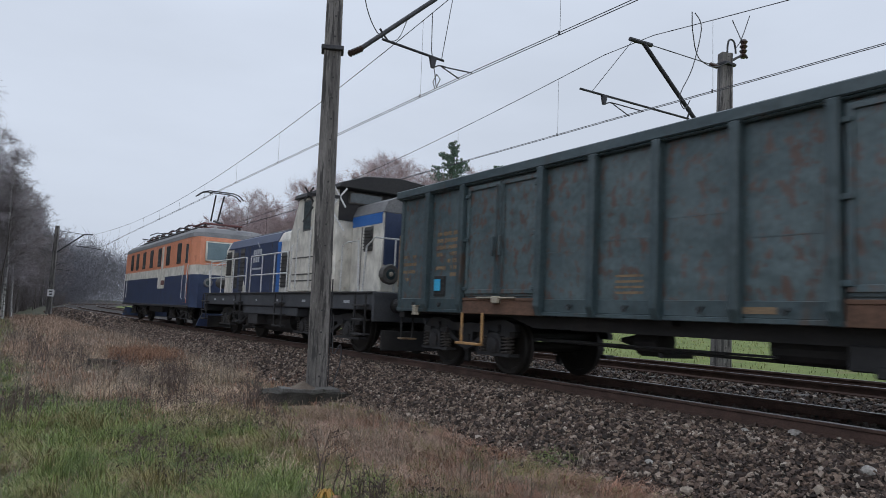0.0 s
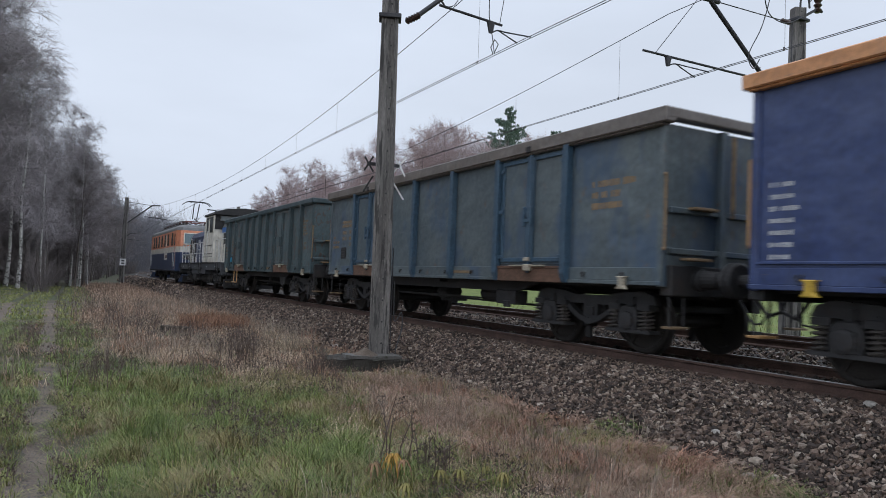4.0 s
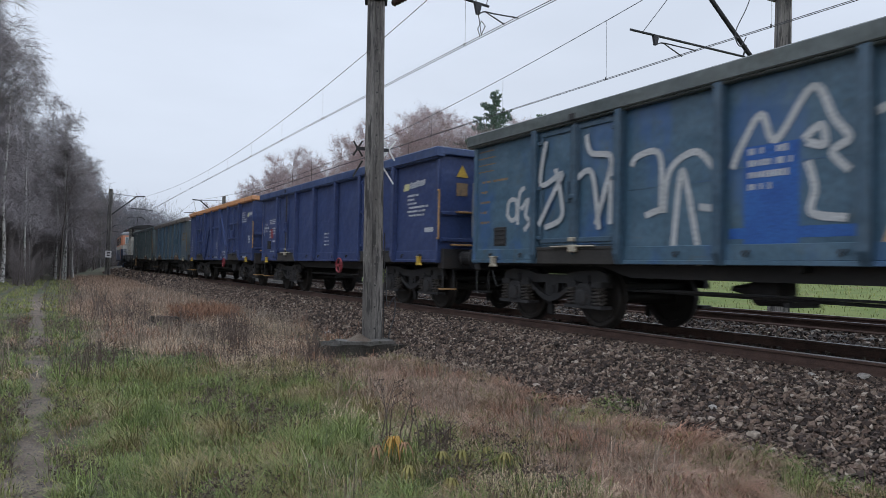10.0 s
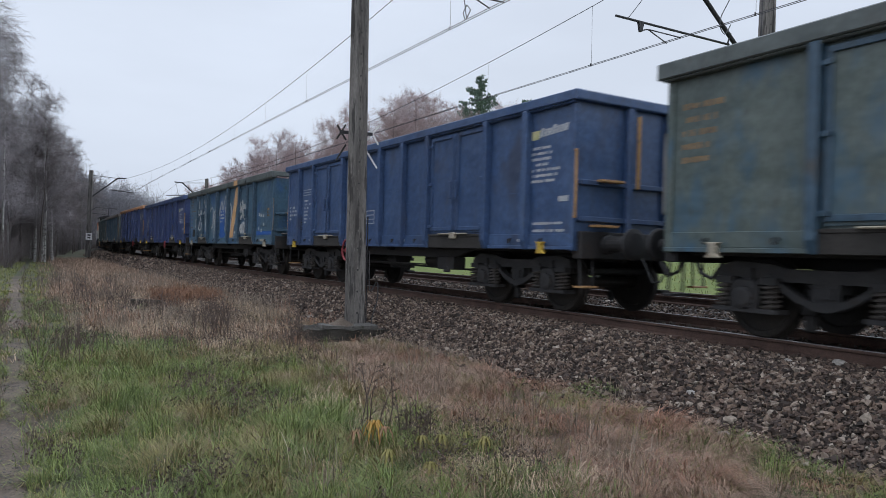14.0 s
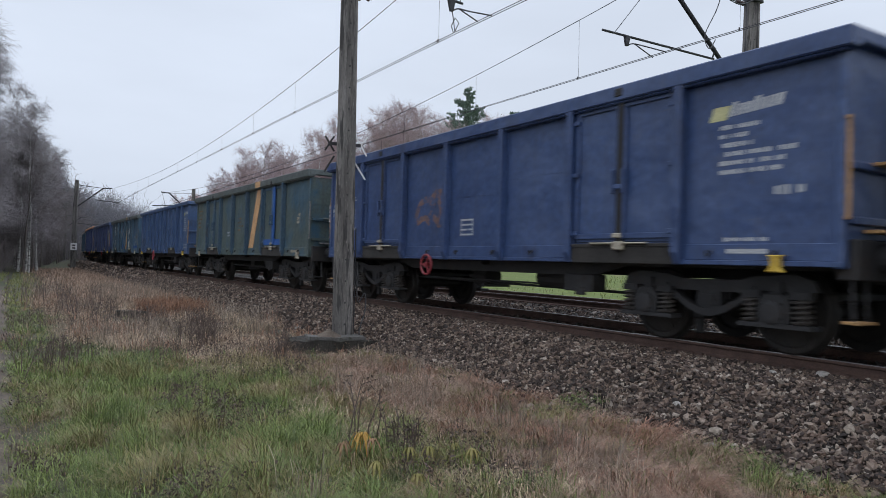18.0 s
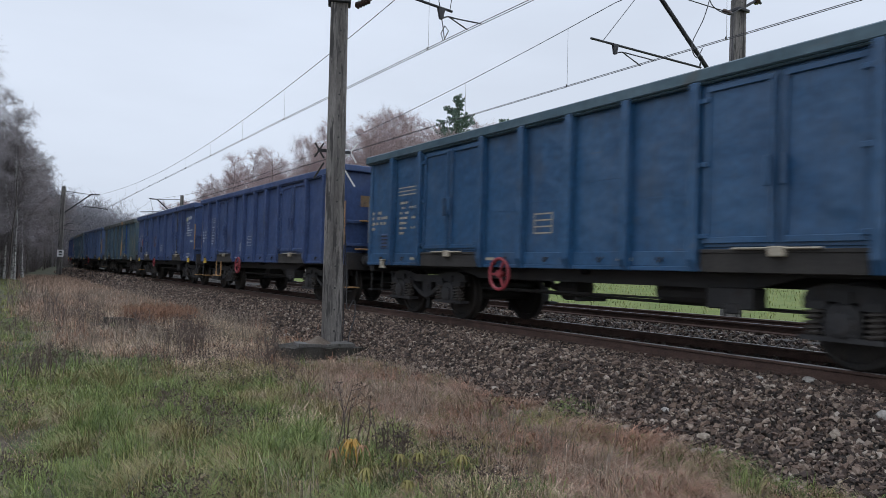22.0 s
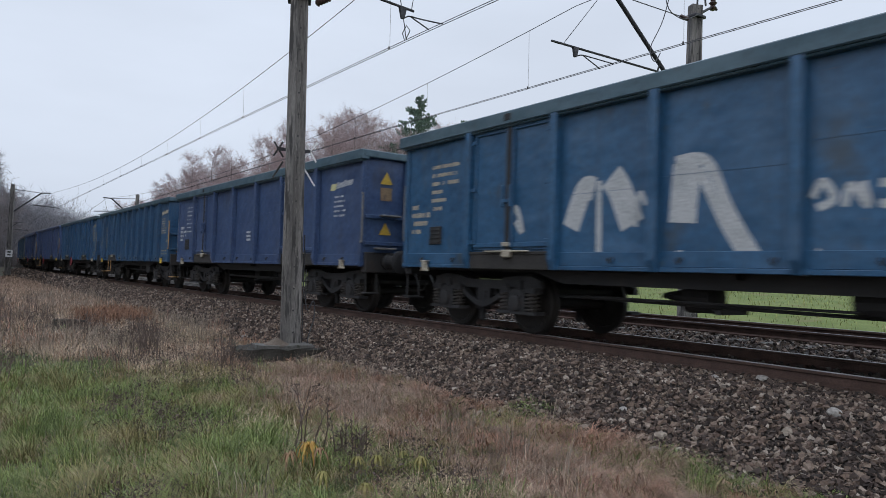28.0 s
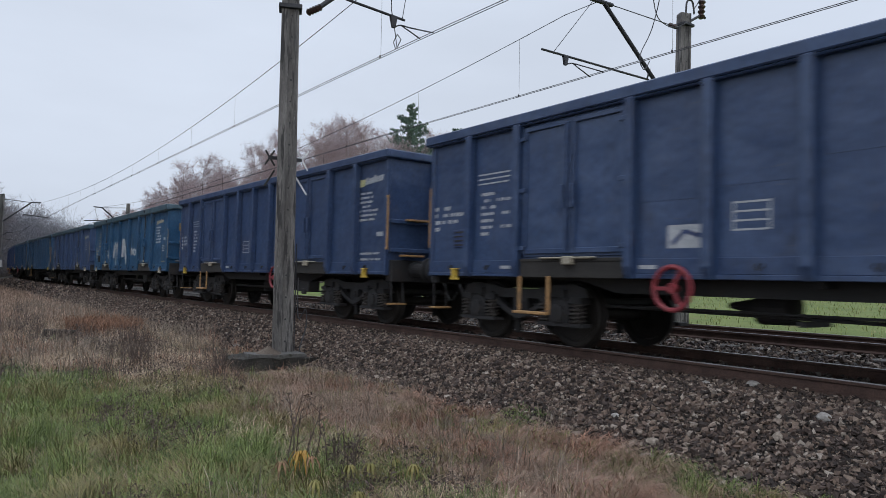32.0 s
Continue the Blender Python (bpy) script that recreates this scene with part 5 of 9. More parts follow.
w = add_wagon(5, "teal open wagon covered in white graffiti with a yellow stripe", "wide", TEAL, POST_BLUE, RIM_GREY, bars=GREY_BAR, rim_h=0.2, sill_coat=TEAL)
w5 = w
w = add_wagon(6, "faded blue open wagon with framed doors and rusty thresholds", "narrow", BLUE_FADED, BLUE_FADED, BLUE_FADED, wheel_side=1.75, bars=ORANGE_BAR)
marks_blue(w)
grille(w, 5.2, 1.5, 0.3, 0.28, BLUE_FADED)
w7 = add_wagon(7, "olive-teal open wagon with a yellow stripe and blue door posts", "wide", OLIVE, POST_BLUE, RIM_GREY, bars=GREY_BAR, rim_h=0.2)
w = add_wagon(8, "blue open wagon with plain panels and a faded orange scrawl", "wide", BLUE, BLUE, BLUE, wheel_side=1.47, bars=ORANGE_BAR)
MARK_SHIFT[w.name] = 0.28
marks_boxed(w)
for p in ([(1.75, 1.75), (1.6, 2.0), (1.3, 2.1), (1.05, 1.95)], [(1.7, 1.65), (1.4, 1.75), (1.2, 1.62)], [(1.15, 2.1), (0.95, 2.22), (0.75, 2.18)], [(0.95, 2.15), (0.8, 1.85), (0.9, 1.6), (0.7, 1.68)], [(1.2, 1.85), (1.0, 1.7), (0.8, 1.62)]):
    part("faded_scrawl", ribbon(smooth_line(p), 0.12), FADED_SCRAWL, w, at=(SHEET - 0.001, 0.3, 0))
emblem(w, -5.03, 2.67, 0.92, 0.17, 0.06, MARK_WHITE, LOGO_TINT)
lines(w, -5.17, 2.5, ((0.5,), (0.36,), (0.42,), (-0.02, 0.86), (0.8,), (0.8,)), MARK_WHITE, 0.1, 0.05)
lines(w, -5.85, 1.76, ((0.2, 0.1),), MARK_WHITE, 0.1, 0.09)
lines(w, -5.24, 1.25, ((0.55,),), MARK_WHITE, 0.1, 0.04)
lines(w, 0.14, 1.66, ((0.38,), (0.38,), (0.2, 0.1), (0.38,)), MARK_WHITE, 0.085, 0.03)
for y in (0.14, -0.22):
    bar(w, y, 1.53, 0.02, 0.29, MARK_WHITE, "frame_line")
bar(w, -5.3, 1.12, 0.5, 0.05, MARK_WHITE, x=-1.448)
w = add_wagon(9, "blue open wagon with framed doors and a yellow step", "narrow", BLUE, BLUE, BLUE, wheel_side=1.5, bars=ORANGE_BAR, step=ORANGE_BAR)
marks_blue(w)
bar(w, 1.6, 1.45, 0.42, 0.26, MARK_WHITE)
warning_plate(w, -0.9, 2.45, MARK_OCHRE, False)
grille(w, 5.35, 1.62, 0.28, 0.28, BLUE)
w = add_wagon(10, "light blue weathered open wagon with framed doors", "narrow", BRIGHT_AZURE, BRIGHT_AZURE, RIM_TEAL, wheel_side=1.55, bars=GREY_BAR)
marks_blue(w, MARK_CREAM, False)
grille(w, 5.6, 1.45, 0.3, 0.3, BLUE)
w = add_wagon(11, "light blue open wagon with many ribs and one pair of doors", "one_door", AZURE, AZURE, RIM_TEAL, bars=ORANGE_BAR, step=ORANGE_BAR)
marks_blue(w, MARK_CREAM, False)
grille(w, 5.55, 1.5, 0.4, 0.36, BLUE)
w = add_wagon(12, "blue open wagon with plain panels and yellow warning plates", "wide", BLUE_SLATE, BLUE_SLATE, RIM_TEAL, bars=GREY_BAR)
lines(w, 6.1, 2.1, ((0.4,), (0.3, 0.3), (0.2, 0.4), (0.3,)), MARK_WHITE, 0.13, 0.08)
lines(w, 5.4, 2.75, ((0.8,), (0.8,), (0.5,), (0.4,), (0.5,), (0.4,), (0.5,)), MARK_WHITE, 0.13, 0.04)
grille(w, 5.3, 1.55, 0.4, 0.34, M["steel_dark"])
emblem(w, -4.9, 2.62, 1.0, 0.15, 0.06, MARK_WHITE, LOGO_TINT)
lines(w, -5.1, 2.4, ((0.4,), (0.5,), (0.42,), (0.5,), (0.46,)), MARK_WHITE, 0.1, 0.04)
lines(w, -0.05, 1.8, ((0.3,), (0.3,), (0.3,)), MARK_WHITE, 0.1, 0.06)
warning_plate(w, -0.9, 2.62, YELLOW)
warning_plate(w, -0.9, 2.42, MARK_OCHRE, False)
warning_plate(w, -0.9, 1.6, YELLOW)
w13 = add_wagon(13, "sea-blue open wagon with large white graffiti letters", "wide", SEA, SEA, RIM_TEAL, bars=GREY_BAR)
w = add_wagon(14, "deep blue open wagon with framed doors and a yellow label", "narrow", BLUE_NAVY, BLUE_NAVY, BLUE_NAVY, wheel_side=-1.45, bars=ORANGE_BAR, step=ORANGE_BAR)
marks_blue(w)
part("yellow_label", boxes((-0.004, 0, -0.22, 0.22, -0.13, 0.13)), YELLOW, w, at=(SHEET, -1.5, 1.42))
part("label_stroke", ribbon([(-1.35, 1.36), (-1.5, 1.42), (-1.65, 1.4), (-1.5, 1.36)], 0.04), BLACK, w, at=(SHEET - 0.004, 0, 0))
grille(w, 5.5, 1.55, 0.44, 0.34, BLUE_DEEP)
warning_plate(w, 0.15, 2.4, MARK_OCHRE, False)
w = add_wagon(15, "deep blue open wagon with framed doors and a yellow step loop", "narrow", BLUE_NAVY, BLUE_NAVY, BLUE_NAVY, wheel_side=1.5, bars=ORANGE_BAR, step=ORANGE_BAR)
marks_blue(w)
bar(w, 1.62, 1.44, 0.5, 0.26, MARK_WHITE)
part("label_stroke", ribbon([(1.55, 1.36), (1.4, 1.5), (1.2, 1.44)], 0.05), BLUE_DEEP, w, at=(SHEET - 0.004, 0, 0))
grille(w, 5.5, 1.55, 0.34, 0.28, BLUE_DEEP)


def stroke(root, pts, width, material, name="graffiti_stroke", lift=0.0):
    part(name, ribbon(smooth_line(pts), width), material, root, at=(SHEET - 0.001 - lift, 0, 0))


# graffiti on the teal wagon
for p in ([(5.25, 1.75), (5.2, 2.0), (5.0, 2.0), (4.98, 1.75), (5.12, 1.68), (5.25, 1.78)], [(4.95, 1.6), (4.9, 2.1), (4.75, 2.2)], [(4.85, 1.85), (4.65, 2.0), (4.72, 1.75), (4.58, 1.65)], [(4.75, 1.5), (4.6, 1.62)]):
    stroke(w5, p, 0.075, SPRAY, lift=0.0)
for p in ([(0.71, 2.06), (0.59, 2.3), (0.34, 2.62), (0.16, 2.31), (-0.26, 2.8), (-0.49, 2.43), (-0.64, 2.22), (-0.47, 2.1), (-0.65, 1.9)],
          [(-0.16, 2.27), (-0.35, 2.39), (-0.39, 2.19), (-0.2, 2.24)],
          [(-0.21, 2.04), (-0.29, 1.76), (-0.26, 1.51), (-0.63, 1.44)],
          [(-0.91, 2.43), (-1.08, 2.43), (-1.22, 1.95)],
          [(-1.34, 2.09), (-1.42, 2.31), (-1.6, 2.34), (-1.72, 2.15), (-1.67, 1.72), (-1.35, 1.64), (-1.16, 1.65)],
          [(-1.09, 1.91), (-1.1, 1.5), (-0.95, 1.04)],
          [(-1.77, 1.38), (-1.63, 1.38), (-1.66, 1.14), (-1.86, 1.08)],
          [(2.31, 2.27), (2.2, 2.39), (1.81, 2.36), (1.78, 1.62)],
          [(1.73, 1.62), (1.64, 2.14), (1.24, 2.33), (0.94, 2.08)],
          [(1.59, 0.96), (1.48, 2.0), (1.38, 1.99), (1.14, 0.96)],
          [(2.05, 1.6), (1.73, 1.68)],
          [(1.17, 1.66), (0.88, 1.61)],
          [(4.13, 2.86), (4.25, 2.2), (3.73, 2.32), (3.94, 2.02), (4.29, 1.56)],
          [(3.88, 2.41), (3.7, 1.7), (4.13, 1.52)],
          [(3.18, 2.82), (3.07, 2.55), (2.66, 2.44), (2.76, 2.02), (2.95, 1.52)],
          [(3.38, 2.21), (3.05, 2.26), (2.88, 1.45)],
          [(2.65, 2.37), (2.66, 1.51)]):
    stroke(w5, p, 0.085, SPRAY, lift=0.056 if p[0][0] > 2.5 else 0.006)
for p in ([(-2.68, 2.47), (-2.59, 2.31), (-2.64, 2.13), (-2.75, 2.2), (-2.8, 2.33)],
          [(-2.79, 2.41), (-2.92, 2.47), (-2.89, 2.02), (-2.71, 1.91), (-2.69, 1.82)],
          [(-3.01, 2.33), (-3.33, 2.3)],
          [(-3.07, 2.32), (-3.04, 1.88)],
          [(-3.22, 2.3), (-3.22, 1.82)],
          [(-3.01, 2.08), (-3.22, 2.08)],
          [(-2.7, 1.65), (-2.61, 1.48), (-2.81, 1.39), (-2.83, 1.64), (-2.68, 1.52)],
          [(-2.94, 1.34), (-2.96, 1.67), (-3.15, 1.66), (-3.11, 1.34)],
          [(-3.25, 1.57), (-3.34, 1.55), (-3.33, 1.45)]):
    stroke(w5, p, 0.1, SPRAY, lift=0.056)
part("blue_panel", ribbon([(0.22, 1.2), (0.22, 2.28)], 0.66), SPRAY_BLUE, w5, "blue painted panel", at=(SHEET - 0.002, 0, 0))
lines(w5, 0.5, 2.22, ((0.2, -0.05, 0.14), (0.3, 0.2), (0.5,), (0.3,)), MARK_WHITE, 0.13, 0.07, x=SHEET - 0.006)
for y, z in ((-4.75, 1.95), (-4.95, 1.92), (-5.2, 1.9), (-5.25, 1.62), (-5.0, 1.42), (-4.7, 1.5)):
    bar(w5, y, z, 0.1, 0.1, SPRAY, "spray_dot")
for wg, o in ((w5, 0.0), (w7, 0.0)):
    part("yellow_stripe", ribbon([(-1.17 + o, 1.1), (-1.42 + o, 1.7), (-1.75 + o, 2.5), (-2.03 + o, 3.12)], 0.44), STRIPE, wg, "dull yellow slanting stripe", at=(SHEET - 0.012, 0, 0))
    part("rim_stripe", boxes((-0.003, 0, -0.3, 0.2, 3.08, 3.262)), STRIPE, wg, at=(-1.5561, -2.06 + o, 0))
for wg in (w5,):
    for y0, y1, z in ((-6.3, -4.5, 1.28), (-0.75, 0.75, 1.26)):
        part("blue_band", boxes((-0.002, 0, y0, y1, z, z + 0.12)), SPRAY_BLUE, wg, "blue painted band", at=(SHEET, 0, 0))
for y in (-3.5,):
    part("door_blue", boxes((-0.03, 0, -0.14, 0.14, 1.3, 3.0), bevel=0.004), SPRAY_BLUE, w7, "bright blue door edge", at=(SHEET - 0.05, y, 0))
    part("door_blue", boxes((-0.004, 0, -0.85, 0.85, 1.28, 1.45)), SPRAY_BLUE, w7, at=(SHEET - 0.053, y, 0))
lines(w5, 6.2, 2.95, ((0.5,), (0.55,), (0.55,), (0.5,)), MARK_OCHRE, 0.12, 0.02)
lines(w5, 6.1, 2.4, ((0.3, 0.5), (0.25,), (0.3,), (0.2,), (0.3,)), MARK_OCHRE, 0.18, 0.04)
grille(w5, 5.45, 1.42, 0.36, 0.32, M["steel_dark"])
lines(w7, 6.1, 2.7, ((0.6,), (0.5,), (0.5,), (0.4,), (0.4,)), MARK_OCHRE, 0.16, 0.07)
lines(w7, 0.4, 2.2, ((0.4,), (0.4,), (0.3, 0.3), (0.3,)), MARK_OCHRE, 0.13, 0.06)
lines(w7, 1.7, 1.75, ((0.4,), (0.5,)), MARK_WHITE, 0.1, 0.06)
lines(w7, -5.35, 2.1, ((0.24,), (0.22,), (0.2,)), MARK_CREAM, 0.1, 0.07)
lines(w5, -5.65, 2.1, ((0.24,), (0.24,), (0.24,)), MARK_OCHRE, 0.1, 0.07)
lines(w7, -4.9, 1.1, ((1.1,),), MARK_CREAM, 0.1, 0.06)
for wg, s in ((w7, -0.4), (w5, 0.1)):
    bar(wg, -5.0, 1.1, 0.6, 0.07, MARK_CREAM, x=-1.448)
# graffiti letters on the sea-blue wagon
for p, wd in (([(2.22, 1.52), (2.0, 2.0), (1.82, 2.0)], 0.3), ([(1.55, 2.14), (1.4, 1.95), (1.2, 1.52)], 0.36), ([(1.74, 2.1), (1.72, 0.98)], 0.09), ([(1.15, 1.5), (1.1, 1.9), (1.0, 1.75)], 0.06), ([(0.5, 1.52), (0.45, 2.18)], 0.36), ([(0.6, 2.22), (0.2, 2.18), (-0.1, 1.6), (-0.5, 1.0)], 0.12), ([(0.28, 2.1), (0.0, 1.55), (-0.35, 1.02)], 0.12), ([(-0.86, 0.98), (-1.05, 1.2)], 0.09), ([(0.75, 1.1), (0.5, 1.18), (0.45, 1.02), (0.72, 1.0)], 0.07), ([(-0.95, 1.7), (-1.05, 1.85), (-1.15, 1.68), (-1.0, 1.6)], 0.08), ([(-1.25, 1.6), (-1.3, 1.8), (-1.45, 1.6), (-1.4, 1.82)], 0.07), ([(-1.55, 1.8), (-1.75, 1.75), (-1.72, 1.6), (-1.55, 1.62)], 0.08), ([(3.45, 1.6), (3.3, 1.85), (3.15, 1.5), (3.3, 1.65)], 0.09)):
    stroke(w13, p, wd, SPRAY, "graffiti_letter", 0.026 if 2.6 < p[0][0] else 0.0)
lines(w13, 6.1, 2.0, ((0.2,), (0.4, 0.1), (0.5,), (0.3,)), MARK_CREAM, 0.14, 0.08)
lines(w13, 5.5, 2.65, ((0.8,), (0.7,), (0.4, 0.3), (0.3,), (0.4,), (0.3,)), MARK_CREAM, 0.14, 0.06)
emblem(w13, -4.75, 2.7, 0.9, 0.14, 0.04, MARK_CREAM, MARK_CREAM)
lines(w13, -4.75, 2.52, ((0.55,), (0.5,), (0.52,), (-0.1, 0.5), (0.66,), (0.6,)), MARK_WHITE, 0.105, 0.05)
bar(w13, -5.75, 2.1, 0.22, 0.09, MARK_WHITE)
lines(w13, -5.6, 1.86, ((0.3,), (0.3,), (0.3,), (0.3,)), MARK_WHITE, 0.06, 0.025)
lines(w13, -5.5, 1.3, ((0.5,),), MARK_CREAM, 0.1, 0.05)
grille(w13, 5.35, 1.5, 0.34, 0.3, M["steel_dark"])
warning_plate(w13, -0.95, 2.5, MARK_OCHRE, False)

# ---- locomotives ----
ORANGE = surface("loco_orange", (0.56, 0.21, 0.115), (0.64, 0.26, 0.15), 2.0, 0.45, 0.05, 0, 30, (0.4, 0.13, 0.07), (0.6, 0.75), 2.0)
LOCO_WHITE = surface("loco_white", (0.5, 0.475, 0.42), (0.6, 0.575, 0.515), 1.5, 0.5, 0.02, 0, 5, (0.40, 0.35, 0.28), (0.6, 0.76), 2.0, (1, 1, 0.6), 0, (0.33, 0.27, 0.2))
NAVY = surface("loco_navy", (0.022, 0.034, 0.078), (0.032, 0.05, 0.105), 2.0, 0.45, 0.05, 0, 30, (0.035, 0.038, 0.05), (0.56, 0.72), 1.5)
LOCO_BLUE = surface("loco_bright_blue", (0.02, 0.11, 0.36), (0.03, 0.14, 0.42), 2.0, 0.45, 0.05)
ROOF_GREY = surface("loco_roof", (0.11, 0.11, 0.115), (0.17, 0.17, 0.17), 2.0, 0.6, 0.1, 0, 30, (0.075, 0.07, 0.068), (0.55, 0.7), 2.0)
RAIL_WHITE = surface("handrail_white", (0.46, 0.46, 0.45), (0.56, 0.56, 0.55), 4.0, 0.5)
GLASS = surface("cab_glass", (0.03, 0.045, 0.05), (0.05, 0.07, 0.075), 3.0, 0.06)
GLASS.node_tree.nodes["Principled BSDF"].inputs["Specular IOR Level"].default_value = 0.9
LOUVRE = surface("louvre_grey", (0.06, 0.058, 0.055), (0.09, 0.085, 0.08), 3.0, 0.7)
COPPER = surface("roof_gear", (0.10, 0.035, 0.035), (0.15, 0.055, 0.052), 3.0, 0.6)


def louvre(root, x, y, z, w, h, n, end=False):
    g = part("louvre", boxes((-0.015, 0.0, -w / 2, w / 2, 0, h), bevel=0.004), LOUVRE, root, "dark ventilation louvre", at=(x, y, z))
    for i in range(n):
        part("louvre_slat", boxes((-0.03, 0.0, -w / 2 + 0.02, w / 2 - 0.02, 0, 0.025)), BLACK, g, at=(-0.015, 0, 0.03 + (h - 0.06) * i / n))
    return g


def rail_line(root, pts, r=0.02, name="handrail"):
    return part(name, tube(pts, r, 7), RAIL_WHITE, root, "white tubular handrail")


def electric_loco(wheels):
    root = thing("electric_locomotive", "orange, white and navy electric locomotive with raised pantograph", "locomotive")
    L = 8.0
    def shell(z0, z1, inset=0.0, slope=0.0):
        # plan with cut corners at both ends; slope leans the ends in towards the top
        def plan(e):
            return [(-1.48, -L + 0.55 + e), (-1.3, -L + e), (1.3, -L + e), (1.48, -L + 0.55 + e), (1.48, L - 0.55 - e), (1.3, L - e), (-1.3, L - e), (-1.48, L - 0.55 - e)]
        bm = bmesh.new()
        a = [bm.verts.new((x, y, z0)) for x, y in plan(inset)]
        b = [bm.verts.new((x, y, z1)) for x, y in plan(inset + slope)]
        for i in range(8):
            bm.faces.new((a[i], a[(i + 1) % 8], b[(i + 1) % 8], b[i]))
        bm.faces.new(a[::-1])
        bm.faces.new(b)
        return bm
    part("lower_body", shell(0.8, 2.05), NAVY, root, "navy blue lower body")
    part("white_band", shell(2.05, 2.42), LOCO_WHITE, root, "white waist band")
    part("upper_body", shell(2.42, 3.5, 0.0, 0.12), ORANGE, root, "orange upper body")
    bm = bmesh.new()
    rings = []
    for z, k, e in ((3.5, 1.0, 0.12), (3.68, 0.97, 0.2), (3.85, 0.86, 0.42), (3.93, 0.62, 0.8)):
        rings.append([bm.verts.new((x * k, (1 if y > 0 else -1) * (abs(y) - e), z)) for x, y in ((-1.49, -L + 0.4), (-1.2, -L), (1.2, -L), (1.49, -L + 0.4), (1.49, L - 0.4), (1.2, L), (-1.2, L), (-1.49, L - 0.4))])
    for p, q in zip(rings, rings[1:]):
        for i in range(8):
            bm.faces.new((p[i], p[(i + 1) % 8], q[(i + 1) % 8], q[i]))
    bm.faces.new(rings[-1])
    bm.faces.new(rings[0][::-1])
    bmesh.ops.recalc_face_normals(bm, faces=bm.faces[:])
    part("roof", bm, ROOF_GREY, root, "dull grey rounded roof")
    for s in (Matrix.Identity(4), TURN):
        for y in (-5.35, -3.3, -1.55, 0.3, 2.1, 3.9, 5.4):
            wdw = part("side_window", boxes((-0.03, 0.0, -0.33, 0.33, -0.42, 0.42), bevel=0.012), BLACK, root, at=s @ Matrix.Translation((-1.475, y, 2.95)))
            part("pane", boxes((-0.006, 0.0, -0.27, 0.27, -0.36, 0.36)), GLASS, wdw, at=(-0.03, 0, 0))
        part("cab_door", boxes((-0.02, 0.0, -0.3, 0.3, 0.95, 3.4), bevel=0.01), ORANGE, root, at=s @ Matrix.Translation((-1.478, -6.75, 0)))
        part("door_lower", boxes((-0.006, 0.0, -0.29, 0.29, 0.96, 2.05)), NAVY, root, at=s @ Matrix.Translation((-1.4985, -6.75, 0)))
        dwn = part("door_window", boxes((-0.012, 0.0, -0.18, 0.18, 2.5, 3.25), bevel=0.01), GLASS, root, at=s @ Matrix.Translation((-1.4985, -6.75, 0)))
        part("white_panel", boxes((-0.012, 0.0, -0.5, 0.9, 1.55, 2.06), (-0.012, 0.0, 0.0, 0.35, 2.06, 3.4)), LOCO_WHITE, root, "white emblem panel", at=s @ Matrix.Translation((-1.482, -2.4, 0)))
        part("emblem_bar", boxes((-0.004, 0.0, -0.35, 0.35, 1.7, 1.9)), COPPER, root, at=s @ Matrix.Translation((-1.4945, -2.55, 0)))
        part("side_sill", boxes((-0.03, 0.0, -7.4, 7.4, 0.77, 0.86), bevel=0.008), M["steel_dark"], root, at=s @ Matrix.Translation((-1.485, 0, 0)))
        for y in (-7.1, -6.4, 6.4, 7.1):
            rail_line(root, [s @ Vector((-1.5, y, 1.1)), s @ Vector((-1.54, y, 1.15)), s @ Vector((-1.54, y, 2.4)), s @ Vector((-1.5, y, 2.45))], 0.015)
        # end face
        wf = part("windscreen", boxes((-1.12, 1.12, -0.03, 0.0, 0, 0.78), bevel=0.03), LOCO_WHITE, root, at=s @ Matrix.Translation((0, -L - 0.015, 2.56)) @ Matrix.Rotation(radians(-6.3), 4, "X"))
        part("pane", boxes((-1.05, 1.05, -0.012, 0.0, 0.06, 0.72), bevel=0.005), surface("screen_glass", (0.10, 0.15, 0.17), (0.13, 0.19, 0.21), 2.0, 0.05), wf, "blue-green windscreen", at=(0, -0.03, 0))
        part("wiper", tube([(-0.4, -0.05, 0.1), (-0.1, -0.05, 0.55)], 0.012, 5), BLACK, wf)
        for x in (-0.95, 0.95):
            lamp = part("headlamp", lathe([(0, 0.16), (-0.06, 0.17), (-0.1, 0.15)], 1, 16), ROOF_GREY, root, "round headlamp", at=s @ Matrix.Translation((x, -L + 0.02, 1.75)))
            part("lens", lathe([(-0.09, 0.12), (-0.105, 0.08)], 1, 14), GLASS, lamp)
        part("top_lamp", lathe([(0.3, 0.1), (0.0, 0.2), (-0.16, 0.21), (-0.2, 0.17)], 1, 18), ROOF_GREY, root, "round roof headlamp", at=s @ Matrix.Translation((0, -L + 0.75, 3.78)))
        part("snow_plough", prism([(-1.35, 0.15), (1.35, 0.15), (1.2, 0.62), (-1.2, 0.62)], -0.03, 0.03, 1), NAVY, root, at=s @ Matrix.Translation((0, -L - 0.25, 0)) @ Matrix.Rotation(radians(18), 4, "X"))
        part("end_handrail", tube([(-1.1, -L - 0.06, 2.1), (-1.1, -L - 0.1, 2.45), (1.1, -L - 0.1, 2.45), (1.1, -L - 0.06, 2.1)], 0.016, 6), RAIL_WHITE, root, at=s)
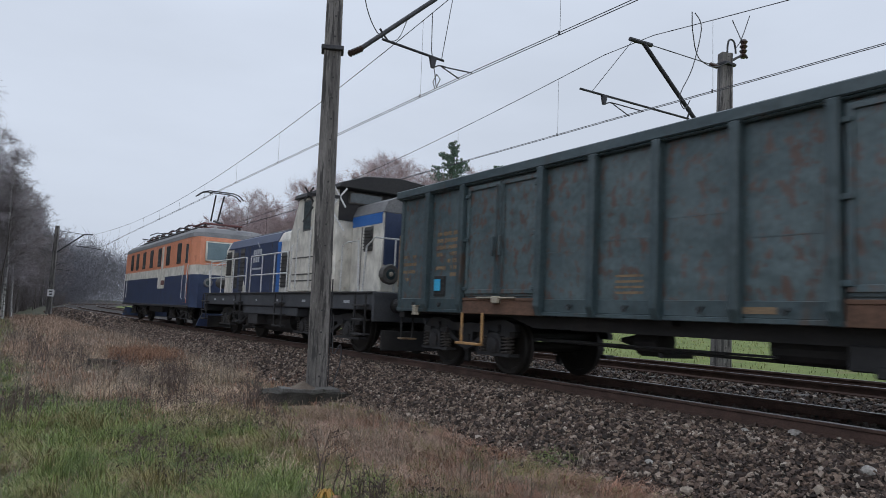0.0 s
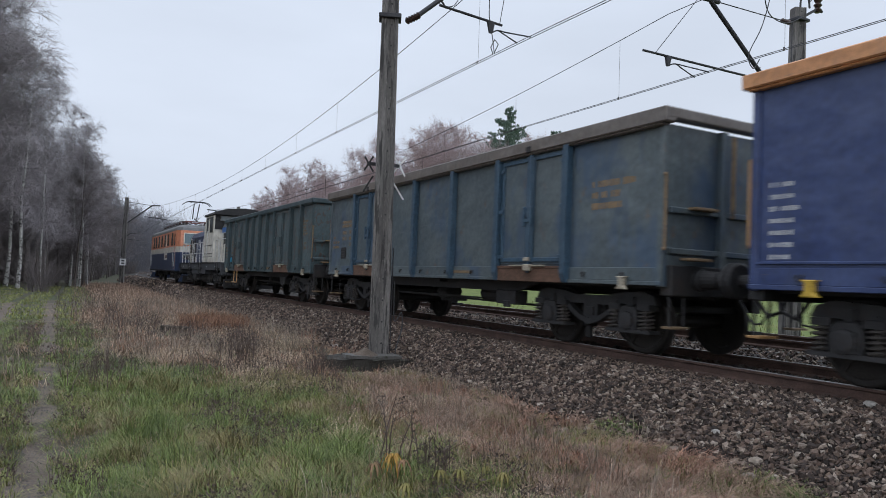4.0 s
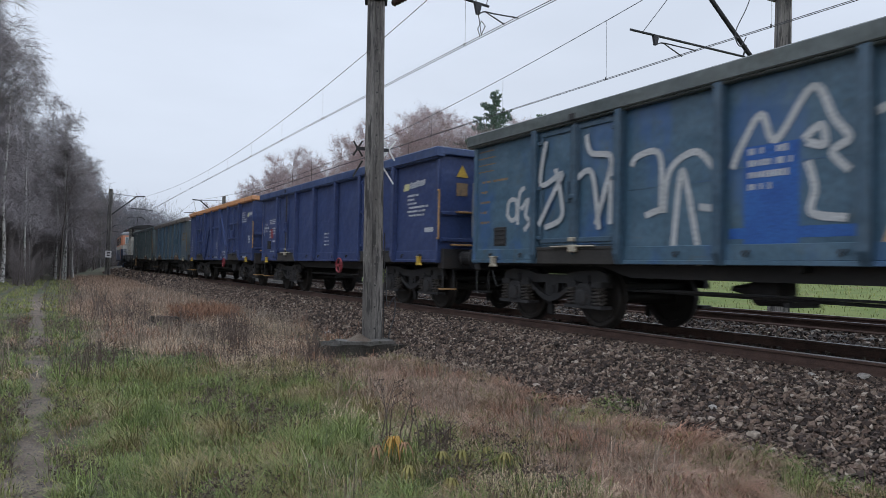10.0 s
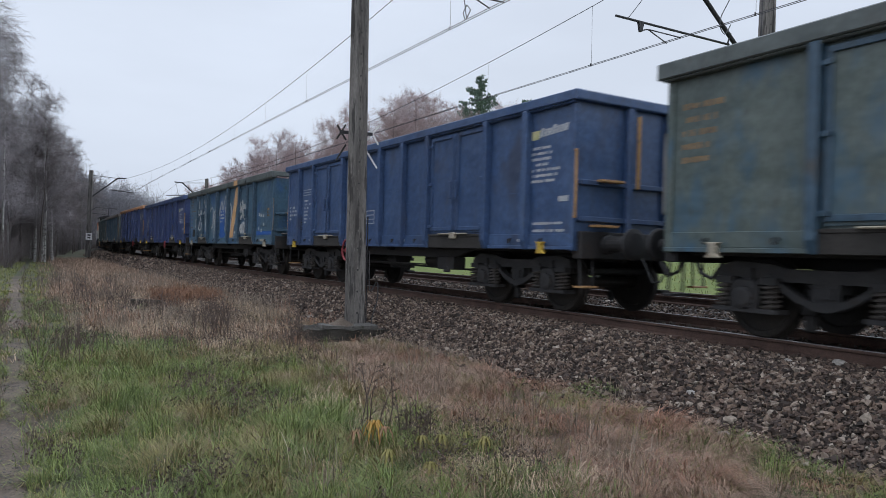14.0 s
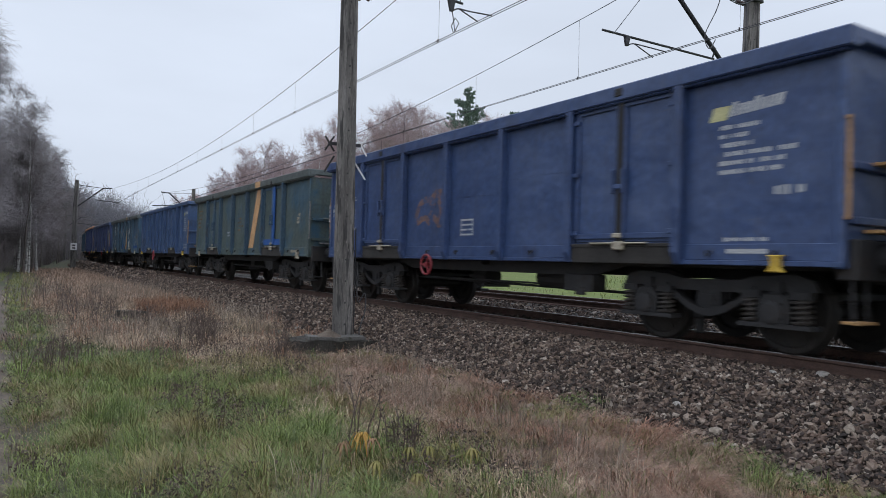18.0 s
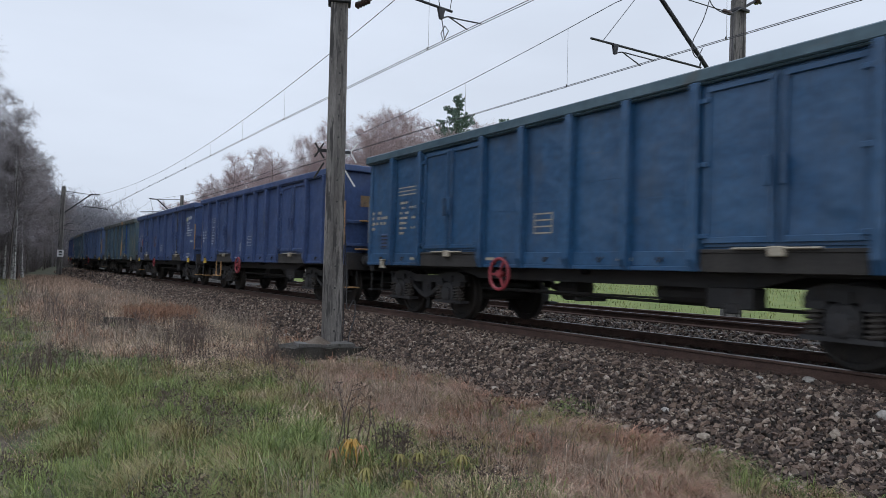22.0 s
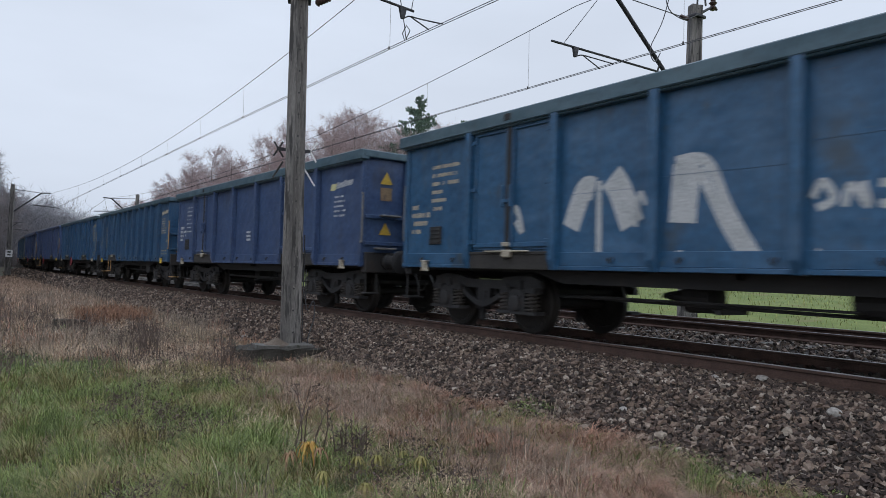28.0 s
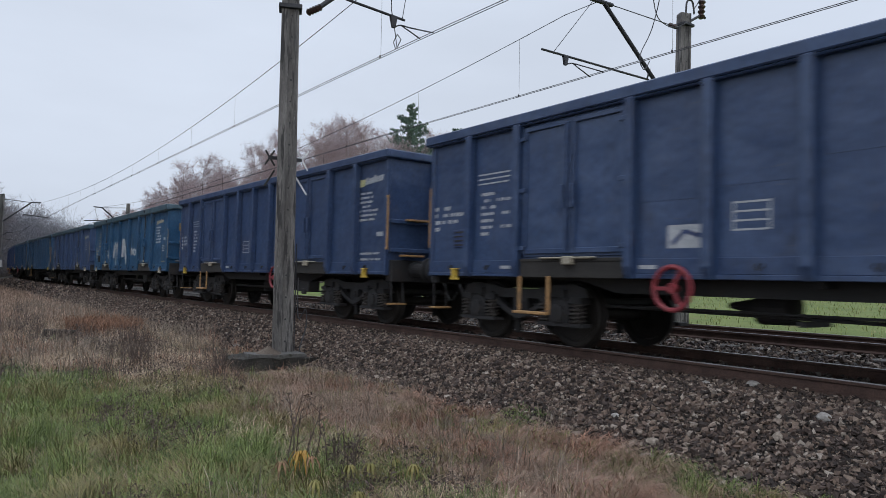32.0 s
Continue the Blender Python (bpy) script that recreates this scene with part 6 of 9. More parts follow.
        # folded or raised pantograph base
    for y, up in ((-5.2, True), (5.0, False)):
        part("pantograph_base", boxes((-0.8, 0.8, -0.85, -0.75, 4.18, 4.25), (-0.8, 0.8, 0.75, 0.85, 4.18, 4.25), (-0.75, -0.65, -0.8, 0.8, 4.2, 4.26), (0.65, 0.75, -0.8, 0.8, 4.2, 4.26), bevel=0.01), COPPER, root, "dark red pantograph frame", at=(0, y, 0))
        for x in (-0.7, 0.7):
            for q in (-0.75, 0.75):
                part("roof_insulator", lathe([(3.9, 0.05), (3.94, 0.08), (3.98, 0.05), (4.02, 0.08), (4.06, 0.05), (4.1, 0.08), (4.18, 0.04)], 2, 9), M["insulator"], root, at=(x, y + q, 0))
        if up:
            k, t = (0.0, y + 0.6, 4.5), (0.0, y - 0.05, 5.52)
            part("lower_arm", tube([(0, y - 0.6, 4.28), k], 0.05, 8), M["arm"], root)
            for x in (-0.35, 0.35):
                part("upper_arm", tube([(x * 0.4, k[1], k[2]), (x * 0.5, t[1], t[2])], 0.034, 7), M["arm"], root)
            hd = part("collector_head", tube([(-0.95, t[1] - 0.2, t[2] - 0.12), (-0.75, t[1] - 0.2, t[2] + 0.06), (-0.5, t[1] - 0.2, t[2] + 0.13), (0.5, t[1] - 0.2, t[2] + 0.13), (0.75, t[1] - 0.2, t[2] + 0.06), (0.95, t[1] - 0.2, t[2] - 0.12)], 0.026, 7), M["arm"], root, "bow-shaped collector head")
            part("collector_strip", tube([(-0.95, t[1] + 0.2, t[2] - 0.12), (-0.75, t[1] + 0.2, t[2] + 0.06), (-0.5, t[1] + 0.2, t[2] + 0.13), (0.5, t[1] + 0.2, t[2] + 0.13), (0.75, t[1] + 0.2, t[2] + 0.06), (0.95, t[1] + 0.2, t[2] - 0.12)], 0.026, 7), M["arm"], hd)
            part("head_frame", boxes((-0.4, -0.36, -0.2, 0.2, 0.0, 0.04), (0.36, 0.4, -0.2, 0.2, 0.0, 0.04)), M["arm"], hd, at=(0, t[1], t[2] + 0.04))
        else:
            part("folded_arm", tube([(0, y - 0.7, 4.3), (0, y + 0.8, 4.42), (0, y - 0.8, 4.5)], 0.04, 7), M["arm"], root)
            part("collector_head", tube([(-0.95, y - 0.8, 4.42), (-0.6, y - 0.8, 4.58), (0.6, y - 0.8, 4.58), (0.95, y - 0.8, 4.42)], 0.026, 7), M["arm"], root)
    for y, h in ((-2.6, 4.25), (-1.2, 4.15), (0.4, 4.25), (2.0, 4.15), (3.0, 4.25)):
        part("roof_box", boxes((-0.5, 0.5, -0.35, 0.35, 3.88, h - 0.15), bevel=0.03), ROOF_GREY, root, at=(0, y, 0))
        part("roof_insulator", lathe([(h - 0.15, 0.06), (h - 0.1, 0.1), (h - 0.05, 0.06), (h, 0.1), (h + 0.06, 0.04)], 2, 9), M["insulator"], root, at=(-0.3, y, 0))
    part("roof_cable", tube([(-0.3, -5, 4.3), (-0.3, -2.6, 4.34), (-0.3, 0.4, 4.3), (-0.3, 3.0, 4.33), (-0.2, 4.4, 4.3)], 0.02, 6), M["arm"], root)
    part("roof_rail", tube([(-1.0, -6.6, 4.0), (-1.0, 6.6, 4.0)], 0.02, 6), M["arm"], root)
    for y in (-3.6, -2.0, -0.4, 1.2, 2.8, 4.0):
        part("roof_conduit", tube([(-0.95, y, 3.85), (-0.95, y, 4.22), (-0.8, y + 0.1, 4.34), (-0.1, y + 0.7, 4.4), (0.5, y + 0.7, 4.2)], 0.03, 6), M["arm"], root)
        part("roof_insulator", lathe([(3.85, 0.06), (3.93, 0.1), (4.0, 0.06), (4.07, 0.1), (4.14, 0.06), (4.21, 0.1), (4.28, 0.04)], 2, 9), M["insulator"], root, at=(-0.75, y + 0.5, 0))
    part("roof_duct", boxes((-1.15, -0.5, -4.2, 4.6, 3.8, 4.02), bevel=0.05), M["steel_dark"], root, "dark roof duct")
    part("busbar", tube([(-0.75, -4.0, 4.3), (-0.75, 4.6, 4.3)], 0.022, 6), COPPER, root)
    part("underframe_box", boxes((-1.2, 1.2, -1.5, 1.5, 0.5, 0.92), bevel=0.03), M["steel_dark"], root)
    for y in (-4.6, 4.6):
        bogie(root, y, 0.6, 2.9, wheels)
    end_gear(root, L)
    for s in (Matrix.Identity(4), TURN):
        for y in (-6.75, 6.75):
            for z in (0.35, 0.62):
                part("cab_step", boxes((-0.16, 0.0, -0.25, 0.25, -0.02, 0.02), bevel=0.006), M["bogie"], root, at=s @ Matrix.Translation((-1.4, y, z)))
    return root


def diesel_loco(wheels):
    root = thing("diesel_locomotive", "grey-white and navy diesel shunter with white handrails", "locomotive")
    F = 6.35
    FRAME = surface("loco_frame_grey", (0.035, 0.038, 0.045), (0.055, 0.058, 0.065), 2.0, 0.6, 0.1)
    part("frame", boxes((-1.42, 1.42, -F, F, 0.95, 1.3), (-1.38, 1.38, -2.2, 2.2, 0.72, 0.95), bevel=0.02), FRAME, root, "dark blue-grey frame")
    part("deck", boxes((-1.46, 1.46, -F, F, 1.3, 1.34), bevel=0.006), M["steel_dark"], root)
    def hood(y0, y1, z1=3.22, w=1.02):
        return prism([(-w, 1.34), (w, 1.34), (w, z1 - 0.38), (w - 0.12, z1 - 0.12), (w - 0.4, z1), (-w + 0.4, z1), (-w + 0.12, z1 - 0.12), (-w, z1 - 0.38)], y0, y1, 1, 0.03)
    part("long_hood", hood(-1.9, 5.5), LOCO_WHITE, root, "grey-white engine hood")
    part("navy_field", boxes((-0.006, 0, 0.4, 4.6, 1.36, 2.82)), NAVY, root, "navy painted field", at=(-1.022, 0, 0))
    part("navy_shoulder", prism([(-1.031, 2.82), (-1.035, 2.86), (-0.91, 3.12), (-0.62, 3.228), (-0.6, 3.215), (-0.9, 3.1)], 0.4, 5.2, 1), NAVY, root)
    part("blue_edge", boxes((-0.006, 0, 0.15, 0.42, 1.36, 2.82)), LOCO_BLUE, root, at=(-1.0225, 0, 0))
    for z, row in ((2.62, (0.16, 0.13, 0.13, 0.16)), (2.38, (0.15, 0.13, 0.16))):
        y = 2.55
        for wd in row:
            bar(root, y, z, wd, 0.16, MARK_WHITE, "logo_bar", -1.03)
            y -= wd + 0.06
    bar(root, 2.6, 2.1, 0.95, 0.06, MARK_WHITE, "logo_bar", -1.03)
    part("logo_arc", ribbon(smooth_line([(1.95, 2.86), (2.1, 2.95), (2.18, 3.02)]), 0.05), MARK_WHITE, root, at=(-1.04, 0, -0.1))
    part("white_wedge", prism([(3.0, 1.36), (3.5, 1.36), (3.4, 1.75)], -0.01, 0.0, 0), LOCO_WHITE, root, at=(-1.03, 0, 0))
    for y, z, w_, h_ in ((5.05, 1.95, 0.5, 0.8), (-0.35, 1.5, 0.75, 1.0), (4.3, 1.5, 0.45, 1.2), (3.6, 1.4, 0.4, 1.4)):
        louvre(root, -1.03, y, z, w_, h_, 9)
    for y in (-0.9, 0.9, 2.9):
        part("hood_seam", boxes((-0.012, 0.0, -0.012, 0.012, 1.4, 2.85)), LOUVRE, root, at=(-1.022, y, 0))
    part("roof_rib", boxes((-0.6, 0.6, -1.6, 5.2, 3.22, 3.27), bevel=0.015), ROOF_GREY, root)
    # cab
    cab = part("cab", prism([(-1.6, 1.34), (-1.6, 2.85), (-2.1, 3.74), (-4.45, 3.74), (-4.45, 1.34)], -1.45, 1.45, 0, 0.03), LOCO_WHITE, root, "grey-white cab")
    part("cab_roof", prism([(-1.55, 3.72), (-1.5, 3.84), (-0.9, 4.05), (0, 4.13), (0.9, 4.05), (1.5, 3.84), (1.55, 3.72)], -4.75, -1.95, 1, 0.02), M["steel_dark"], root, "dark arched cab roof")
    part("cab_gable", prism([(-1.42, 3.0), (1.42, 3.0), (1.42, 3.73), (-1.42, 3.73)], -4.48, -4.455, 1), M["steel_dark"], root)
    for y, w_ in ((-2.75, 0.42), (-3.75, 0.62)):
        wd = part("cab_window", boxes((-0.03, 0.0, -w_ / 2 - 0.05, w_ / 2 + 0.05, 2.85, 3.65), bevel=0.02), LOUVRE, root, at=(-1.45, y, 0))
        part("pane", boxes((-0.008, 0.0, -w_ / 2, w_ / 2, 2.9, 3.6)), GLASS, wd, at=(-0.03, 0, 0))
    for x in (-0.75, 0.75):
        ws = part("front_window", boxes((-0.55, 0.55, 0.0, 0.03, 0.1, 0.95), bevel=0.02), LOUVRE, root, at=Matrix.Translation((x, -1.6, 2.84)) @ Matrix.Rotation(radians(29), 4, "X"))
        part("pane", boxes((-0.48, 0.48, 0.03, 0.04, 0.16, 0.88)), GLASS, ws)
        rw = part("rear_window", boxes((-0.45, 0.45, -0.03, 0.0, 3.4, 3.7), bevel=0.02), LOUVRE, root, at=(x, -4.48, 0))
        part("pane", boxes((-0.4, 0.4, -0.01, 0.0, 3.44, 3.66)), GLASS, rw, at=(0, -0.03, 0))
    part("cab_door", boxes((-0.02, 0.0, -0.33, 0.33, 1.36, 3.5), bevel=0.01), LOCO_WHITE, root, at=(-1.452, -2.75, 0))
    for z in (1.62, 1.78, 2.2):
        part("cab_trim", boxes((-0.012, 0.0, -4.4, -1.95, -0.015, 0.015)), LOUVRE, root, at=(-1.472, 0, z))
    # short hood towards the wagons
    part("short_hood", hood(-5.95, -4.45, 3.45, 1.05), LOCO_WHITE, root, "grey-white rear hood")
    part("blue_band", boxes((-0.006, 0, -5.94, -4.5, 2.84, 3.08)), LOCO_BLUE, root, "bright blue band", at=(-1.052, 0, 0))
    part("hood_cap", prism([(-1.06, 3.08), (-0.94, 3.34), (-0.66, 3.465), (0.66, 3.465), (0.94, 3.34), (1.06, 3.08)], -5.98, -4.45, 1, 0.01), ROOF_GREY, root)
    part("navy_end", prism([(-1.0, 1.95), (0.0, 1.5), (1.0, 1.95), (1.0, 3.07), (-1.0, 3.07)], -6.0, -5.952, 1), NAVY, root, "navy end panel")
    louvre(root, -1.06, -5.35, 2.25, 0.4, 0.55, 7)
    part("hood_seam", boxes((-0.012, 0.0, -0.012, 0.012, 1.4, 2.82)), LOUVRE, root, at=(-1.052, -5.0, 0))
    for e, y in ((TURN, 6.0), (Matrix.Identity(4), 5.52)):
        for x in (-1.02, 1.02):
            lamp = part("headlamp", lathe([(-0.25, 0.1), (-0.05, 0.2), (0.08, 0.22), (0.12, 0.19)], 1, 18), LOUVRE, root, "round black-rimmed headlamp", at=e @ Matrix.Translation((x, y + 0.25, 1.72)))
            part("lens", lathe([(0.1, 0.17), (0.125, 0.1)], 1, 16), GLASS, lamp)
            part("bulb", lathe([(0.125, 0.05), (0.14, 0.03)], 1, 10), MARK_CREAM, lamp)
    # handrails along the walkway
    for y0, y1 in ((-1.4, 1.6), (2.0, 5.9)):
        rail_line(root, [(-1.4, y0, 1.34), (-1.4, y0, 2.36), (-1.4, y0 + 0.1, 2.42), (-1.4, y1, 2.42)])
        rail_line(root, [(-1.4, y0, 1.85), (-1.4, y1, 1.85)])
        for k in range(4):
            rail_line(root, [(-1.4, y0 + (y1 - y0) * k / 3, 1.34), (-1.4, y0 + (y1 - y0) * k / 3, 2.42)], 0.018)
    rail_line(root, [(-1.38, -4.7, 1.34), (-1.38, -4.7, 2.4), (-1.38, -5.0, 2.45), (-1.38, -5.5, 2.45), (-1.38, -5.6, 1.34)])
    rail_line(root, [(-1.38, -5.8, 1.34), (-1.38, -5.9, 2.3), (-1.35, -6.2, 2.48), (-0.4, -6.3, 2.48), (0.8, -6.3, 2.48)])
    rail_line(root, [(-0.9, -6.3, 1.34), (-0.9, -6.3, 2.48)])
    rail_line(root, [(-1.38, 5.9, 1.34), (-1.38, 6.2, 2.1), (-1.0, 6.25, 2.42), (1.0, 6.25, 2.42), (1.38, 6.2, 1.34)])
    for y in (-2.0, -2.35, -3.2):
        rail_line(root, [(-1.5, y, 1.4), (-1.54, y, 1.45), (-1.54, y, 2.9 if y < -2.1 else 2.5), (-1.5, y, 2.95 if y < -2.1 else 2.55)], 0.018)
    for y in (-6.0, -1.2, 2.3, 6.0):
        for z in (0.45, 0.75, 1.05):
            part("footstep", boxes((-0.2, 0.0, -0.24, 0.24, -0.02, 0.02), bevel=0.006), M["bogie"], root, at=(-1.38, y, z))
        for q in (-0.25, 0.25):
            part("step_stringer", boxes((-0.03, 0.0, -0.02, 0.02, 0.42, 1.3)), M["steel_dark"], root, at=(-1.5, y + q, 0))
    for y, w_ in ((5.2, 0.4), (4.2, 0.3), (3.0, 0.25), (0.9, 0.2), (-0.8, 0.22), (-2.6, 0.35), (-5.0, 0.5)):
        bar(root, y, 1.12, w_ * 0.6, 0.06, MARK_WHITE, "lettering_bar", -1.4205)
    part("fuel_tank", lathe([(-1.2, 0.2), (-1.15, 0.36), (1.15, 0.36), (1.2, 0.2)], 1, 16), M["steel_dark"], root, at=(-0.7, 0.2, 0.6))
    part("battery_box", boxes((-1.35, -0.9, 0.9, 1.7, 0.42, 0.85), bevel=0.02), M["bogie"], root)
    for e in (Matrix.Identity(4), TURN):
        part("snow_plough", boxes((-1.25, 1.25, F + 0.12, F + 0.16, 0.14, 0.55), bevel=0.01), M["steel_dark"], root, at=e)
        part("buffer_beam", boxes((-1.42, 1.42, F - 0.02, F + 0.06, 0.72, 1.34), bevel=0.02), FRAME, root, at=e)
    for y in (-3.4, 3.4):
        bogie(root, y, 0.55, 2.6, wheels)
    end_gear(root, F + 0.06)
    return root


for maker, s0 in ((diesel_loco, 19.7), (electric_loco, 35.6)):
    wheels = []
    WAGONS.append((maker(wheels), s0))
    WHEELS.extend(wheels)

# ---- vegetation, stones and ground cover ----
BIRCH_BARK = surface("birch_bark", (0.5, 0.49, 0.47), (0.7, 0.69, 0.66), 3.0, 0.9, 0.3, 0, 20, (0.07, 0.062, 0.055), (0.52, 0.58), 4.0, (1, 1, 2.2), 1.0)
DARK_BARK = surface("dark_bark", (0.085, 0.07, 0.06), (0.14, 0.118, 0.105), 3.0, 0.95, 0.5, 0, 20, None, (0.5, 0.6), 2.0, (1, 1, 0.4), 1.0)
TWIG = surface("twig_grey_brown", (0.28, 0.252, 0.263), (0.381, 0.347, 0.358), 0.4, 0.95, 0, 0, 8, None, (0.5, 0.6), 2.0, (1, 1, 1), 1.0)
TWIG_DARK = surface("twig_dark_brown", (0.15, 0.13, 0.128), (0.21, 0.185, 0.18), 0.4, 0.95, 0, 0, 8, None, (0.5, 0.6), 2.0, (1, 1, 1), 1.0)
TWIG_RED = surface("twig_pink_brown", (0.33, 0.252, 0.255), (0.42, 0.33, 0.335), 0.4, 0.95, 0, 0, 8, None, (0.5, 0.6), 2.0, (1, 1, 1), 1.0)
NEEDLE = surface("pine_needles", (0.10, 0.16, 0.125), (0.155, 0.22, 0.17), 0.8, 0.9, 0, 0, 10, None, (0.5, 0.6), 2.0, (1, 1, 1), 1.0)
LEAF_BROWN = surface("withered_leaf", (0.31, 0.195, 0.17), (0.4, 0.265, 0.23), 0.8, 0.95, 0, 0, 10)
GRASS = island_tones(surface("grass_green", (0.15, 0.18, 0.05), (0.26, 0.265, 0.088), 2.2, 0.8, 0, 0, 8, (0.3, 0.25, 0.14), (0.58, 0.66), 2.4), 0.45)
STRAW = island_tones(surface("straw_dry", (0.28, 0.19, 0.14), (0.52, 0.375, 0.28), 2.6, 0.9, 0, 0, 9, (0.2, 0.125, 0.085), (0.5, 0.58), 2.6), 0.45)
WEED = island_tones(surface("weed_tan", (0.21, 0.165, 0.13), (0.3, 0.245, 0.19), 0.7, 0.95, 0, 0, 6), 0.5)
WEED_DARK = island_tones(surface("weed_dark_brown", (0.085, 0.062, 0.052), (0.135, 0.10, 0.082), 0.7, 0.95, 0, 0, 6), 0.4)


def many_stones(name, tones):
    """Crushed stone of several kinds, one tone a piece, with a fine grain."""
    m = surface(name, (0.8, 0.8, 0.8), (1.1, 1.08, 1.05), 9.0, 0.95, 0.35, 0, 60)
    n, l = m.node_tree.nodes, m.node_tree.links
    out = n["Principled BSDF"]
    grain = out.inputs["Base Color"].links[0].from_socket
    geo = n.new("ShaderNodeNewGeometry")
    pick = n.new("ShaderNodeValToRGB")
    pick.color_ramp.interpolation = "LINEAR"
    for k, (at, c) in enumerate(tones):
        e = pick.color_ramp.elements[k] if k < 2 else pick.color_ramp.elements.new(at)
        e.position, e.color = at, (*c, 1)
    l.new(geo.outputs["Random Per Island"], pick.inputs[0])
    v = n.new("ShaderNodeVectorMath")
    v.operation = "MULTIPLY"
    l.new(grain, v.inputs[0])
    l.new(pick.outputs[0], v.inputs[1])
    l.new(v.outputs[0], out.inputs["Base Color"])
    return m


STONE = many_stones("ballast_stone", ((0.0, (0.0258, 0.0196, 0.0166)), (1.0, (0.364, 0.316, 0.268)), (0.2, (0.047, 0.0328, 0.0272)), (0.42, (0.0809, 0.0599, 0.0513)), (0.6, (0.125, 0.0861, 0.068)), (0.78, (0.181, 0.132, 0.102)), (0.93, (0.268, 0.213, 0.173))))
DARK_STONE = many_stones("dark_ballast_stone", ((0.0, (0.035, 0.03, 0.027)), (1.0, (0.19, 0.17, 0.15)), (0.5, (0.07, 0.06, 0.053)), (0.8, (0.105, 0.09, 0.078))))
YELLOW_LEAF = surface("yellow_leaf", (0.396, 0.22, 0.045), (0.528, 0.308, 0.06), 6.0, 0.7)
LIME_LEAF = surface("lime_leaf", (0.192, 0.173, 0.0467), (0.288, 0.238, 0.085), 6.0, 0.7)
WITHERED_LEAF = surface("brown_leaf", (0.24, 0.13, 0.075), (0.33, 0.2, 0.12), 6.0, 0.8)
rng = np.random.default_rng(7)


class Heap:
    """Gathers many small pieces into one mesh."""

    def __init__(self):
        self.v, self.f, self.n = [], [], 0

    def add(self, verts, faces):
        self.v.append(np.asarray(verts, float))
        self.f.extend(tuple(i + self.n for i in q) for q in faces)
        self.n += len(verts)

    def limb(self, pts, radii, sides=4):
        pts = np.asarray(pts, float)
        d = pts[-1] - pts[0]
        d /= np.linalg.norm(d) + 1e-9
        a = np.cross(d, (0.31, 0.77, 0.55))
        a /= np.linalg.norm(a) + 1e-9
        b = np.cross(d, a)
        ang = np.arange(sides) * 2 * math.pi / sides
        ring = np.cos(ang)[:, None] * a + np.sin(ang)[:, None] * b
        verts = (pts[:, None] + np.asarray(radii)[:, None, None] * ring).reshape(-1, 3)
        faces = [(i * sides + k, i * sides + (k + 1) % sides, (i + 1) * sides + (k + 1) % sides, (i + 1) * sides + k) for i in range(len(pts) - 1) for k in range(sides)]
        self.add(verts, faces)

    def mesh(self, name, smooth=False):
        me = bpy.data.meshes.new(name)
        me.from_pydata(np.concatenate(self.v), [], self.f)
        me.materials.append(None)
        if smooth:
            me.shade_smooth()
        return me


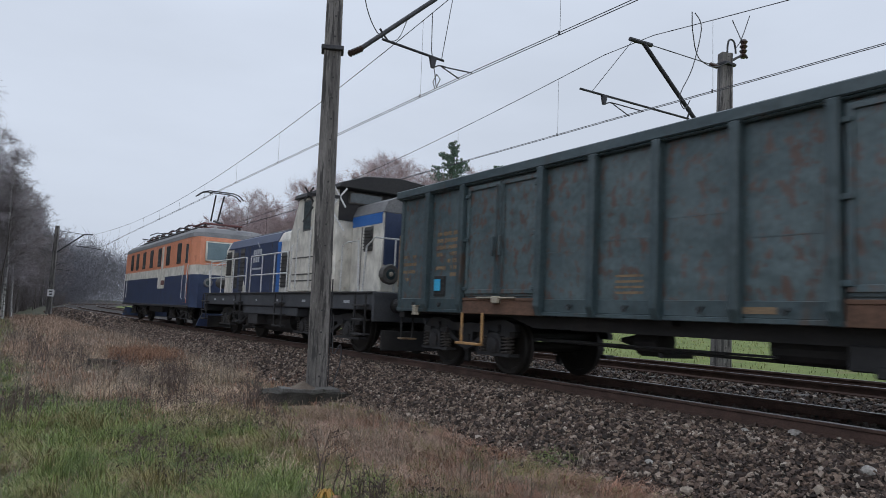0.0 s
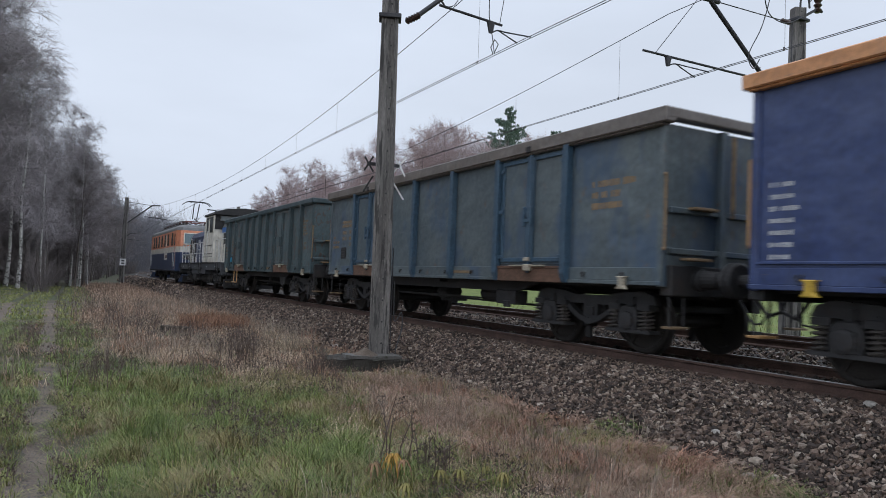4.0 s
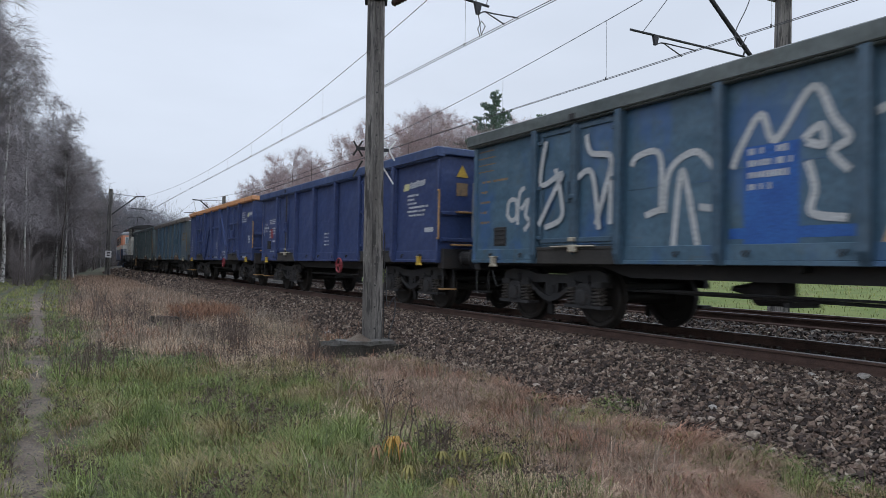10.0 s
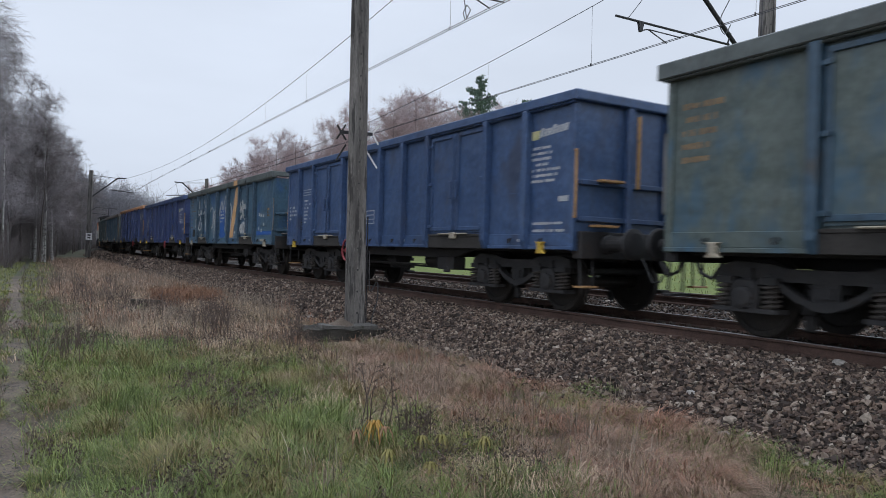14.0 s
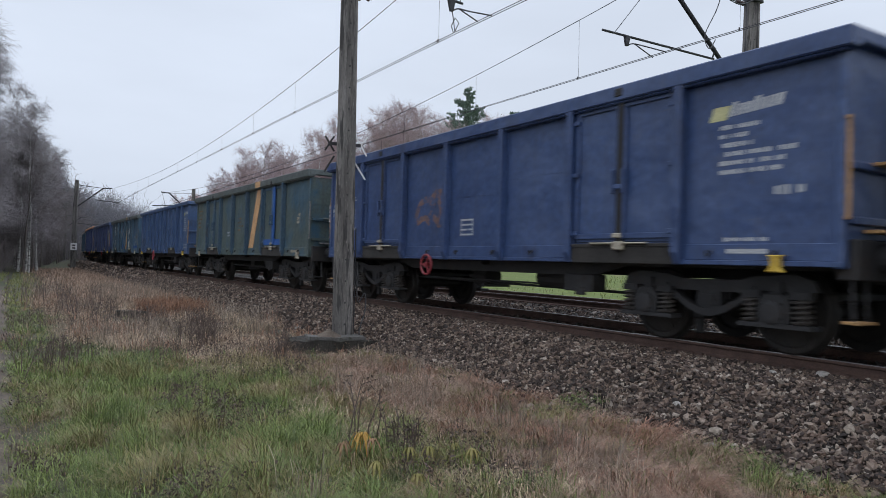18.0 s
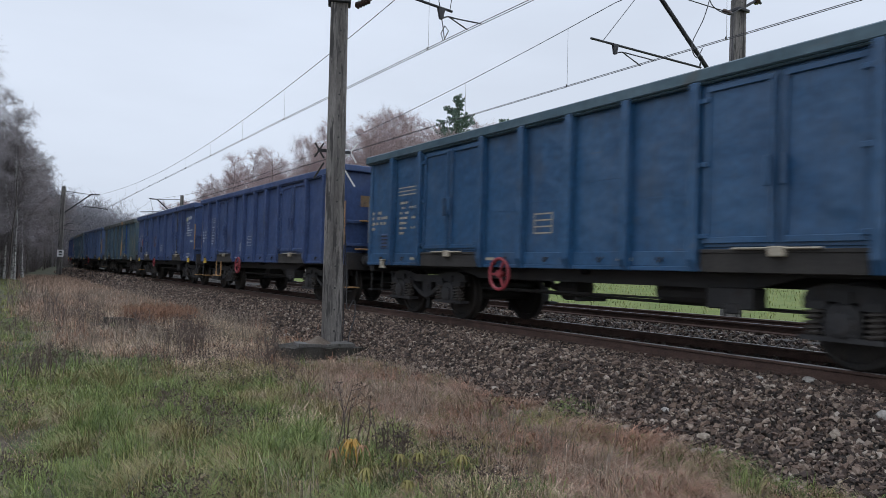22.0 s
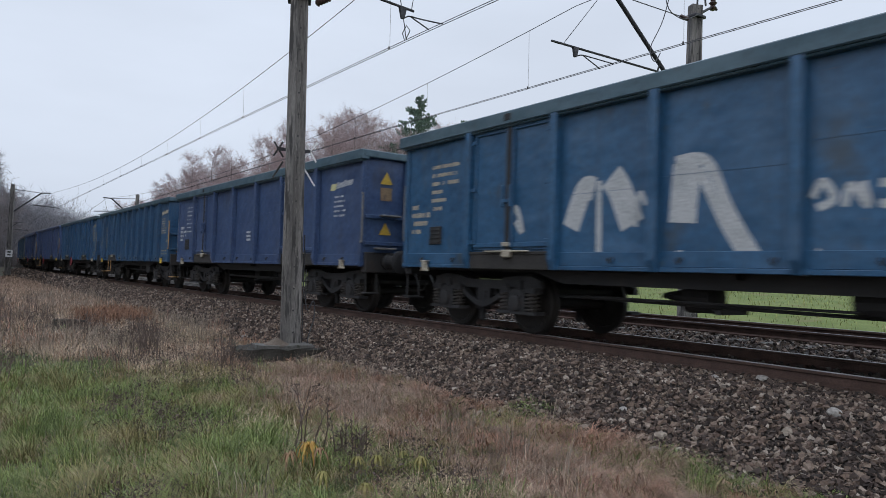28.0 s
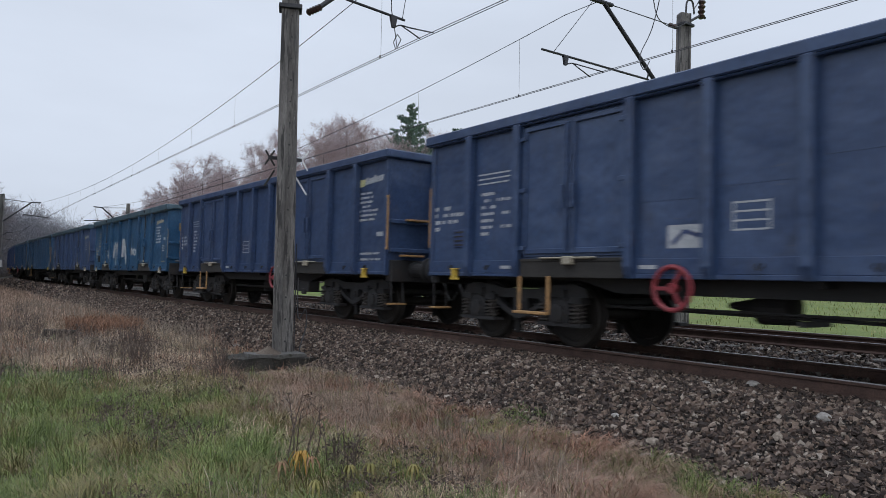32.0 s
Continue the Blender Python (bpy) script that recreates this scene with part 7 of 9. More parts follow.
def bare_tree(seed, h, spread, droop, lean=0.0, leaves=0):
    """A leafless broad tree: trunk, and a crown of limbs, branches and hanging twigs."""
    r = np.random.default_rng(seed)
    trunk, crown, leaf = Heap(), Heap(), Heap()
    k = 9
    zs = np.linspace(0, h, k)
    bend = np.cumsum(r.normal(0, 0.018 * h / k * 3, (k, 2)), 0)
    bend[:, 0] += lean * (zs / h) ** 1.3 * h
    spine = np.column_stack([bend - bend[0], zs])
    r0 = 0.0054 * h + 0.015
    rad = r0 * (1 - zs / h) ** 0.8 + 0.012
    rad[0] *= 1.35
    trunk.limb(spine, rad, 8)

    def on(z):
        return np.array([np.interp(z, zs, spine[:, c]) for c in range(3)])
    for i in range(44):
        z = h * (0.2 + 0.79 * (i + r.random()) / 44)
        az = r.random() * 2 * math.pi
        length = spread * h * (1.05 - 0.75 * abs(z / h - 0.5) - 0.25 * (z / h)) * r.uniform(0.65, 1.1)
        up = r.uniform(0.5, 1.2) * (1.2 if droop < 0.13 else 1.0)
        d = np.array([math.cos(az), math.sin(az), up])
        d /= np.linalg.norm(d)
        p0 = on(z)
        pts = [p0]
        for s in range(1, 5):
            d = d + np.array([r.normal(0, 0.12), r.normal(0, 0.12), r.normal(0, 0.1) - droop * 0.12 * s])
            d /= np.linalg.norm(d)
            pts.append(pts[-1] + d * length / 4)
        pts = np.array(pts)
        rl = 0.20 * r0 * (1.1 - z / h) + 0.012
        crown.limb(pts, rl * np.array([1, 0.75, 0.5, 0.32, 0.15]), 4)
        for j in range(8):
            q = (j + 1.2) / 9.0 * 4
            a = int(min(q, 3))
            s = pts[a] + (pts[a + 1] - pts[a]) * (q - a)
            bd = (pts[a + 1] - pts[a]) / np.linalg.norm(pts[a + 1] - pts[a]) + r.normal(0, 0.65, 3)
            bd[2] += 0.15 - droop * 0.35
            bd /= np.linalg.norm(bd)
            bl = length * r.uniform(0.18, 0.42)
            m1 = s + bd * bl * 0.5
            bd2 = bd + np.array([0, 0, -droop * 0.5]) + r.normal(0, 0.15, 3)
            m2 = m1 + bd2 / np.linalg.norm(bd2) * bl * 0.5
            crown.limb([s, m1, m2], (0.010, 0.008, 0.005), 3)
            for t in range(13):
                f = r.uniform(0.15, 1.0)
                s2 = s + (m1 - s) * f * 2 if f < 0.5 else m1 + (m2 - m1) * (f - 0.5) * 2
                td = bd + r.normal(0, 0.6, 3)
                td[2] -= droop * r.uniform(0.4, 1.6)
                td /= np.linalg.norm(td)
                tl = r.uniform(0.35, 0.95) * (1 + 0.5 * droop)
                e1 = s2 + td * tl * 0.55
                td[2] -= droop * 0.7
                e2 = e1 + td / np.linalg.norm(td) * tl * 0.45
                crown.limb([s2, e1, e2], (0.006, 0.0048, 0.0028), 3)
                for _ in range(leaves):
                    c = e1 + r.normal(0, 0.2, 3)
                    u, w = r.normal(0, 0.02, 3), r.normal(0, 0.02, 3)
                    leaf.add([c - u, c + w, c + u, c - w], [(0, 1, 2, 3)])
    return trunk.mesh("trunk", True), crown.mesh("crown"), leaf.mesh("leaves") if leaves else None


def conifer(seed, h, spread, start=0.25, whorls=22):
    """A pine or spruce: whorls of drooping branches carrying clumps of needles."""
    r = np.random.default_rng(seed)
    trunk, crown = Heap(), Heap()
    zs = np.linspace(0, h, 6)
    spine = np.column_stack([r.normal(0, 0.05, 6), r.normal(0, 0.05, 6), zs])
    trunk.limb(spine, 0.016 * h * (1 - zs / h) + 0.02, 8)
    for i in range(whorls):
        z = h * (start + (1 - start) * (i / whorls))
        for b in range(6):
            az = r.random() * 2 * math.pi
            f = (z / h - start) / (1 - start)
            length = spread * h * min(1.0, 0.05 + 1.25 * (1 - f)) * r.uniform(0.45, 1.15)
            p = np.array([0, 0, z])
            d = np.array([math.cos(az), math.sin(az), r.uniform(0.1, 0.75)])
            d /= np.linalg.norm(d)
            e = p + d * length
            crown.limb([p, (p + e) / 2 + (0, 0, 0.03 * length), e], (0.03, 0.02, 0.008), 3)
            n = int(8 + 13 * length)
            for q in range(n):
                g = (q + r.random()) / n
                s = p + d * length * (0.22 + 0.82 * g)
                s = s + r.normal(0, 0.07 + 0.10 * length * (1.1 - g), 3) * (1, 1, 0.3)
                for _ in range(4):
                    u = r.normal(0, 1, 3) + d * 0.8 + np.array([0, 0, 0.7])
                    u *= r.uniform(0.12, 0.26) / np.linalg.norm(u)
                    w = np.cross(u, r.normal(0, 1, 3))
                    w *= 0.03 / (np.linalg.norm(w) + 1e-9)
                    crown.add([s - w, s + u * 0.5 - w * 1.4, s + u, s + u * 0.5 + w * 1.4, s + w], [(0, 1, 2, 3, 4)])
    return trunk.mesh("trunk", True), crown.mesh("crown")


BIRCHES = [bare_tree(i, h, s, d, l) for i, (h, s, d, l) in enumerate(((17.5, 0.23, 0.4, 0.05), (15.5, 0.25, 0.55, 0.11), (18.5, 0.21, 0.3, -0.07)), 11)]
BROADS = [bare_tree(i, h, s, d, l) for i, (h, s, d, l) in enumerate(((15.0, 0.3, 0.15, 0.02), (12.5, 0.34, 0.1, 0.10), (10.0, 0.33, 0.2, -0.02)), 31)]
RUSSETS = [bare_tree(i, h, s, d, l, k) for i, (h, s, d, l, k) in enumerate(((16.0, 0.27, 0.1, 0.0, 1), (14.5, 0.3, 0.0, 0.0, 0), (13.5, 0.3, 0.05, 0.0, 0)), 51)]
PINES = [conifer(i, h, s, st, n) for i, (h, s, st, n) in enumerate(((17.0, 0.3, 0.3, 30), (13.5, 0.3, 0.3, 24)), 71)]
def bush(seed, h, n=22):
    """A leafless bush: many thin stems from one root, each with fine side twigs."""
    r = np.random.default_rng(seed)
    stem, crown = Heap(), Heap()
    for i in range(n):
        a, tilt = r.uniform(0, 6.28), abs(r.normal(0, 0.45))
        d = np.array([math.cos(a) * tilt, math.sin(a) * tilt, 1.0])
        d /= np.linalg.norm(d)
        length = h * r.uniform(0.45, 1.05)
        pts = [np.array([r.normal(0, 0.15), r.normal(0, 0.15), 0.0])]
        for k in range(4):
            d = d + r.normal(0, 0.13, 3)
            d /= np.linalg.norm(d)
            pts.append(pts[-1] + d * length / 4)
        pts = np.array(pts)
        (stem if i < 5 else crown).limb(pts, np.array([0.018, 0.015, 0.011, 0.008, 0.004]) * h / 2.5, 4)
        for k in range(26):
            q = r.uniform(0.5, 3.99)
            j = int(q)
            s = pts[j] + (pts[j + 1] - pts[j]) * (q - j)
            e = d * 0.8 + r.normal(0, 0.6, 3)
            e *= r.uniform(0.15, 0.4) * h / 2.5 / np.linalg.norm(e)
            crown.limb([s, s + e * 0.5, s + e + (0, 0, 0.05)], (0.006, 0.005, 0.003), 3)
    return stem.mesh("trunk"), crown.mesh("crown")


SHRUBS = [bush(91, 3.0), bush(92, 2.3, 28)]


def plant(name, model, bark, twig, x, y, scale, label, category, group):
    t = thing(name, label, category, pose(x, y, ground_z(x, y) - 0.08, 0, 0, rng.uniform(0, 360)), group)
    t.scale = (scale, scale, scale * rng.uniform(0.92, 1.1))
    part("trunk", model[0], bark, t)
    part("crown", model[1], twig, t)
    if len(model) > 2 and model[2]:
        part("leaf_cover", model[2], LEAF_BROWN, t, "withered brown leaves")
    return t


def grove(n, ys, us, mix, group, scale=(0.85, 1.15)):
    for _ in range(n):
        y = rng.uniform(*ys)
        x = line_x(y) + rng.uniform(*us)
        kind = mix[int(rng.integers(len(mix)))]
        s = rng.uniform(*scale)
        if kind == "birch":
            plant("birch_tree", BIRCHES[int(rng.integers(3))], BIRCH_BARK, TWIG, x, y, s, "bare birch with white bark and hanging twigs", "tree", group)
        elif kind == "broad":
            plant("bare_tree", BROADS[int(rng.integers(3))], DARK_BARK, TWIG_DARK, x, y, s, "leafless dark-barked tree in the roadside wood", "tree", group)
        elif kind == "russet":
            plant("russet_tree", RUSSETS[int(rng.integers(3))], BIRCH_BARK if rng.random() < 0.4 else DARK_BARK, TWIG_RED, x, y, s, "bare pinkish-brown autumn tree with fine twigs", "tree", group)
        elif kind == "pine":
            plant("pine_tree", PINES[int(rng.integers(2))], DARK_BARK, NEEDLE, x, y, s, "dark green conifer in the wood", "tree", group)
        else:
            plant("bare_shrub", SHRUBS[int(rng.integers(2))], DARK_BARK, TWIG_DARK, x, y, s, "leafless brown shrub at the wood's edge", "shrub", group)


# the wood beyond the path, thinning out along the line
for x, y, k, s in ((-4.6, 50, 0, 1.1), (-3.6, 52, 1, 1.0), (-5.6, 49, 2, 1.05), (-6.6, 52, 0, 1.15), (-4.4, 54, 1, 1.05), (-7.6, 50, 1, 1.2), (-2.6, 56, 2, 0.72), (-2.3, 60, 0, 0.7), (-8.8, 51, 2, 1.15), (-9.8, 48, 0, 1.2), (-5.4, 56, 2, 0.95), (-7.0, 57, 0, 1.0), (-10.5, 53, 1, 1.2)):
    plant("birch_tree", BIRCHES[k], BIRCH_BARK, TWIG, x, y, s, "bare birch with white bark and hanging twigs", "tree", "birches of the wood")
plant("leaning_tree", BROADS[1], DARK_BARK, TWIG, -2.2, 58, 0.75, "dark bare tree leaning over the path", "tree", "trees of the wood")
grove(34, (44, 66), (-24, -13.5), ("birch", "birch", "broad"), "birches of the wood", (1.0, 1.25))
grove(60, (48, 90), (-60, -20), ("birch", "broad", "broad"), "trees of the wood", (0.95, 1.25))
grove(20, (58, 72), (-19, -8.0), ("broad", "birch", "broad"), "trees of the wood", (0.7, 0.85))
grove(14, (58, 74), (-7.8, -5.6), ("broad", "birch", "broad"), "trees of the wood", (0.62, 0.75))
grove(60, (74, 125), (-20, -4.2), ("broad", "broad", "birch", "broad"), "trees of the wood", (0.62, 0.85))
grove(60, (120, 180), (-34, -5.8), ("broad", "broad", "birch"), "trees of the wood", (0.9, 1.15))
grove(16, (175, 210), (-30, -6.5), ("broad", "birch"), "trees of the wood", (0.9, 1.15))
grove(70, (46, 84), (-24.0, -8.6), ("shrub",), "shrubs of the wood's edge", (0.8, 1.5))
grove(60, (80, 180), (-16, -4.8), ("shrub",), "shrubs of the wood's edge", (1.0, 1.8))
# trees beyond the second track
for x, y, s, k in ((38.6, 62.3, 1.03, 0), (39.6, 63.5, 1.02, 1), (40.9, 61.5, 1.0, 1), (43.0, 60, 1.12, 1), (45.5, 60.5, 1.1, 1), (36.4, 63.5, 1.05, 1)):
    plant("pine_tree", PINES[k], DARK_BARK, NEEDLE, x, y, s, "dark green pine standing above the bare trees", "tree", "trees beyond the tracks")
grove(85, (62, 92), (13, 30), ("russet",), "trees beyond the tracks", (0.66, 0.8))
grove(75, (88, 135), (12.5, 30), ("russet",), "trees beyond the tracks", (0.56, 0.7))
grove(75, (60, 80), (20, 42), ("russet",), "trees beyond the tracks", (0.82, 0.99))
grove(8, (125, 160), (12, 30), ("russet", "russet", "broad"), "trees beyond the tracks", (0.7, 0.9))


def thicket(n, ys, us, top, size, material, label, seed):
    """The mass of fine twigs and saplings that fills a wood behind its first trees, as one heap."""
    r = np.random.default_rng(seed)
    y = r.uniform(*ys, n)
    u = r.uniform(*us, n)
    x = np.array([line_x(min(q, 400)) for q in y]) + u
    g = np.interp(u, PROFILE_U, PROFILE_Z)
    hump = np.array([0.74 + 0.3 * noise.noise((a * 0.16, b * 0.16, seed)) + 0.22 * noise.noise((a * 0.45, b * 0.45, seed + 3)) for a, b in zip(x, y)])
    z = g + top * hump * r.random(n) ** 0.8
    d = r.normal(0, 0.55, (n, 3)) + (0, 0, 0.8)
    d /= np.linalg.norm(d, axis=1)[:, None]
    d *= r.uniform(0.4, 1.0, n)[:, None] * size[0]
    p = np.column_stack([x, y, z])
    a = np.cross(d, r.normal(0, 1, (n, 3)))
    a *= (size[1] * r.uniform(0.5, 1.3, n) / np.linalg.norm(a, axis=1))[:, None]
    b = np.cross(d, a)
    b *= (np.linalg.norm(a, axis=1) / np.linalg.norm(b, axis=1))[:, None]
    v = np.stack([p + a, p - 0.5 * a + 0.87 * b, p - 0.5 * a - 0.87 * b, p + d], 1)
    f = np.array([(0, 1, 3), (1, 2, 3), (2, 0, 3)])
    me = bpy.data.meshes.new("wood_thicket")
    me.from_pydata(v.reshape(-1, 3), [], (f[None] + 4 * np.arange(n)[:, None, None]).reshape(-1, 3).tolist())
    me.materials.append(material)
    return tagged(new("wood_thicket", me), label, "thicket", kind="stuff")


# twigs of the far wood: distance haze is mixed into the grey-mauve colour
HAZE_TWIG = surface("thicket_haze_mauve", (0.128, 0.124, 0.139), (0.18, 0.177, 0.197), 0.15, 0.95, 0, 0, 2)
thicket(60000, (50, 110), (-48, -13), 7.5, (1.3, 0.012), TWIG_DARK, "dense grey-brown undergrowth between the birches", 401)
thicket(26000, (60, 130), (-13, -6.0), 4.5, (1.1, 0.012), TWIG_DARK, "brown thicket at the wood's edge", 402)
thicket(110000, (110, 230), (-42, -5.0), 19.0, (1.9, 0.028), HAZE_TWIG, "mass of far bare trees, grey-mauve with painted haze", 403)
thicket(90000, (215, 340), (-60, -6.0), 24.0, (2.6, 0.042), HAZE_TWIG, "wall of far bare trees beyond the bend, grey-mauve with painted haze", 404)
thicket(80000, (64, 130), (13, 32), 9.0, (1.4, 0.017), TWIG_RED, "pinkish-brown mass of bare trees beyond the tracks", 405)
thicket(36000, (62, 82), (22, 44), 10.5, (1.3, 0.014), TWIG_RED, "pinkish-brown bare crowns beyond the tracks", 406)
thicket(24000, (125, 240), (12, 40), 13.0, (2.0, 0.03), TWIG_RED, "pinkish-brown far trees beyond the tracks", 407)


def strip(points, width, material, name, label):
    """A worn strip that follows the ground a hair above it."""
    bm = bmesh.new()
    ys = np.arange(points[0][1], points[-1][1], 0.3)
    px, py = [p[0] for p in points], [p[1] for p in points]
    rows = []
    for y in ys:
        x = float(np.interp(y, py, px))
        w = width * (1 + 0.5 * noise.noise((y * 0.9, 1, 7)) + 0.5 * noise.noise((y * 3.1, 4, 7))) / 2
        x += 0.08 * noise.noise((y * 0.5, 8, 3))
        rows.append([bm.verts.new((x + o * w, y, ground_z(x + o * w, y) + (0.012 if abs(o) < 1 else -0.01))) for o in (-1, -0.6, 0, 0.6, 1)])
    for a, b in zip(rows, rows[1:]):
        for i in range(4):
            bm.faces.new((a[i], a[i + 1], b[i + 1], b[i]))
    ob = part(name, bm, material, None, smooth=True)
    return tagged(ob, label, "path", kind="structure")


strip([(0.1, -10.0), (-0.05, 1.0), (-0.2, 5.8), (-0.28, 9.7), (-0.5, 16), (-0.85, 27), (-1.1, 34)], 0.5, M["path"], "path_rut", "bare trodden wheel rut of a grassy track")
strip([(-1.6, 15.5), (-1.98, 19.3), (-2.0, 22.5), (-2.4, 33)], 0.5, M["path"], "path_rut", "bare trodden wheel rut of a grassy track")


# ballast stones
def pebbles(n, seed):
    """Small flat pebbles and crumbs trodden into the path."""
    r = np.random.default_rng(seed)
    hp = Heap()
    for _ in range(n):
        y = 2.5 + 20 * r.random() ** 1.6
        x = float(np.interp(y, (1, 5.8, 9.7, 16, 27), (-0.05, -0.2, -0.28, -0.5, -0.85))) + r.normal(0, 0.13)
        s = r.uniform(0.003, 0.010)
        a = np.arange(5) * 1.2566 + r.uniform(0, 6.28)
        ring = np.column_stack([np.cos(a) * s * r.uniform(0.7, 1.3, 5), np.sin(a) * s * r.uniform(0.7, 1.3, 5), np.zeros(5)])
        c = np.array([x, y, ground_z(x, y) + 0.012])
        hp.add(np.vstack([ring + c, ring * 0.6 + c + (0, 0, s * 0.6)]), [(0, 1, 6, 5), (1, 2, 7, 6), (2, 3, 8, 7), (3, 4, 9, 8), (4, 0, 5, 9), (5, 6, 7, 8, 9)])
    me = hp.mesh("pebbles")
    me.materials[0] = M["slab"]
    return tagged(new("path_pebbles", me), "small pebbles and crumbs on the trodden path", "pebbles", kind="stuff")


pebbles(2600, 77)


def stones(n, us, ys, size, name, label, power=1.0, material=STONE):
    """Angular crushed stones strewn over the ballast bed, as one heap."""
    r = np.random.default_rng(len(label) + n)
    corner = np.array([(-1, -1, -1), (1, -1, -1), (1, 1, -1), (-1, 1, -1), (-1, -1, 1), (1, -1, 1), (1, 1, 1), (-1, 1, 1)]) * 0.8
    quad = np.array([(3, 2, 1, 0), (4, 5, 6, 7), (0, 1, 5, 4), (1, 2, 6, 5), (2, 3, 7, 6), (3, 0, 4, 7)])
    step = math.sqrt((us[1] - us[0]) * (ys[1] - ys[0]) / n)
    gu, gy = np.meshgrid(np.arange(us[0], us[1], step), np.arange(0, 1, step / (ys[1] - ys[0])))
    n = gu.size
    u = gu.ravel() + r.normal(0, 0.3 * step, n)
    y = ys[0] + (ys[1] - ys[0]) * np.clip(gy.ravel() + r.normal(0, 0.3 * step / (ys[1] - ys[0]), n), 0, 1) ** power
    x = np.array([line_x(q) for q in y]) + u
    s = (size[0] + (size[1] - size[0]) * r.random(n) ** 1.8)[:, None] * r.uniform(0.6, 1.25, (n, 3)) * (1.1, 1.0, 0.8)
    v = corner[None] * (1 - 0.65 * r.random((n, 8, 1)) ** 1.5) + r.normal(0, 0.16, (n, 8, 3))
    v = v * s[:, None]
    for a, b, turn in ((1, 2, r.normal(0, 0.5, n)), (0, 2, r.normal(0, 0.5, n)), (0, 1, r.uniform(0, 6.28, n))):
        c, q = np.cos(turn)[:, None], np.sin(turn)[:, None]
        v[..., a], v[..., b] = v[..., a] * c - v[..., b] * q, v[..., a] * q + v[..., b] * c
    base = np.interp(u, PROFILE_U, PROFILE_Z) + (r.uniform(0.1, 0.9, n) + 1.1 * (r.random(n) < 0.25)) * size[0]
    v = v + np.column_stack([x, y, base])[:, None]
    me = bpy.data.meshes.new(name)
    me.from_pydata(v.reshape(-1, 3), [], (quad[None] + 8 * np.arange(n)[:, None, None]).reshape(-1, 4).tolist())
    me.materials.append(material)
    return tagged(new(name, me), label, "ballast", kind="stuff")


stones(27000, (-2.95, -0.82), (1.0, 12.0), (0.016, 0.038), "ballast_gravel", "grey-brown crushed stone of the near track's shoulder")
stones(5000, (-2.95, -0.82), (-10.0, 1.0), (0.028, 0.055), "ballast_gravel", "grey-brown crushed stone of the nearest stretch")
stones(900, (-3.3, -2.6), (1.0, 12.0), (0.02, 0.055), "ballast_gravel", "stray crushed stones at the foot of the shoulder")
stones(30000, (-3.0, -0.82), (12.0, 40.0), (0.022, 0.042), "ballast_gravel", "grey-brown crushed stone along the near track", 1.5)
stones(7000, (-3.0, -0.82), (40.0, 90.0), (0.06, 0.1), "ballast_gravel", "grey-brown crushed stone of the distant track", 1.3)
stones(18000, (0.8, 6.3), (0.5, 34.0), (0.026, 0.055), "ballast_gravel", "dark crushed stone between the tracks", 1.2)
stones(5000, (-0.68, 0.68), (0.5, 26.0), (0.026, 0.05), "ballast_gravel", "dark crushed stone between the rails", 1.0, DARK_STONE)


def stone(x, y, z, s, tone, label):
    bm = bmesh.new()
    bmesh.ops.create_icosphere(bm, subdivisions=2, radius=s)
    for v in bm.verts:
        v.co *= 1 + 0.28 * noise.noise(v.co * (2.2 / s) * 0.5 + Vector((x, y, 0)))
        v.co.z *= 0.72
    ob = part("loose_stone", bm, tone, None, at=(x, y, z))
    return tagged(ob, label, "stone", "loose stones")


PALE = surface("pale_stone", (0.26, 0.24, 0.22), (0.36, 0.34, 0.31), 6.0, 0.9, 0.5, 0, 30)
BUFF = surface("buff_stone", (0.22, 0.18, 0.14), (0.32, 0.27, 0.22), 6.0, 0.9, 0.5, 0, 30)
for x, y, s, tone in ((5.08, 4.12, 0.055, PALE), (5.32, 4.25, 0.06, BUFF), (4.86, 4.55, 0.04, BUFF), (7.08, 4.35, 0.075, PALE), (6.75, 4.7, 0.045, PALE), (4.75, 5.1, 0.035, BUFF), (5.75, 3.3, 0.05, BUFF), (6.1, 3.1, 0.06, PALE), (5.55, 4.9, 0.045, PALE), (4.95, 14.6, 0.07, PALE)):
    stone(x, y, ground_z(x, y) + s * 0.35, s, tone, "pale loose stone lying on the ballast slope")


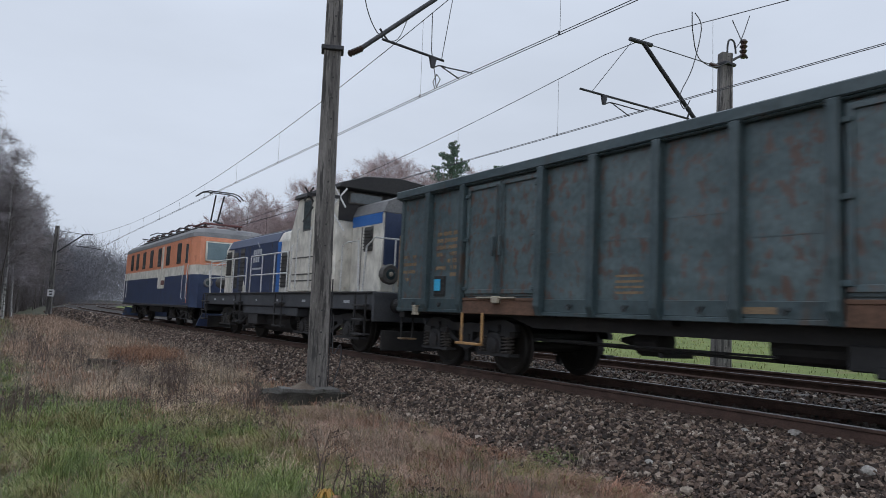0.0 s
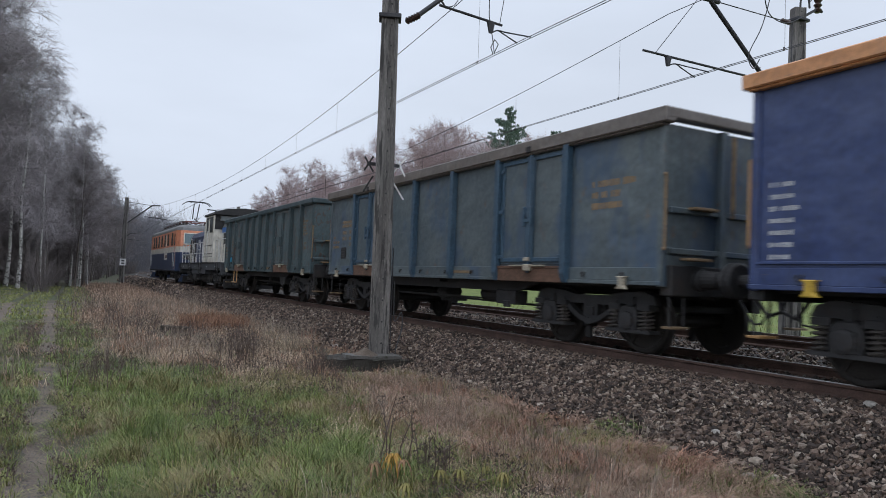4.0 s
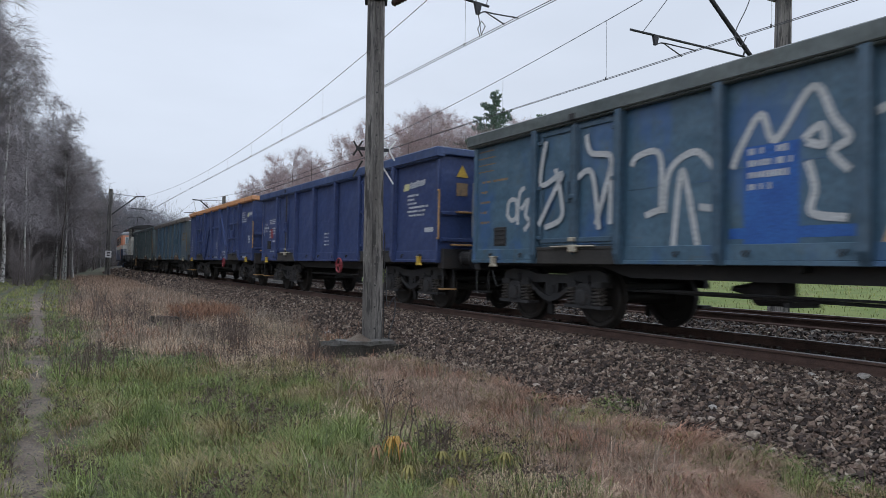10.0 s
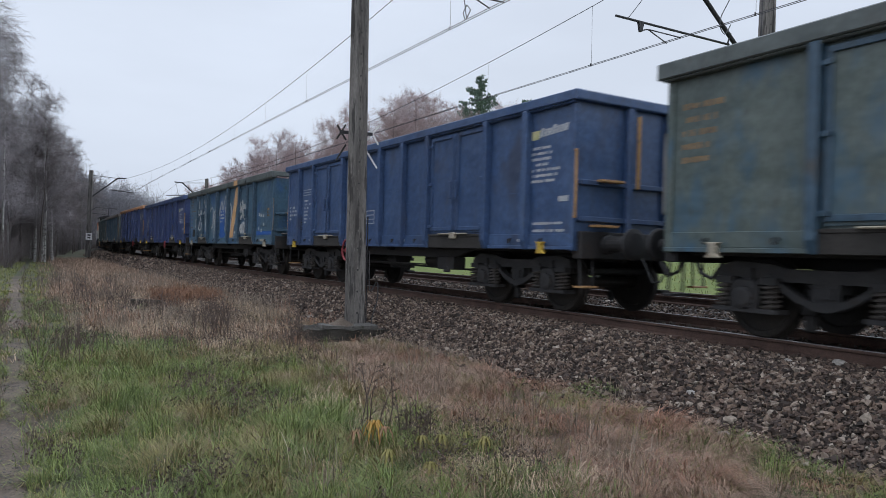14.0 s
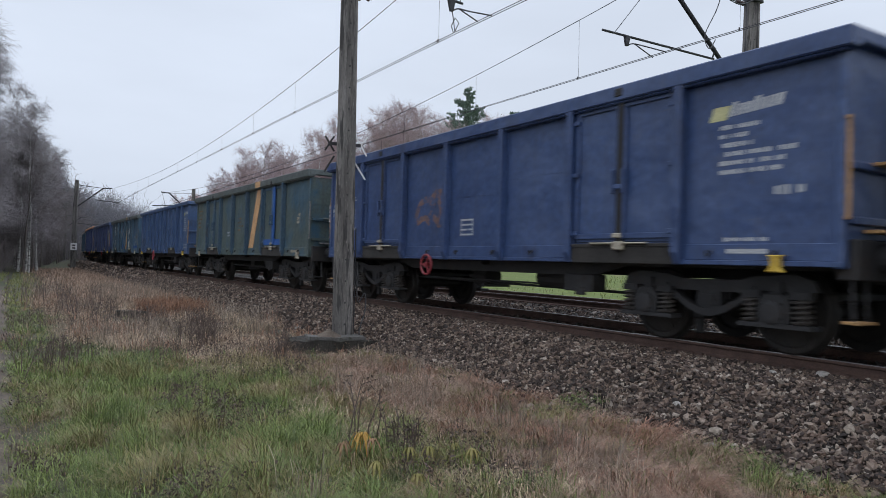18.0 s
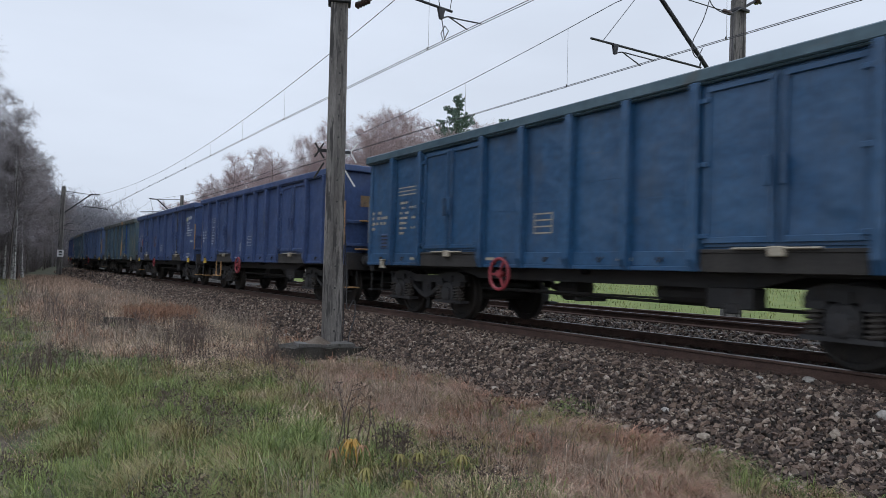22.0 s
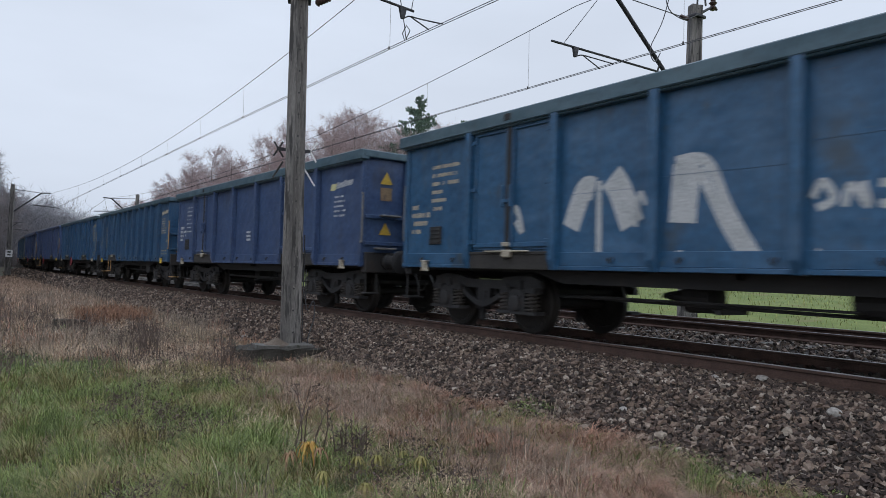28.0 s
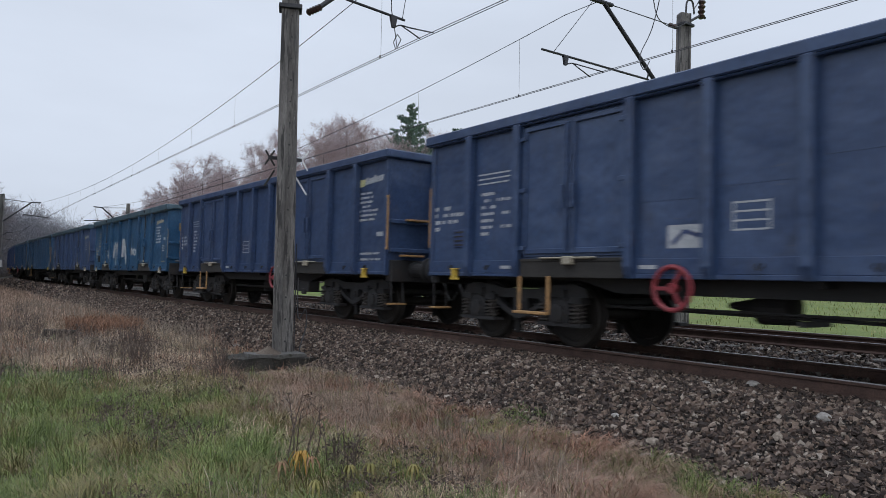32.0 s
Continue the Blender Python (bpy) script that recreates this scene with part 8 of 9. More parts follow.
def blades(n, area, height, width, bend, material, name, label, keep=None, seed=1, cross=1.0, flop=0.0):
    """Grass or stems as one heap of thin bent blades."""
    r = np.random.default_rng(seed)
    x0, x1, y0, y1 = area
    vs = np.empty((n, 5, 3))
    k = 0
    tries = 0
    while k < n and tries < n * 12:
        tries += 1
        y = y0 + (y1 - y0) * r.random() ** cross
        x = r.uniform(x0, x1)
        if keep and not keep(x, y, r.random()):
            continue
        h = r.uniform(*height)
        a = r.uniform(0, 6.28)
        c, s = math.cos(a), math.sin(a)
        b = r.uniform(*bend) * h
        w = width * r.uniform(0.6, 1.3)
        z = ground_z(x, y) - 0.015
        dx, dy = c * b, s * b
        ox, oy = -s * w / 2, c * w / 2
        top = h * math.sqrt(max(0.05, 1 - min(0.95, (b / h) ** 2)))
        vs[k] = ((x - ox, y - oy, z), (x + ox, y + oy, z), (x + dx * (0.35 + 0.2 * flop) + ox * 0.8, y + dy * (0.35 + 0.2 * flop) + oy * 0.8, z + top * (0.6 + 0.4 * flop)), (x + dx * (0.35 + 0.2 * flop) - ox * 0.8, y + dy * (0.35 + 0.2 * flop) - oy * 0.8, z + top * (0.6 + 0.4 * flop)), (x + dx, y + dy, z + top * (1 - 0.75 * flop)))
        k += 1
    me = bpy.data.meshes.new(name)
    faces = []
    for i in range(k):
        o = 5 * i
        faces += [(o, o + 1, o + 2, o + 3), (o + 3, o + 2, o + 4)]
    me.from_pydata(vs[:k].reshape(-1, 3), [], faces)
    me.materials.append(material)
    return tagged(new(name, me), label, "grass", kind="stuff")


def rut(x, y):
    a = float(np.interp(y, (1, 5.8, 9.7, 16, 27, 34), (-0.05, -0.2, -0.28, -0.5, -0.85, -1.1)))
    b = float(np.interp(y, (15, 19.3, 22.5, 33), (-1.6, -1.98, -2.0, -2.4)))
    wide = 0.15 + 0.13 * noise.noise((x * 3, y * 1.7, 3)) + 0.16 * noise.noise((x * 9, y * 7, 8)) - (0.16 if 12.8 < y < 14.6 else 0.0)
    return abs(x - a) < wide or (y > 15 and abs(x - b) < wide * 0.8)


def dryness(x, y):
    """0: green, 1: withered; the dry strip lies along the ballast and widens farther out."""
    u = x - line_x(y)
    edge = float(np.interp(y, (3, 9, 11, 13, 15, 24, 40), (-4.95, -5.05, -5.3, -6.6, -7.3, -7.5, -6.5)))
    d = min(1.0, max(0.0, (u - edge) / 0.5 + 0.4))
    if u > -3.75:
        d -= float(np.interp(y, (3, 5.8, 7.5, 9), (0.45, 0.35, 0.15, 0.0)))
    if u < -8.6:
        d += float(np.interp(y, (6, 14, 16, 30), (0.15, 0.05, 0.4, 0.2)))
    return d + 0.5 * noise.noise((x * 0.6, y * 0.45, 2)) + 0.35 * noise.noise((x * 1.5, y * 1.3, 4))


def off_ballast(x, y):
    if abs(x - 4.72) < 0.95 and -1.0 < y - 11.7 < 0.75:
        return False
    return x - line_x(y) < -2.95 + 0.22 * noise.noise((y * 0.6, 3, 0)) + 0.15 * noise.noise((x * 3, y * 3, 1))


def mottled(x, y):
    return dryness(x, y) + 0.3 * noise.noise((x * 3.7, y * 3.7, 6)) - 0.45


def green_here(x, y, q):
    return off_ballast(x, y) and not rut(x, y) and mottled(x, y) < 0.9 * (q - 0.5)


def dry_here(x, y, q):
    return off_ballast(x, y) and not rut(x, y) and mottled(x, y) > 0.9 * (q - 0.5)


def edge_here(x, y, q):
    u = x - line_x(y)
    return dry_here(x, y, q) and -7.4 < u < -3.0


OLIVE_GRASS = island_tones(surface("grass_olive", (0.16, 0.15, 0.055), (0.27, 0.225, 0.10), 2.2, 0.85, 0, 0, 7, (0.3, 0.235, 0.15), (0.52, 0.62), 2.3), 0.4)
FRESH_GRASS = island_tones(surface("grass_fresh", (0.12, 0.165, 0.045), (0.215, 0.26, 0.085), 2.2, 0.75, 0, 0, 8), 0.45)
DEEP_GRASS = island_tones(surface("grass_deep", (0.062, 0.09, 0.034), (0.105, 0.135, 0.05), 2.2, 0.8, 0, 0, 8), 0.4)
PALE_STRAW = island_tones(surface("straw_pale", (0.40, 0.30, 0.205), (0.56, 0.43, 0.31), 2.0, 0.9, 0, 0, 7), 0.4)
RUSSET_GRASS = island_tones(surface("grass_russet", (0.26, 0.138, 0.092), (0.46, 0.26, 0.178), 2.6, 0.9, 0, 0, 9, (0.15, 0.10, 0.075), (0.5, 0.6), 2.6), 0.45)


def flow(x, y):
    """The way in which the dead grass has been laid by wind and rain."""
    return 3.9 + 2.6 * noise.noise((x * 0.55, y * 0.55, 91)) + 1.2 * noise.noise((x * 1.7, y * 1.7, 92))


def tufts(n, area, keep, per, length, rise, width, material, name, label, seed, radius=(0.04, 0.11), laid=0.0, cross=1.0):
    """Clumped grass as one heap: tufts of arching blades that fan out from a heart; laid: how far they all lie one way."""
    r = np.random.default_rng(seed)
    x0, x1, y0, y1 = area
    hearts = []
    tries = 0
    while len(hearts) < n and tries < n * 14:
        tries += 1
        y = y0 + (y1 - y0) * r.random() ** cross
        x = r.uniform(x0, x1)
        if not keep(x, y, r.random()):
            continue
        hearts.append((x, y, ground_z(x, y) - 0.012, flow(x, y), r.uniform(*radius), r.uniform(*length), r.uniform(0.75, 1.25)))
    h = np.repeat(np.array(hearts), per, 0)
    m = len(h)
    a = r.uniform(0, 2 * math.pi, m)
    q = np.sqrt(r.random(m)) * h[:, 4]
    base = np.column_stack([h[:, 0] + q * np.cos(a), h[:, 1] + q * np.sin(a), h[:, 2]])
    way = a + r.normal(0, 0.7, m)
    d = np.column_stack([np.cos(way) * (1 - laid) + np.cos(h[:, 3]) * laid, np.sin(way) * (1 - laid) + np.sin(h[:, 3]) * laid]) + r.normal(0, 0.12, (m, 2))
    d /= np.linalg.norm(d, axis=1)[:, None] + 1e-9
    size = h[:, 5] * r.uniform(0.5, 1.1, m)
    up = size * r.uniform(*rise, m) * h[:, 6]
    out = np.sqrt(np.maximum(size ** 2 - up ** 2, (0.15 * size) ** 2))
    side = np.column_stack([-d[:, 1], d[:, 0], np.zeros(m)]) * (width * r.uniform(0.6, 1.35, m))[:, None] / 2
    droop = r.uniform(0.25, 1.0, m)
    rows = []
    for f, z, w in ((0, 0, 1.0), (0.28, 0.72, 1.0), (0.66, 1.0, 0.8)):
        p = base + np.column_stack([d * (out * f)[:, None], up * z])
        rows += [p - side * w, p + side * w]
    rows.append(base + np.column_stack([d * out[:, None], up * (1.0 - 0.75 * droop * (1 - rise[0]))]))
    v = np.stack(rows, 1).reshape(-1, 3)
    o = 7 * np.arange(m)[:, None]
    quads = np.concatenate([o + (0, 1, 3, 2), o + (2, 3, 5, 4)]).tolist()
    me = bpy.data.meshes.new(name)
    me.from_pydata(v, [], quads + (o + (4, 5, 6)).tolist())
    me.materials.append(material)
    return tagged(new(name, me), label, "grass", kind="stuff")


def clear(x, y):
    return off_ballast(x, y) and not rut(x, y)


def patch(x, y, scale, seed):
    return noise.noise((x * scale, y * scale, seed))


VERGE = (-2.6, 5.0, 2.4, 10.0)
# short sward underneath, then tufts over it
blades(16000, (-4.5, 5.0, -6.0, 2.6), (0.03, 0.10), 0.008, (0.3, 0.95), GRASS, "grass", "short green grass of the verge", lambda x, y, q: clear(x, y), 37)
blades(36000, (-3.5, 5.2, 2.6, 9.0), (0.02, 0.08), 0.0045, (0.3, 0.95), GRASS, "grass", "short green grass with withered patches", green_here, 3)
blades(16000, (-1.5, 5.2, 2.6, 9.0), (0.02, 0.1), 0.0042, (0.5, 0.98), STRAW, "dry_grass", "withered blades scattered through the green grass", lambda x, y, q: clear(x, y), 33)
tufts(1500, VERGE, lambda x, y, q: green_here(x, y, q) and patch(x, y, 0.9, 41) > -0.25, 26, (0.12, 0.24), (0.35, 0.85), 0.0042, FRESH_GRASS, "grass_tufts", "fresh green grass in leaning tufts", 141, laid=0.35)
tufts(1300, VERGE, lambda x, y, q: green_here(x, y, q) and patch(x, y, 0.9, 42) > -0.1, 26, (0.11, 0.22), (0.3, 0.8), 0.0042, GRASS, "grass_tufts", "yellow-green grass in leaning tufts", 142, laid=0.35)
tufts(800, VERGE, lambda x, y, q: green_here(x, y, q - 0.15) and patch(x, y, 1.3, 43) > 0.05, 24, (0.08, 0.17), (0.3, 0.8), 0.004, DEEP_GRASS, "grass_tufts", "dark green low tufts in the grass", 143)
tufts(650, (-1.0, 5.0, 2.6, 12.0), lambda x, y, q: clear(x, y) and abs(mottled(x, y)) < 0.5, 30, (0.16, 0.3), (0.25, 0.7), 0.004, OLIVE_GRASS, "grass_tufts", "half-withered olive grass in arching tufts", 144, (0.05, 0.14), 0.5)
tufts(420, VERGE, lambda x, y, q: green_here(x, y, q - 0.2) and patch(x, y, 1.1, 45) > 0.0, 16, (0.12, 0.26), (0.2, 0.7), 0.0036, STRAW, "dry_tuft", "straw blades standing among the green grass", 145, (0.04, 0.12), 0.3)
blades(50000, (-5.5, 5.0, 9.0, 24.0), (0.03, 0.12), 0.008, (0.3, 0.95), GRASS, "grass", "short green grass along the path", green_here, 4, 1.4)
tufts(900, (-5.0, 4.0, 9.0, 22.0), lambda x, y, q: green_here(x, y, q) and patch(x, y, 0.5, 46) > -0.05, 18, (0.13, 0.26), (0.35, 0.85), 0.008, FRESH_GRASS, "grass_tufts", "fresh green grass along the path", 146, (0.06, 0.16), 0.3, 1.4)
tufts(500, (-5.0, 4.0, 9.0, 22.0), lambda x, y, q: green_here(x, y, q - 0.2) and patch(x, y, 0.6, 47) > 0.0, 18, (0.1, 0.2), (0.35, 0.85), 0.007, DEEP_GRASS, "grass_tufts", "dark green tufts along the path", 147, (0.06, 0.16), 0.2, 1.4)
blades(14000, (-8.0, 2.0, 24.0, 60.0), (0.06, 0.16), 0.025, (0.2, 0.8), GRASS, "grass", "green verge grass towards the wood", green_here, 5, 1.4)
# green at the foot of the ballast
def low_green(x, y, q):
    u = x - line_x(y)
    if ((x - 4.98) / 0.5) ** 2 + ((y - 5.92) / 0.42) ** 2 < 1 - 0.4 * q:
        return True
    return 2.5 < y < 4.7 and -3.55 + 0.15 * q < u < -2.82 and patch(x, y, 2.0, 31) > -0.12 - 0.2 * q


tufts(520, (4.3, 5.6, 2.5, 6.5), low_green, 26, (0.035, 0.085), (0.2, 0.75), 0.008, FRESH_GRASS, "low_herbs", "low fresh green herbs at the foot of the ballast", 148, laid=0.1)
tufts(300, (4.3, 5.6, 2.5, 6.5), low_green, 26, (0.03, 0.08), (0.2, 0.75), 0.008, DEEP_GRASS, "low_herbs", "low dark green herbs at the foot of the ballast", 149, laid=0.1)
tufts(160, (3.0, 5.3, 2.7, 9.5), lambda x, y, q: dry_here(x, y, q) and patch(x, y, 0.9, 32) > 0.12, 26, (0.05, 0.13), (0.3, 0.8), 0.005, DEEP_GRASS, "grass_tufts", "dark green tufts in the dead grass", 150)
# the dry strip beside the ballast
blades(26000, (1.6, 5.4, 2.8, 10.5), (0.04, 0.13), 0.0036, (0.75, 0.99), STRAW, "dry_grass", "matted straw-coloured dead grass beside the ballast", dry_here, 6, 1.0, 0.5)
tufts(1000, (1.4, 5.3, 2.7, 11.5), lambda x, y, q: dry_here(x, y, q) and patch(x, y, 0.8, 51) > -0.2, 34, (0.16, 0.32), (0.08, 0.4), 0.0036, STRAW, "dry_tuft", "flopped tufts of straw-coloured dead grass", 151, (0.05, 0.14), 0.6)
tufts(900, (1.4, 5.3, 2.7, 11.5), lambda x, y, q: dry_here(x, y, q) and patch(x, y, 0.8, 52) > -0.1, 30, (0.13, 0.28), (0.08, 0.45), 0.0038, RUSSET_GRASS, "dry_tuft", "flopped tufts of reddish-brown dead grass", 152, (0.05, 0.14), 0.55)
tufts(260, (1.4, 5.3, 2.7, 11.5), lambda x, y, q: dry_here(x, y, q) and patch(x, y, 1.1, 53) > 0.1, 22, (0.08, 0.18), (0.3, 0.75), 0.004, GRASS, "grass_tufts", "green tufts coming up through the dead grass", 153)
tufts(230, (1.2, 5.3, 2.7, 12.0), lambda x, y, q: dry_here(x, y, q) and patch(x, y, 0.7, 54) > 0.0, 12, (0.22, 0.42), (0.55, 0.95), 0.0032, WEED, "dead_weeds", "thin grey-brown standing stalks", 154, (0.05, 0.2), 0.2)
blades(22000, (-1.0, 5.2, 10.0, 26.0), (0.05, 0.18), 0.007, (0.5, 0.98), STRAW, "dry_grass", "low withered grass beside the track", dry_here, 7, 1.3, 0.4)
tufts(900, (-1.0, 5.2, 10.5, 26.0), lambda x, y, q: dry_here(x, y, q) and patch(x, y, 0.6, 55) > -0.15, 22, (0.2, 0.42), (0.15, 0.6), 0.006, PALE_STRAW, "dry_tuft", "flopped tufts of withered grass beside the track", 155, (0.08, 0.2), 0.5, 1.3)
tufts(240, (-1.0, 5.2, 10.5, 28.0), lambda x, y, q: dry_here(x, y, q) and patch(x, y, 0.6, 56) > -0.05, 20, (0.2, 0.45), (0.3, 0.85), 0.0065, RUSSET_GRASS, "dry_tuft", "reddish-brown tufts of withered grass beside the track", 156, (0.08, 0.2), 0.4, 1.3)
tufts(320, (-1.0, 5.0, 10.5, 34.0), lambda x, y, q: dry_here(x, y, q) and patch(x, y, 0.5, 57) > 0.0, 14, (0.35, 0.7), (0.6, 0.97), 0.006, WEED, "dead_weeds", "grey-brown standing weed stalks", 157, (0.1, 0.35), 0.1, 1.2)
blades(14000, (-1.5, 4.6, 24.0, 70.0), (0.12, 0.4), 0.022, (0.2, 0.8), STRAW, "dry_grass", "withered grass farther along the line", edge_here, 8, 1.3)
blades(9000, (15.0, 40.0, 4.0, 30.0), (0.08, 0.2), 0.02, (0.2, 0.8), GRASS, "grass", "bright green field grass beyond the tracks", None, 10)


def seedy_weeds(n, area, keep, height, name, label, seed):
    """Low dead herbs with dark crumbly seed heads, as one heap."""
    r = np.random.default_rng(seed)
    hp = Heap()
    k = tries = 0
    while k < n and tries < 20 * n:
        tries += 1
        x, y = r.uniform(area[0], area[1]), r.uniform(area[2], area[3])
        if not keep(x, y, r.random()):
            continue
        k += 1
        p = np.array([x, y, ground_z(x, y) - 0.01])
        h = r.uniform(*height)
        top = p + np.array([r.normal(0, 0.2), r.normal(0, 0.2), 1.0]) * h
        hp.limb([p, (p + top) / 2 + r.normal(0, 0.01, 3), top], (0.0028, 0.0022, 0.0014), 3)
        for _ in range(11):
            c = p + (top - p) * r.uniform(0.45, 1.0) + r.normal(0, 0.13, 3) * h * (1, 1, 0.5)
            u, w = r.normal(0, 0.006, 3), r.normal(0, 0.006, 3)
            hp.add([c - u, c + w, c + u, c - w], [(0, 1, 2, 3)])
    me = hp.mesh(name)
    me.materials[0] = WEED_DARK
    return tagged(new(name, me), label, "weeds", kind="stuff")


seedy_weeds(1100, (-0.6, 3.4, 2.8, 9.5), lambda x, y, q: clear(x, y) and patch(x, y, 0.9, 61) > 0.12, (0.1, 0.22), "seedy_weeds", "low dark dead herbs with crumbly seed heads", 161)
seedy_weeds(1300, (-1.2, 3.6, 9.0, 22.0), lambda x, y, q: clear(x, y) and patch(x, y, 0.5, 62) > 0.08, (0.2, 0.45), "seedy_weeds", "dark dead herbs with seed heads along the path", 162)


def tussock(cx, cy, rx, ry, n, length, seed, material, label, lean=(0.0, 0.0)):
    """A flopped tussock: long dead blades that arch outwards from its heart and lie down."""
    r = np.random.default_rng(seed)
    vs, faces = [], []
    for i in range(n):
        a, q = r.uniform(0, 6.28), math.sqrt(r.random())
        x, y = cx + rx * q * math.cos(a) * 0.8, cy + ry * q * math.sin(a) * 0.8
        z = ground_z(x, y)
        d = np.array([0.5 * math.cos(a) + lean[0] + r.normal(0, 0.6), 0.5 * math.sin(a) + lean[1] + r.normal(0, 0.6)])
        d /= np.linalg.norm(d) + 1e-6
        l = length * r.uniform(0.55, 1.1)
        w = np.array([-d[1], d[0]]) * 0.0026
        top = l * r.uniform(0.1, 0.6) * (1.1 - 0.6 * q)
        o = len(vs)
        for f, h, ww in ((0, 0, 1), (0.2, 0.75, 1), (0.5, 1.0, 0.9), (0.85, 0.45, 0.6), (1.02, 0.08, 0.3)):
            for sgn in (-1, 1):
                vs.append((x + d[0] * l * f + sgn * w[0] * ww, y + d[1] * l * f + sgn * w[1] * ww, z + top * h))
        faces += [(o + 2 * k, o + 2 * k + 1, o + 2 * k + 3, o + 2 * k + 2) for k in range(4)]
    me = bpy.data.meshes.new("tussock")
    me.from_pydata(vs, [], faces)
    me.materials.append(None)
    t = thing("grass_tussock", label, "grass", None, "dead grass tussocks")
    part("tuft", me, material, t)
    return t


for i, (x, y, a, b, n, l) in enumerate(((2.85, 11.0, 0.8, 0.9, 1500, 0.42), (2.7, 10.0, 0.6, 0.7, 800, 0.36), (3.74, 3.97, 0.6, 0.6, 900, 0.24), (3.0, 4.3, 0.6, 0.6, 900, 0.26), (3.2, 6.0, 0.7, 0.7, 600, 0.26), (2.9, 7.2, 0.7, 0.8, 700, 0.28), (3.6, 8.0, 0.8, 0.9, 700, 0.28), (3.8, 13.2, 0.6, 0.8, 500, 0.36), (1.9, 14.5, 0.6, 0.8, 500, 0.4))):
    tussock(x, y, a, b, n, l, 300 + i, PALE_STRAW, "flopped tussock of pale dead grass", (-0.5, -0.6))


def dead_weed(x, y, n, h, spread, seed):
    """A clump of dead branching stalks with seed heads."""
    r = np.random.default_rng(seed)
    t = thing("weed_clump", "clump of dark dead weed stalks with dried seed heads", "weed", pose(x, y, ground_z(x, y)), "dead weed clumps")
    for i in range(n):
        hp = Heap()
        a, q = r.uniform(0, 6.28), r.uniform(0, spread)
        p0 = np.array([math.cos(a) * q * 0.5, math.sin(a) * q * 0.5, -0.02])
        top = p0 + np.array([r.normal(0, 0.12), r.normal(0, 0.12), r.uniform(0.6, 1.0)]) * h
        mid = (p0 + top) / 2 + r.normal(0, 0.03, 3) * h
        hp.limb([p0, mid, top], (0.006, 0.005, 0.0025), 4)
        for k in range(9):
            f = 0.35 + 0.65 * (k + r.random()) / 9
            s = p0 + (mid - p0) * f * 2 if f < 0.5 else mid + (top - mid) * (f - 0.5) * 2
            e = s + np.array([r.normal(0, 0.07), r.normal(0, 0.07), r.uniform(0.03, 0.12)]) * (0.5 + h * 0.7)
            hp.limb([s, e], (0.0028, 0.0018), 3)
            for _ in range(3):
                c = e + r.normal(0, 0.012, 3)
                d1, d2 = r.normal(0, 0.006, 3), r.normal(0, 0.006, 3)
                hp.add([c - d1, c + d2, c + d1, c - d2], [(0, 1, 2, 3)])
        part("stalk", hp.mesh("stalk"), WEED_DARK, t)
    return t


for i, (x, y, n, h, sp) in enumerate(((2.54, 12.8, 16, 0.75, 0.7), (2.75, 13.1, 12, 0.7, 0.6), (3.18, 10.4, 9, 0.65, 0.4), (3.4, 10.55, 6, 0.55, 0.3), (0.63, 21.7, 14, 1.0, 0.8), (0.25, 10.6, 14, 0.55, 0.9), (0.45, 11.6, 12, 0.5, 0.9), (2.42, 5.55, 2, 0.8, 0.15), (2.62, 5.3, 6, 0.42, 0.25), (2.78, 5.2, 5, 0.36, 0.25), (2.36, 5.7, 1, 0.95, 0.1), (2.6, 5.6, 2, 0.6, 0.15), (1.3, 16.5, 12, 0.75, 0.9), (2.0, 15.5, 12, 0.7, 0.8), (0.9, 18.5, 12, 0.9, 0.9), (-0.2, 24.0, 14, 1.1, 1.2), (0.4, 27.0, 14, 1.1, 1.2), (1.6, 22.0, 10, 0.9, 0.8)), 100):
    dead_weed(x, y, n, h, sp, i)


def leafy_plant(x, y, material, label, seed, n=4, size=0.16, height=0.25):
    """A lupin-like plant: stalks with fans of narrow drooping leaflets."""
    r = np.random.default_rng(seed)
    t = thing("herb_plant", label, "plant", pose(x, y, ground_z(x, y)), "herbs in the grass")
    for i in range(n):
        top = Vector((r.normal(0, 0.09), r.normal(0, 0.09), height * r.uniform(0.6, 1.1)))
        st = part("stalk", tube([(0, 0, -0.02), (top.x * 0.4, top.y * 0.4, top.z * 0.6), top], 0.004, 5), GRASS, t)
        for k in range(8):
            a = k * math.pi / 4 + r.uniform(-0.2, 0.2)
            l, w = size * r.uniform(0.7, 1.1), 0.010
            c, s = math.cos(a), math.sin(a)
            bm = bmesh.new()
            rows = [(0, 0.3, 0), (0.3, 1, 0.05), (0.55, 0.95, -0.04), (0.72, 0.15, -0.2)]
            L_ = [bm.verts.new(top + Vector((c * l * f - s * w * q, s * l * f + c * w * q, d * l * 4))) for f, q, d in rows]
            R_ = [bm.verts.new(top + Vector((c * l * f + s * w * q, s * l * f - c * w * q, d * l * 4))) for f, q, d in rows]
            C_ = [bm.verts.new(top + Vector((c * l * f, s * l * f, d * l * 4 - 0.006))) for f, q, d in rows]
            for j in range(3):
                bm.faces.new((L_[j], C_[j], C_[j + 1], L_[j + 1]))
                bm.faces.new((C_[j], R_[j], R_[j + 1], C_[j + 1]))
            part("leaflet", bm, material, st)
    return t


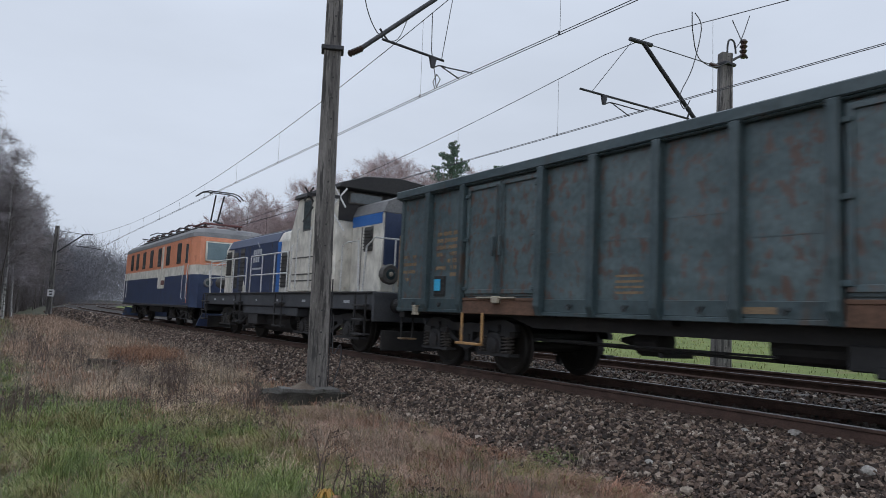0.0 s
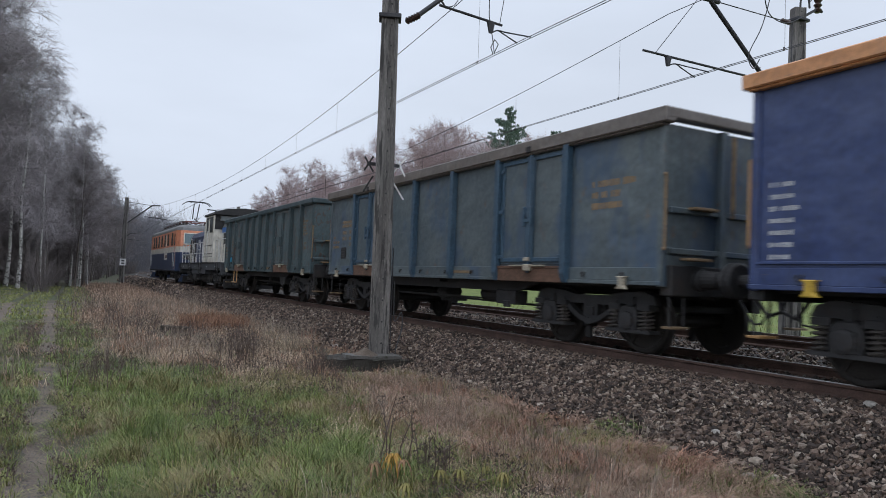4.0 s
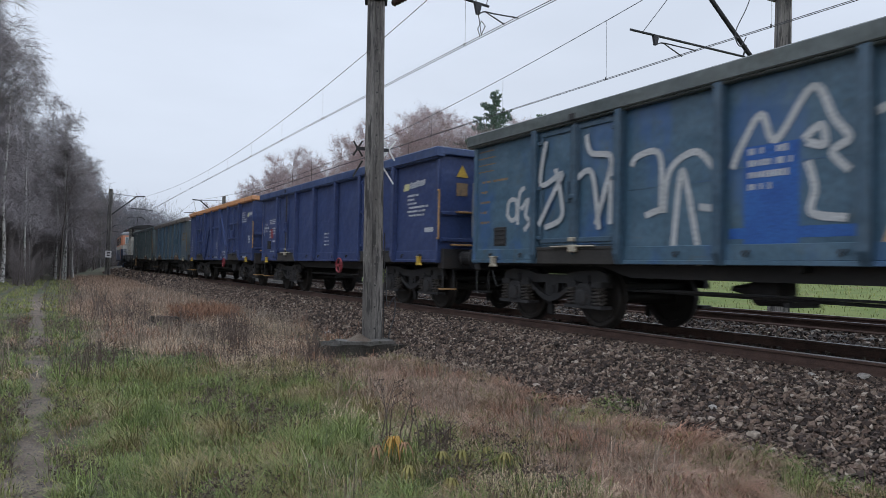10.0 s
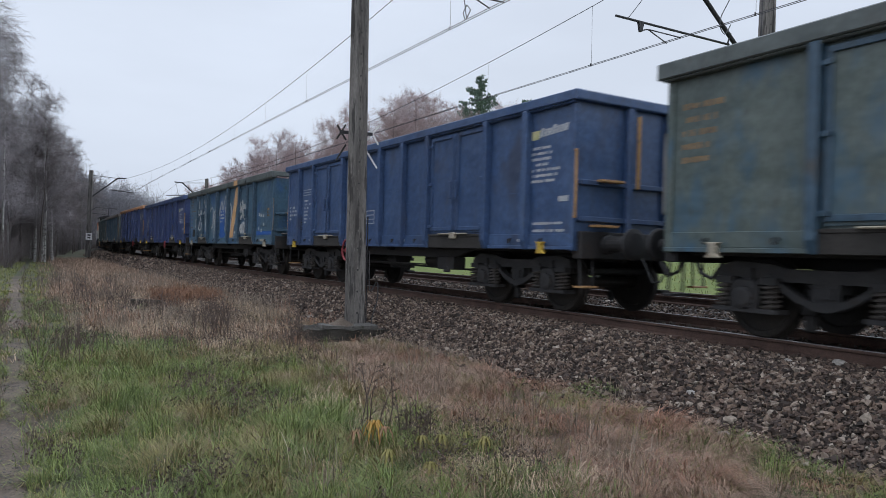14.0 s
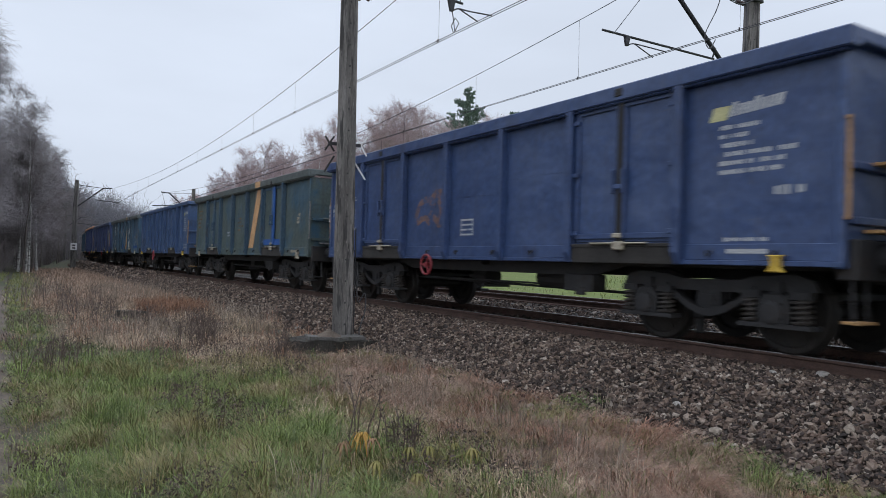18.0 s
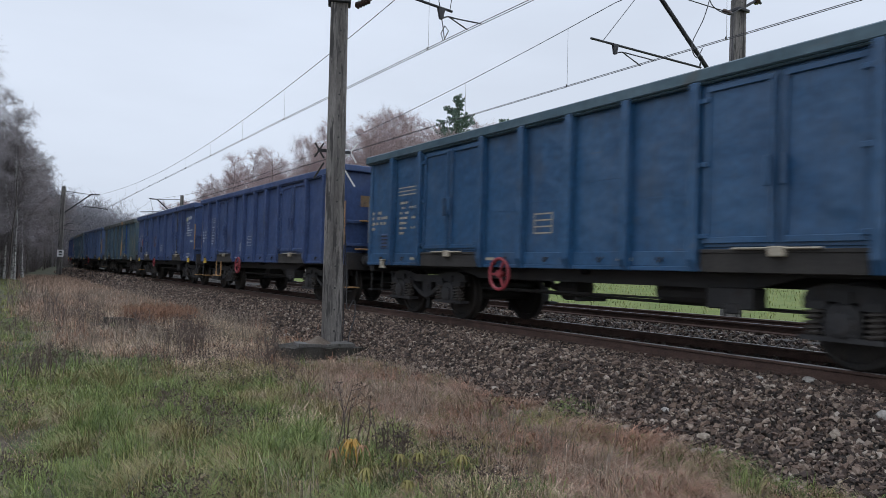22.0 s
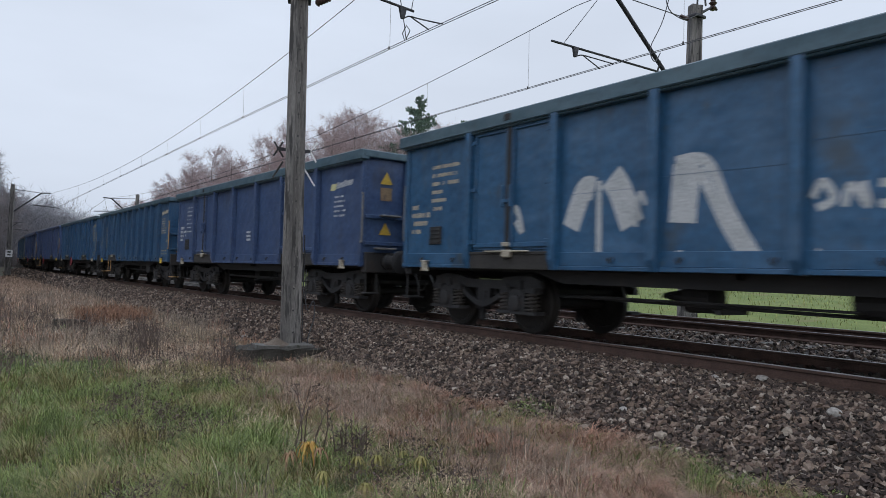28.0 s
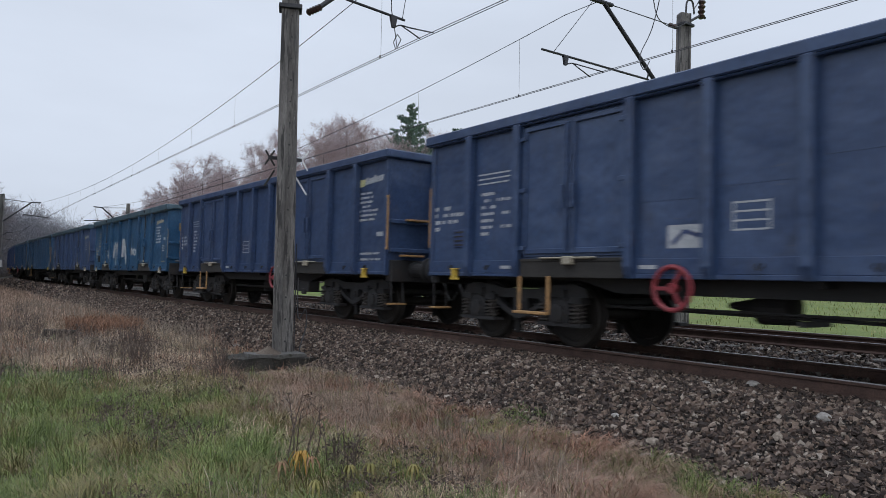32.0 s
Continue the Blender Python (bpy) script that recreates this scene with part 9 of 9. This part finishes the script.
leafy_plant(2.3, 5.15, YELLOW_LEAF, "herb with orange-yellow withered drooping leaves", 1, 2, 0.15, 0.3)
for i, (x, y, n, size) in enumerate(((2.64, 4.78, 2, 0.09), (2.74, 4.76, 1, 0.1), (2.2, 4.58, 1, 0.1), (2.44, 4.48, 2, 0.1), (2.88, 4.72, 1, 0.07)), 2):
    leafy_plant(x, y, LIME_LEAF, "yellowing herb with fans of narrow drooping leaves", i, n, size, 0.2)
leafy_plant(2.2, 5.12, WITHERED_LEAF, "withered brown herb with hanging leaves", 9, 2, 0.12, 0.2)

# an old sleeper end and a heap of bracken beside the line
log = thing("old_timber", "short mossy old timber lying in the grass", "timber", pose(2.25, 19.5, ground_z(2.25, 19.5) + 0.05, 0, 4, 20))
part("beam", boxes((-0.38, 0.38, -0.12, 0.12, -0.08, 0.1), bevel=0.02), M["plinth"], log)
part("broken_end", boxes((0.37, 0.52, -0.08, 0.05, -0.06, 0.05), bevel=0.02), DARK_BARK, log)
BRACKEN = island_tones(surface("bracken_rust", (0.16, 0.085, 0.05), (0.24, 0.13, 0.08), 0.7, 0.9, 0, 0, 6), 0.4)


def mound(cx, cy, rx, ry, h):
    def keep(x, y, q):
        return ((x - cx) / rx) ** 2 + ((y - cy) / ry) ** 2 < 1 - 0.3 * q
    return keep


blades(4200, (2.3, 4.5, 18.8, 23.0), (0.3, 0.6), 0.012, (0.5, 0.95), BRACKEN, "bracken", "rust-brown dead bracken beside the ballast", mound(3.45, 20.9, 1.0, 2.0, 0.4), 21, 1.0, 0.6)
blades(5000, (2.6, 4.4, 5.6, 8.6), (0.08, 0.2), 0.0045, (0.6, 0.98), BRACKEN, "dry_grass", "reddish matted dead grass", mound(3.6, 7.0, 0.9, 1.4, 0.3), 22, 1.0, 0.7)

tufts(75, (2.3, 5.0, 2.9, 10.5), lambda x, y, q: dry_here(x, y, q) and patch(x, y, 0.9, 71) > 0.0, 190, (0.3, 0.46), (0.15, 0.5), 0.0034, STRAW, "grass_tussocks", "big flopped tussocks of pale dead grass", 171, (0.08, 0.2), 0.5)
tufts(55, (2.3, 5.0, 2.9, 10.5), lambda x, y, q: dry_here(x, y, q) and patch(x, y, 0.9, 72) > 0.0, 190, (0.28, 0.42), (0.15, 0.5), 0.0034, RUSSET_GRASS, "grass_tussocks", "big flopped tussocks of reddish dead grass", 172, (0.08, 0.2), 0.5)
tufts(50, (0.3, 3.6, 2.9, 10.5), lambda x, y, q: clear(x, y) and abs(mottled(x, y)) < 0.45, 170, (0.3, 0.42), (0.3, 0.7), 0.0036, OLIVE_GRASS, "grass_tussocks", "big olive tussocks with withered tips", 173, (0.08, 0.18), 0.5)
tufts(60, (0.2, 3.2, 2.9, 9.5), lambda x, y, q: green_here(x, y, q), 150, (0.22, 0.34), (0.4, 0.85), 0.004, FRESH_GRASS, "grass_tussocks", "big fresh green tussocks in the grass", 174, (0.07, 0.16), 0.35)

blades(4500, (2.0, 5.2, 2.8, 10.5), (0.05, 0.12), 0.005, (0.6, 0.98), WEED_DARK, "thatch", "dark brown thatch low in the dead grass", dry_here, 181, 1.0, 0.5)

# ---- movement ----
TRAIN = ((0, 0.0), (1, 5.0), (3.5, 18.6), (6, 32.6), (9, 49.4), (13, 72.6), (19, 108.9), (23, 134.4), (28, 167.1), (32, 194.1))
SPEED = np.polyfit([a for a, b in TRAIN], [b for a, b in TRAIN], 3)


def train_s(t):
    return float(np.polyval(SPEED, t))


def motions():
    times = [i * 0.5 for i in range(65)]
    for w, s0 in WAGONS:
        walk(w, [(t, on_line(s0 + train_s(t), 0, RAIL_Z)) for t in times])
    for w, p, r in WHEELS:
        walk(w, [(i / 10, Matrix.Translation(p) @ Matrix.Rotation(-train_s(i / 10) / r, 4, "X")) for i in range(321)])


motions()
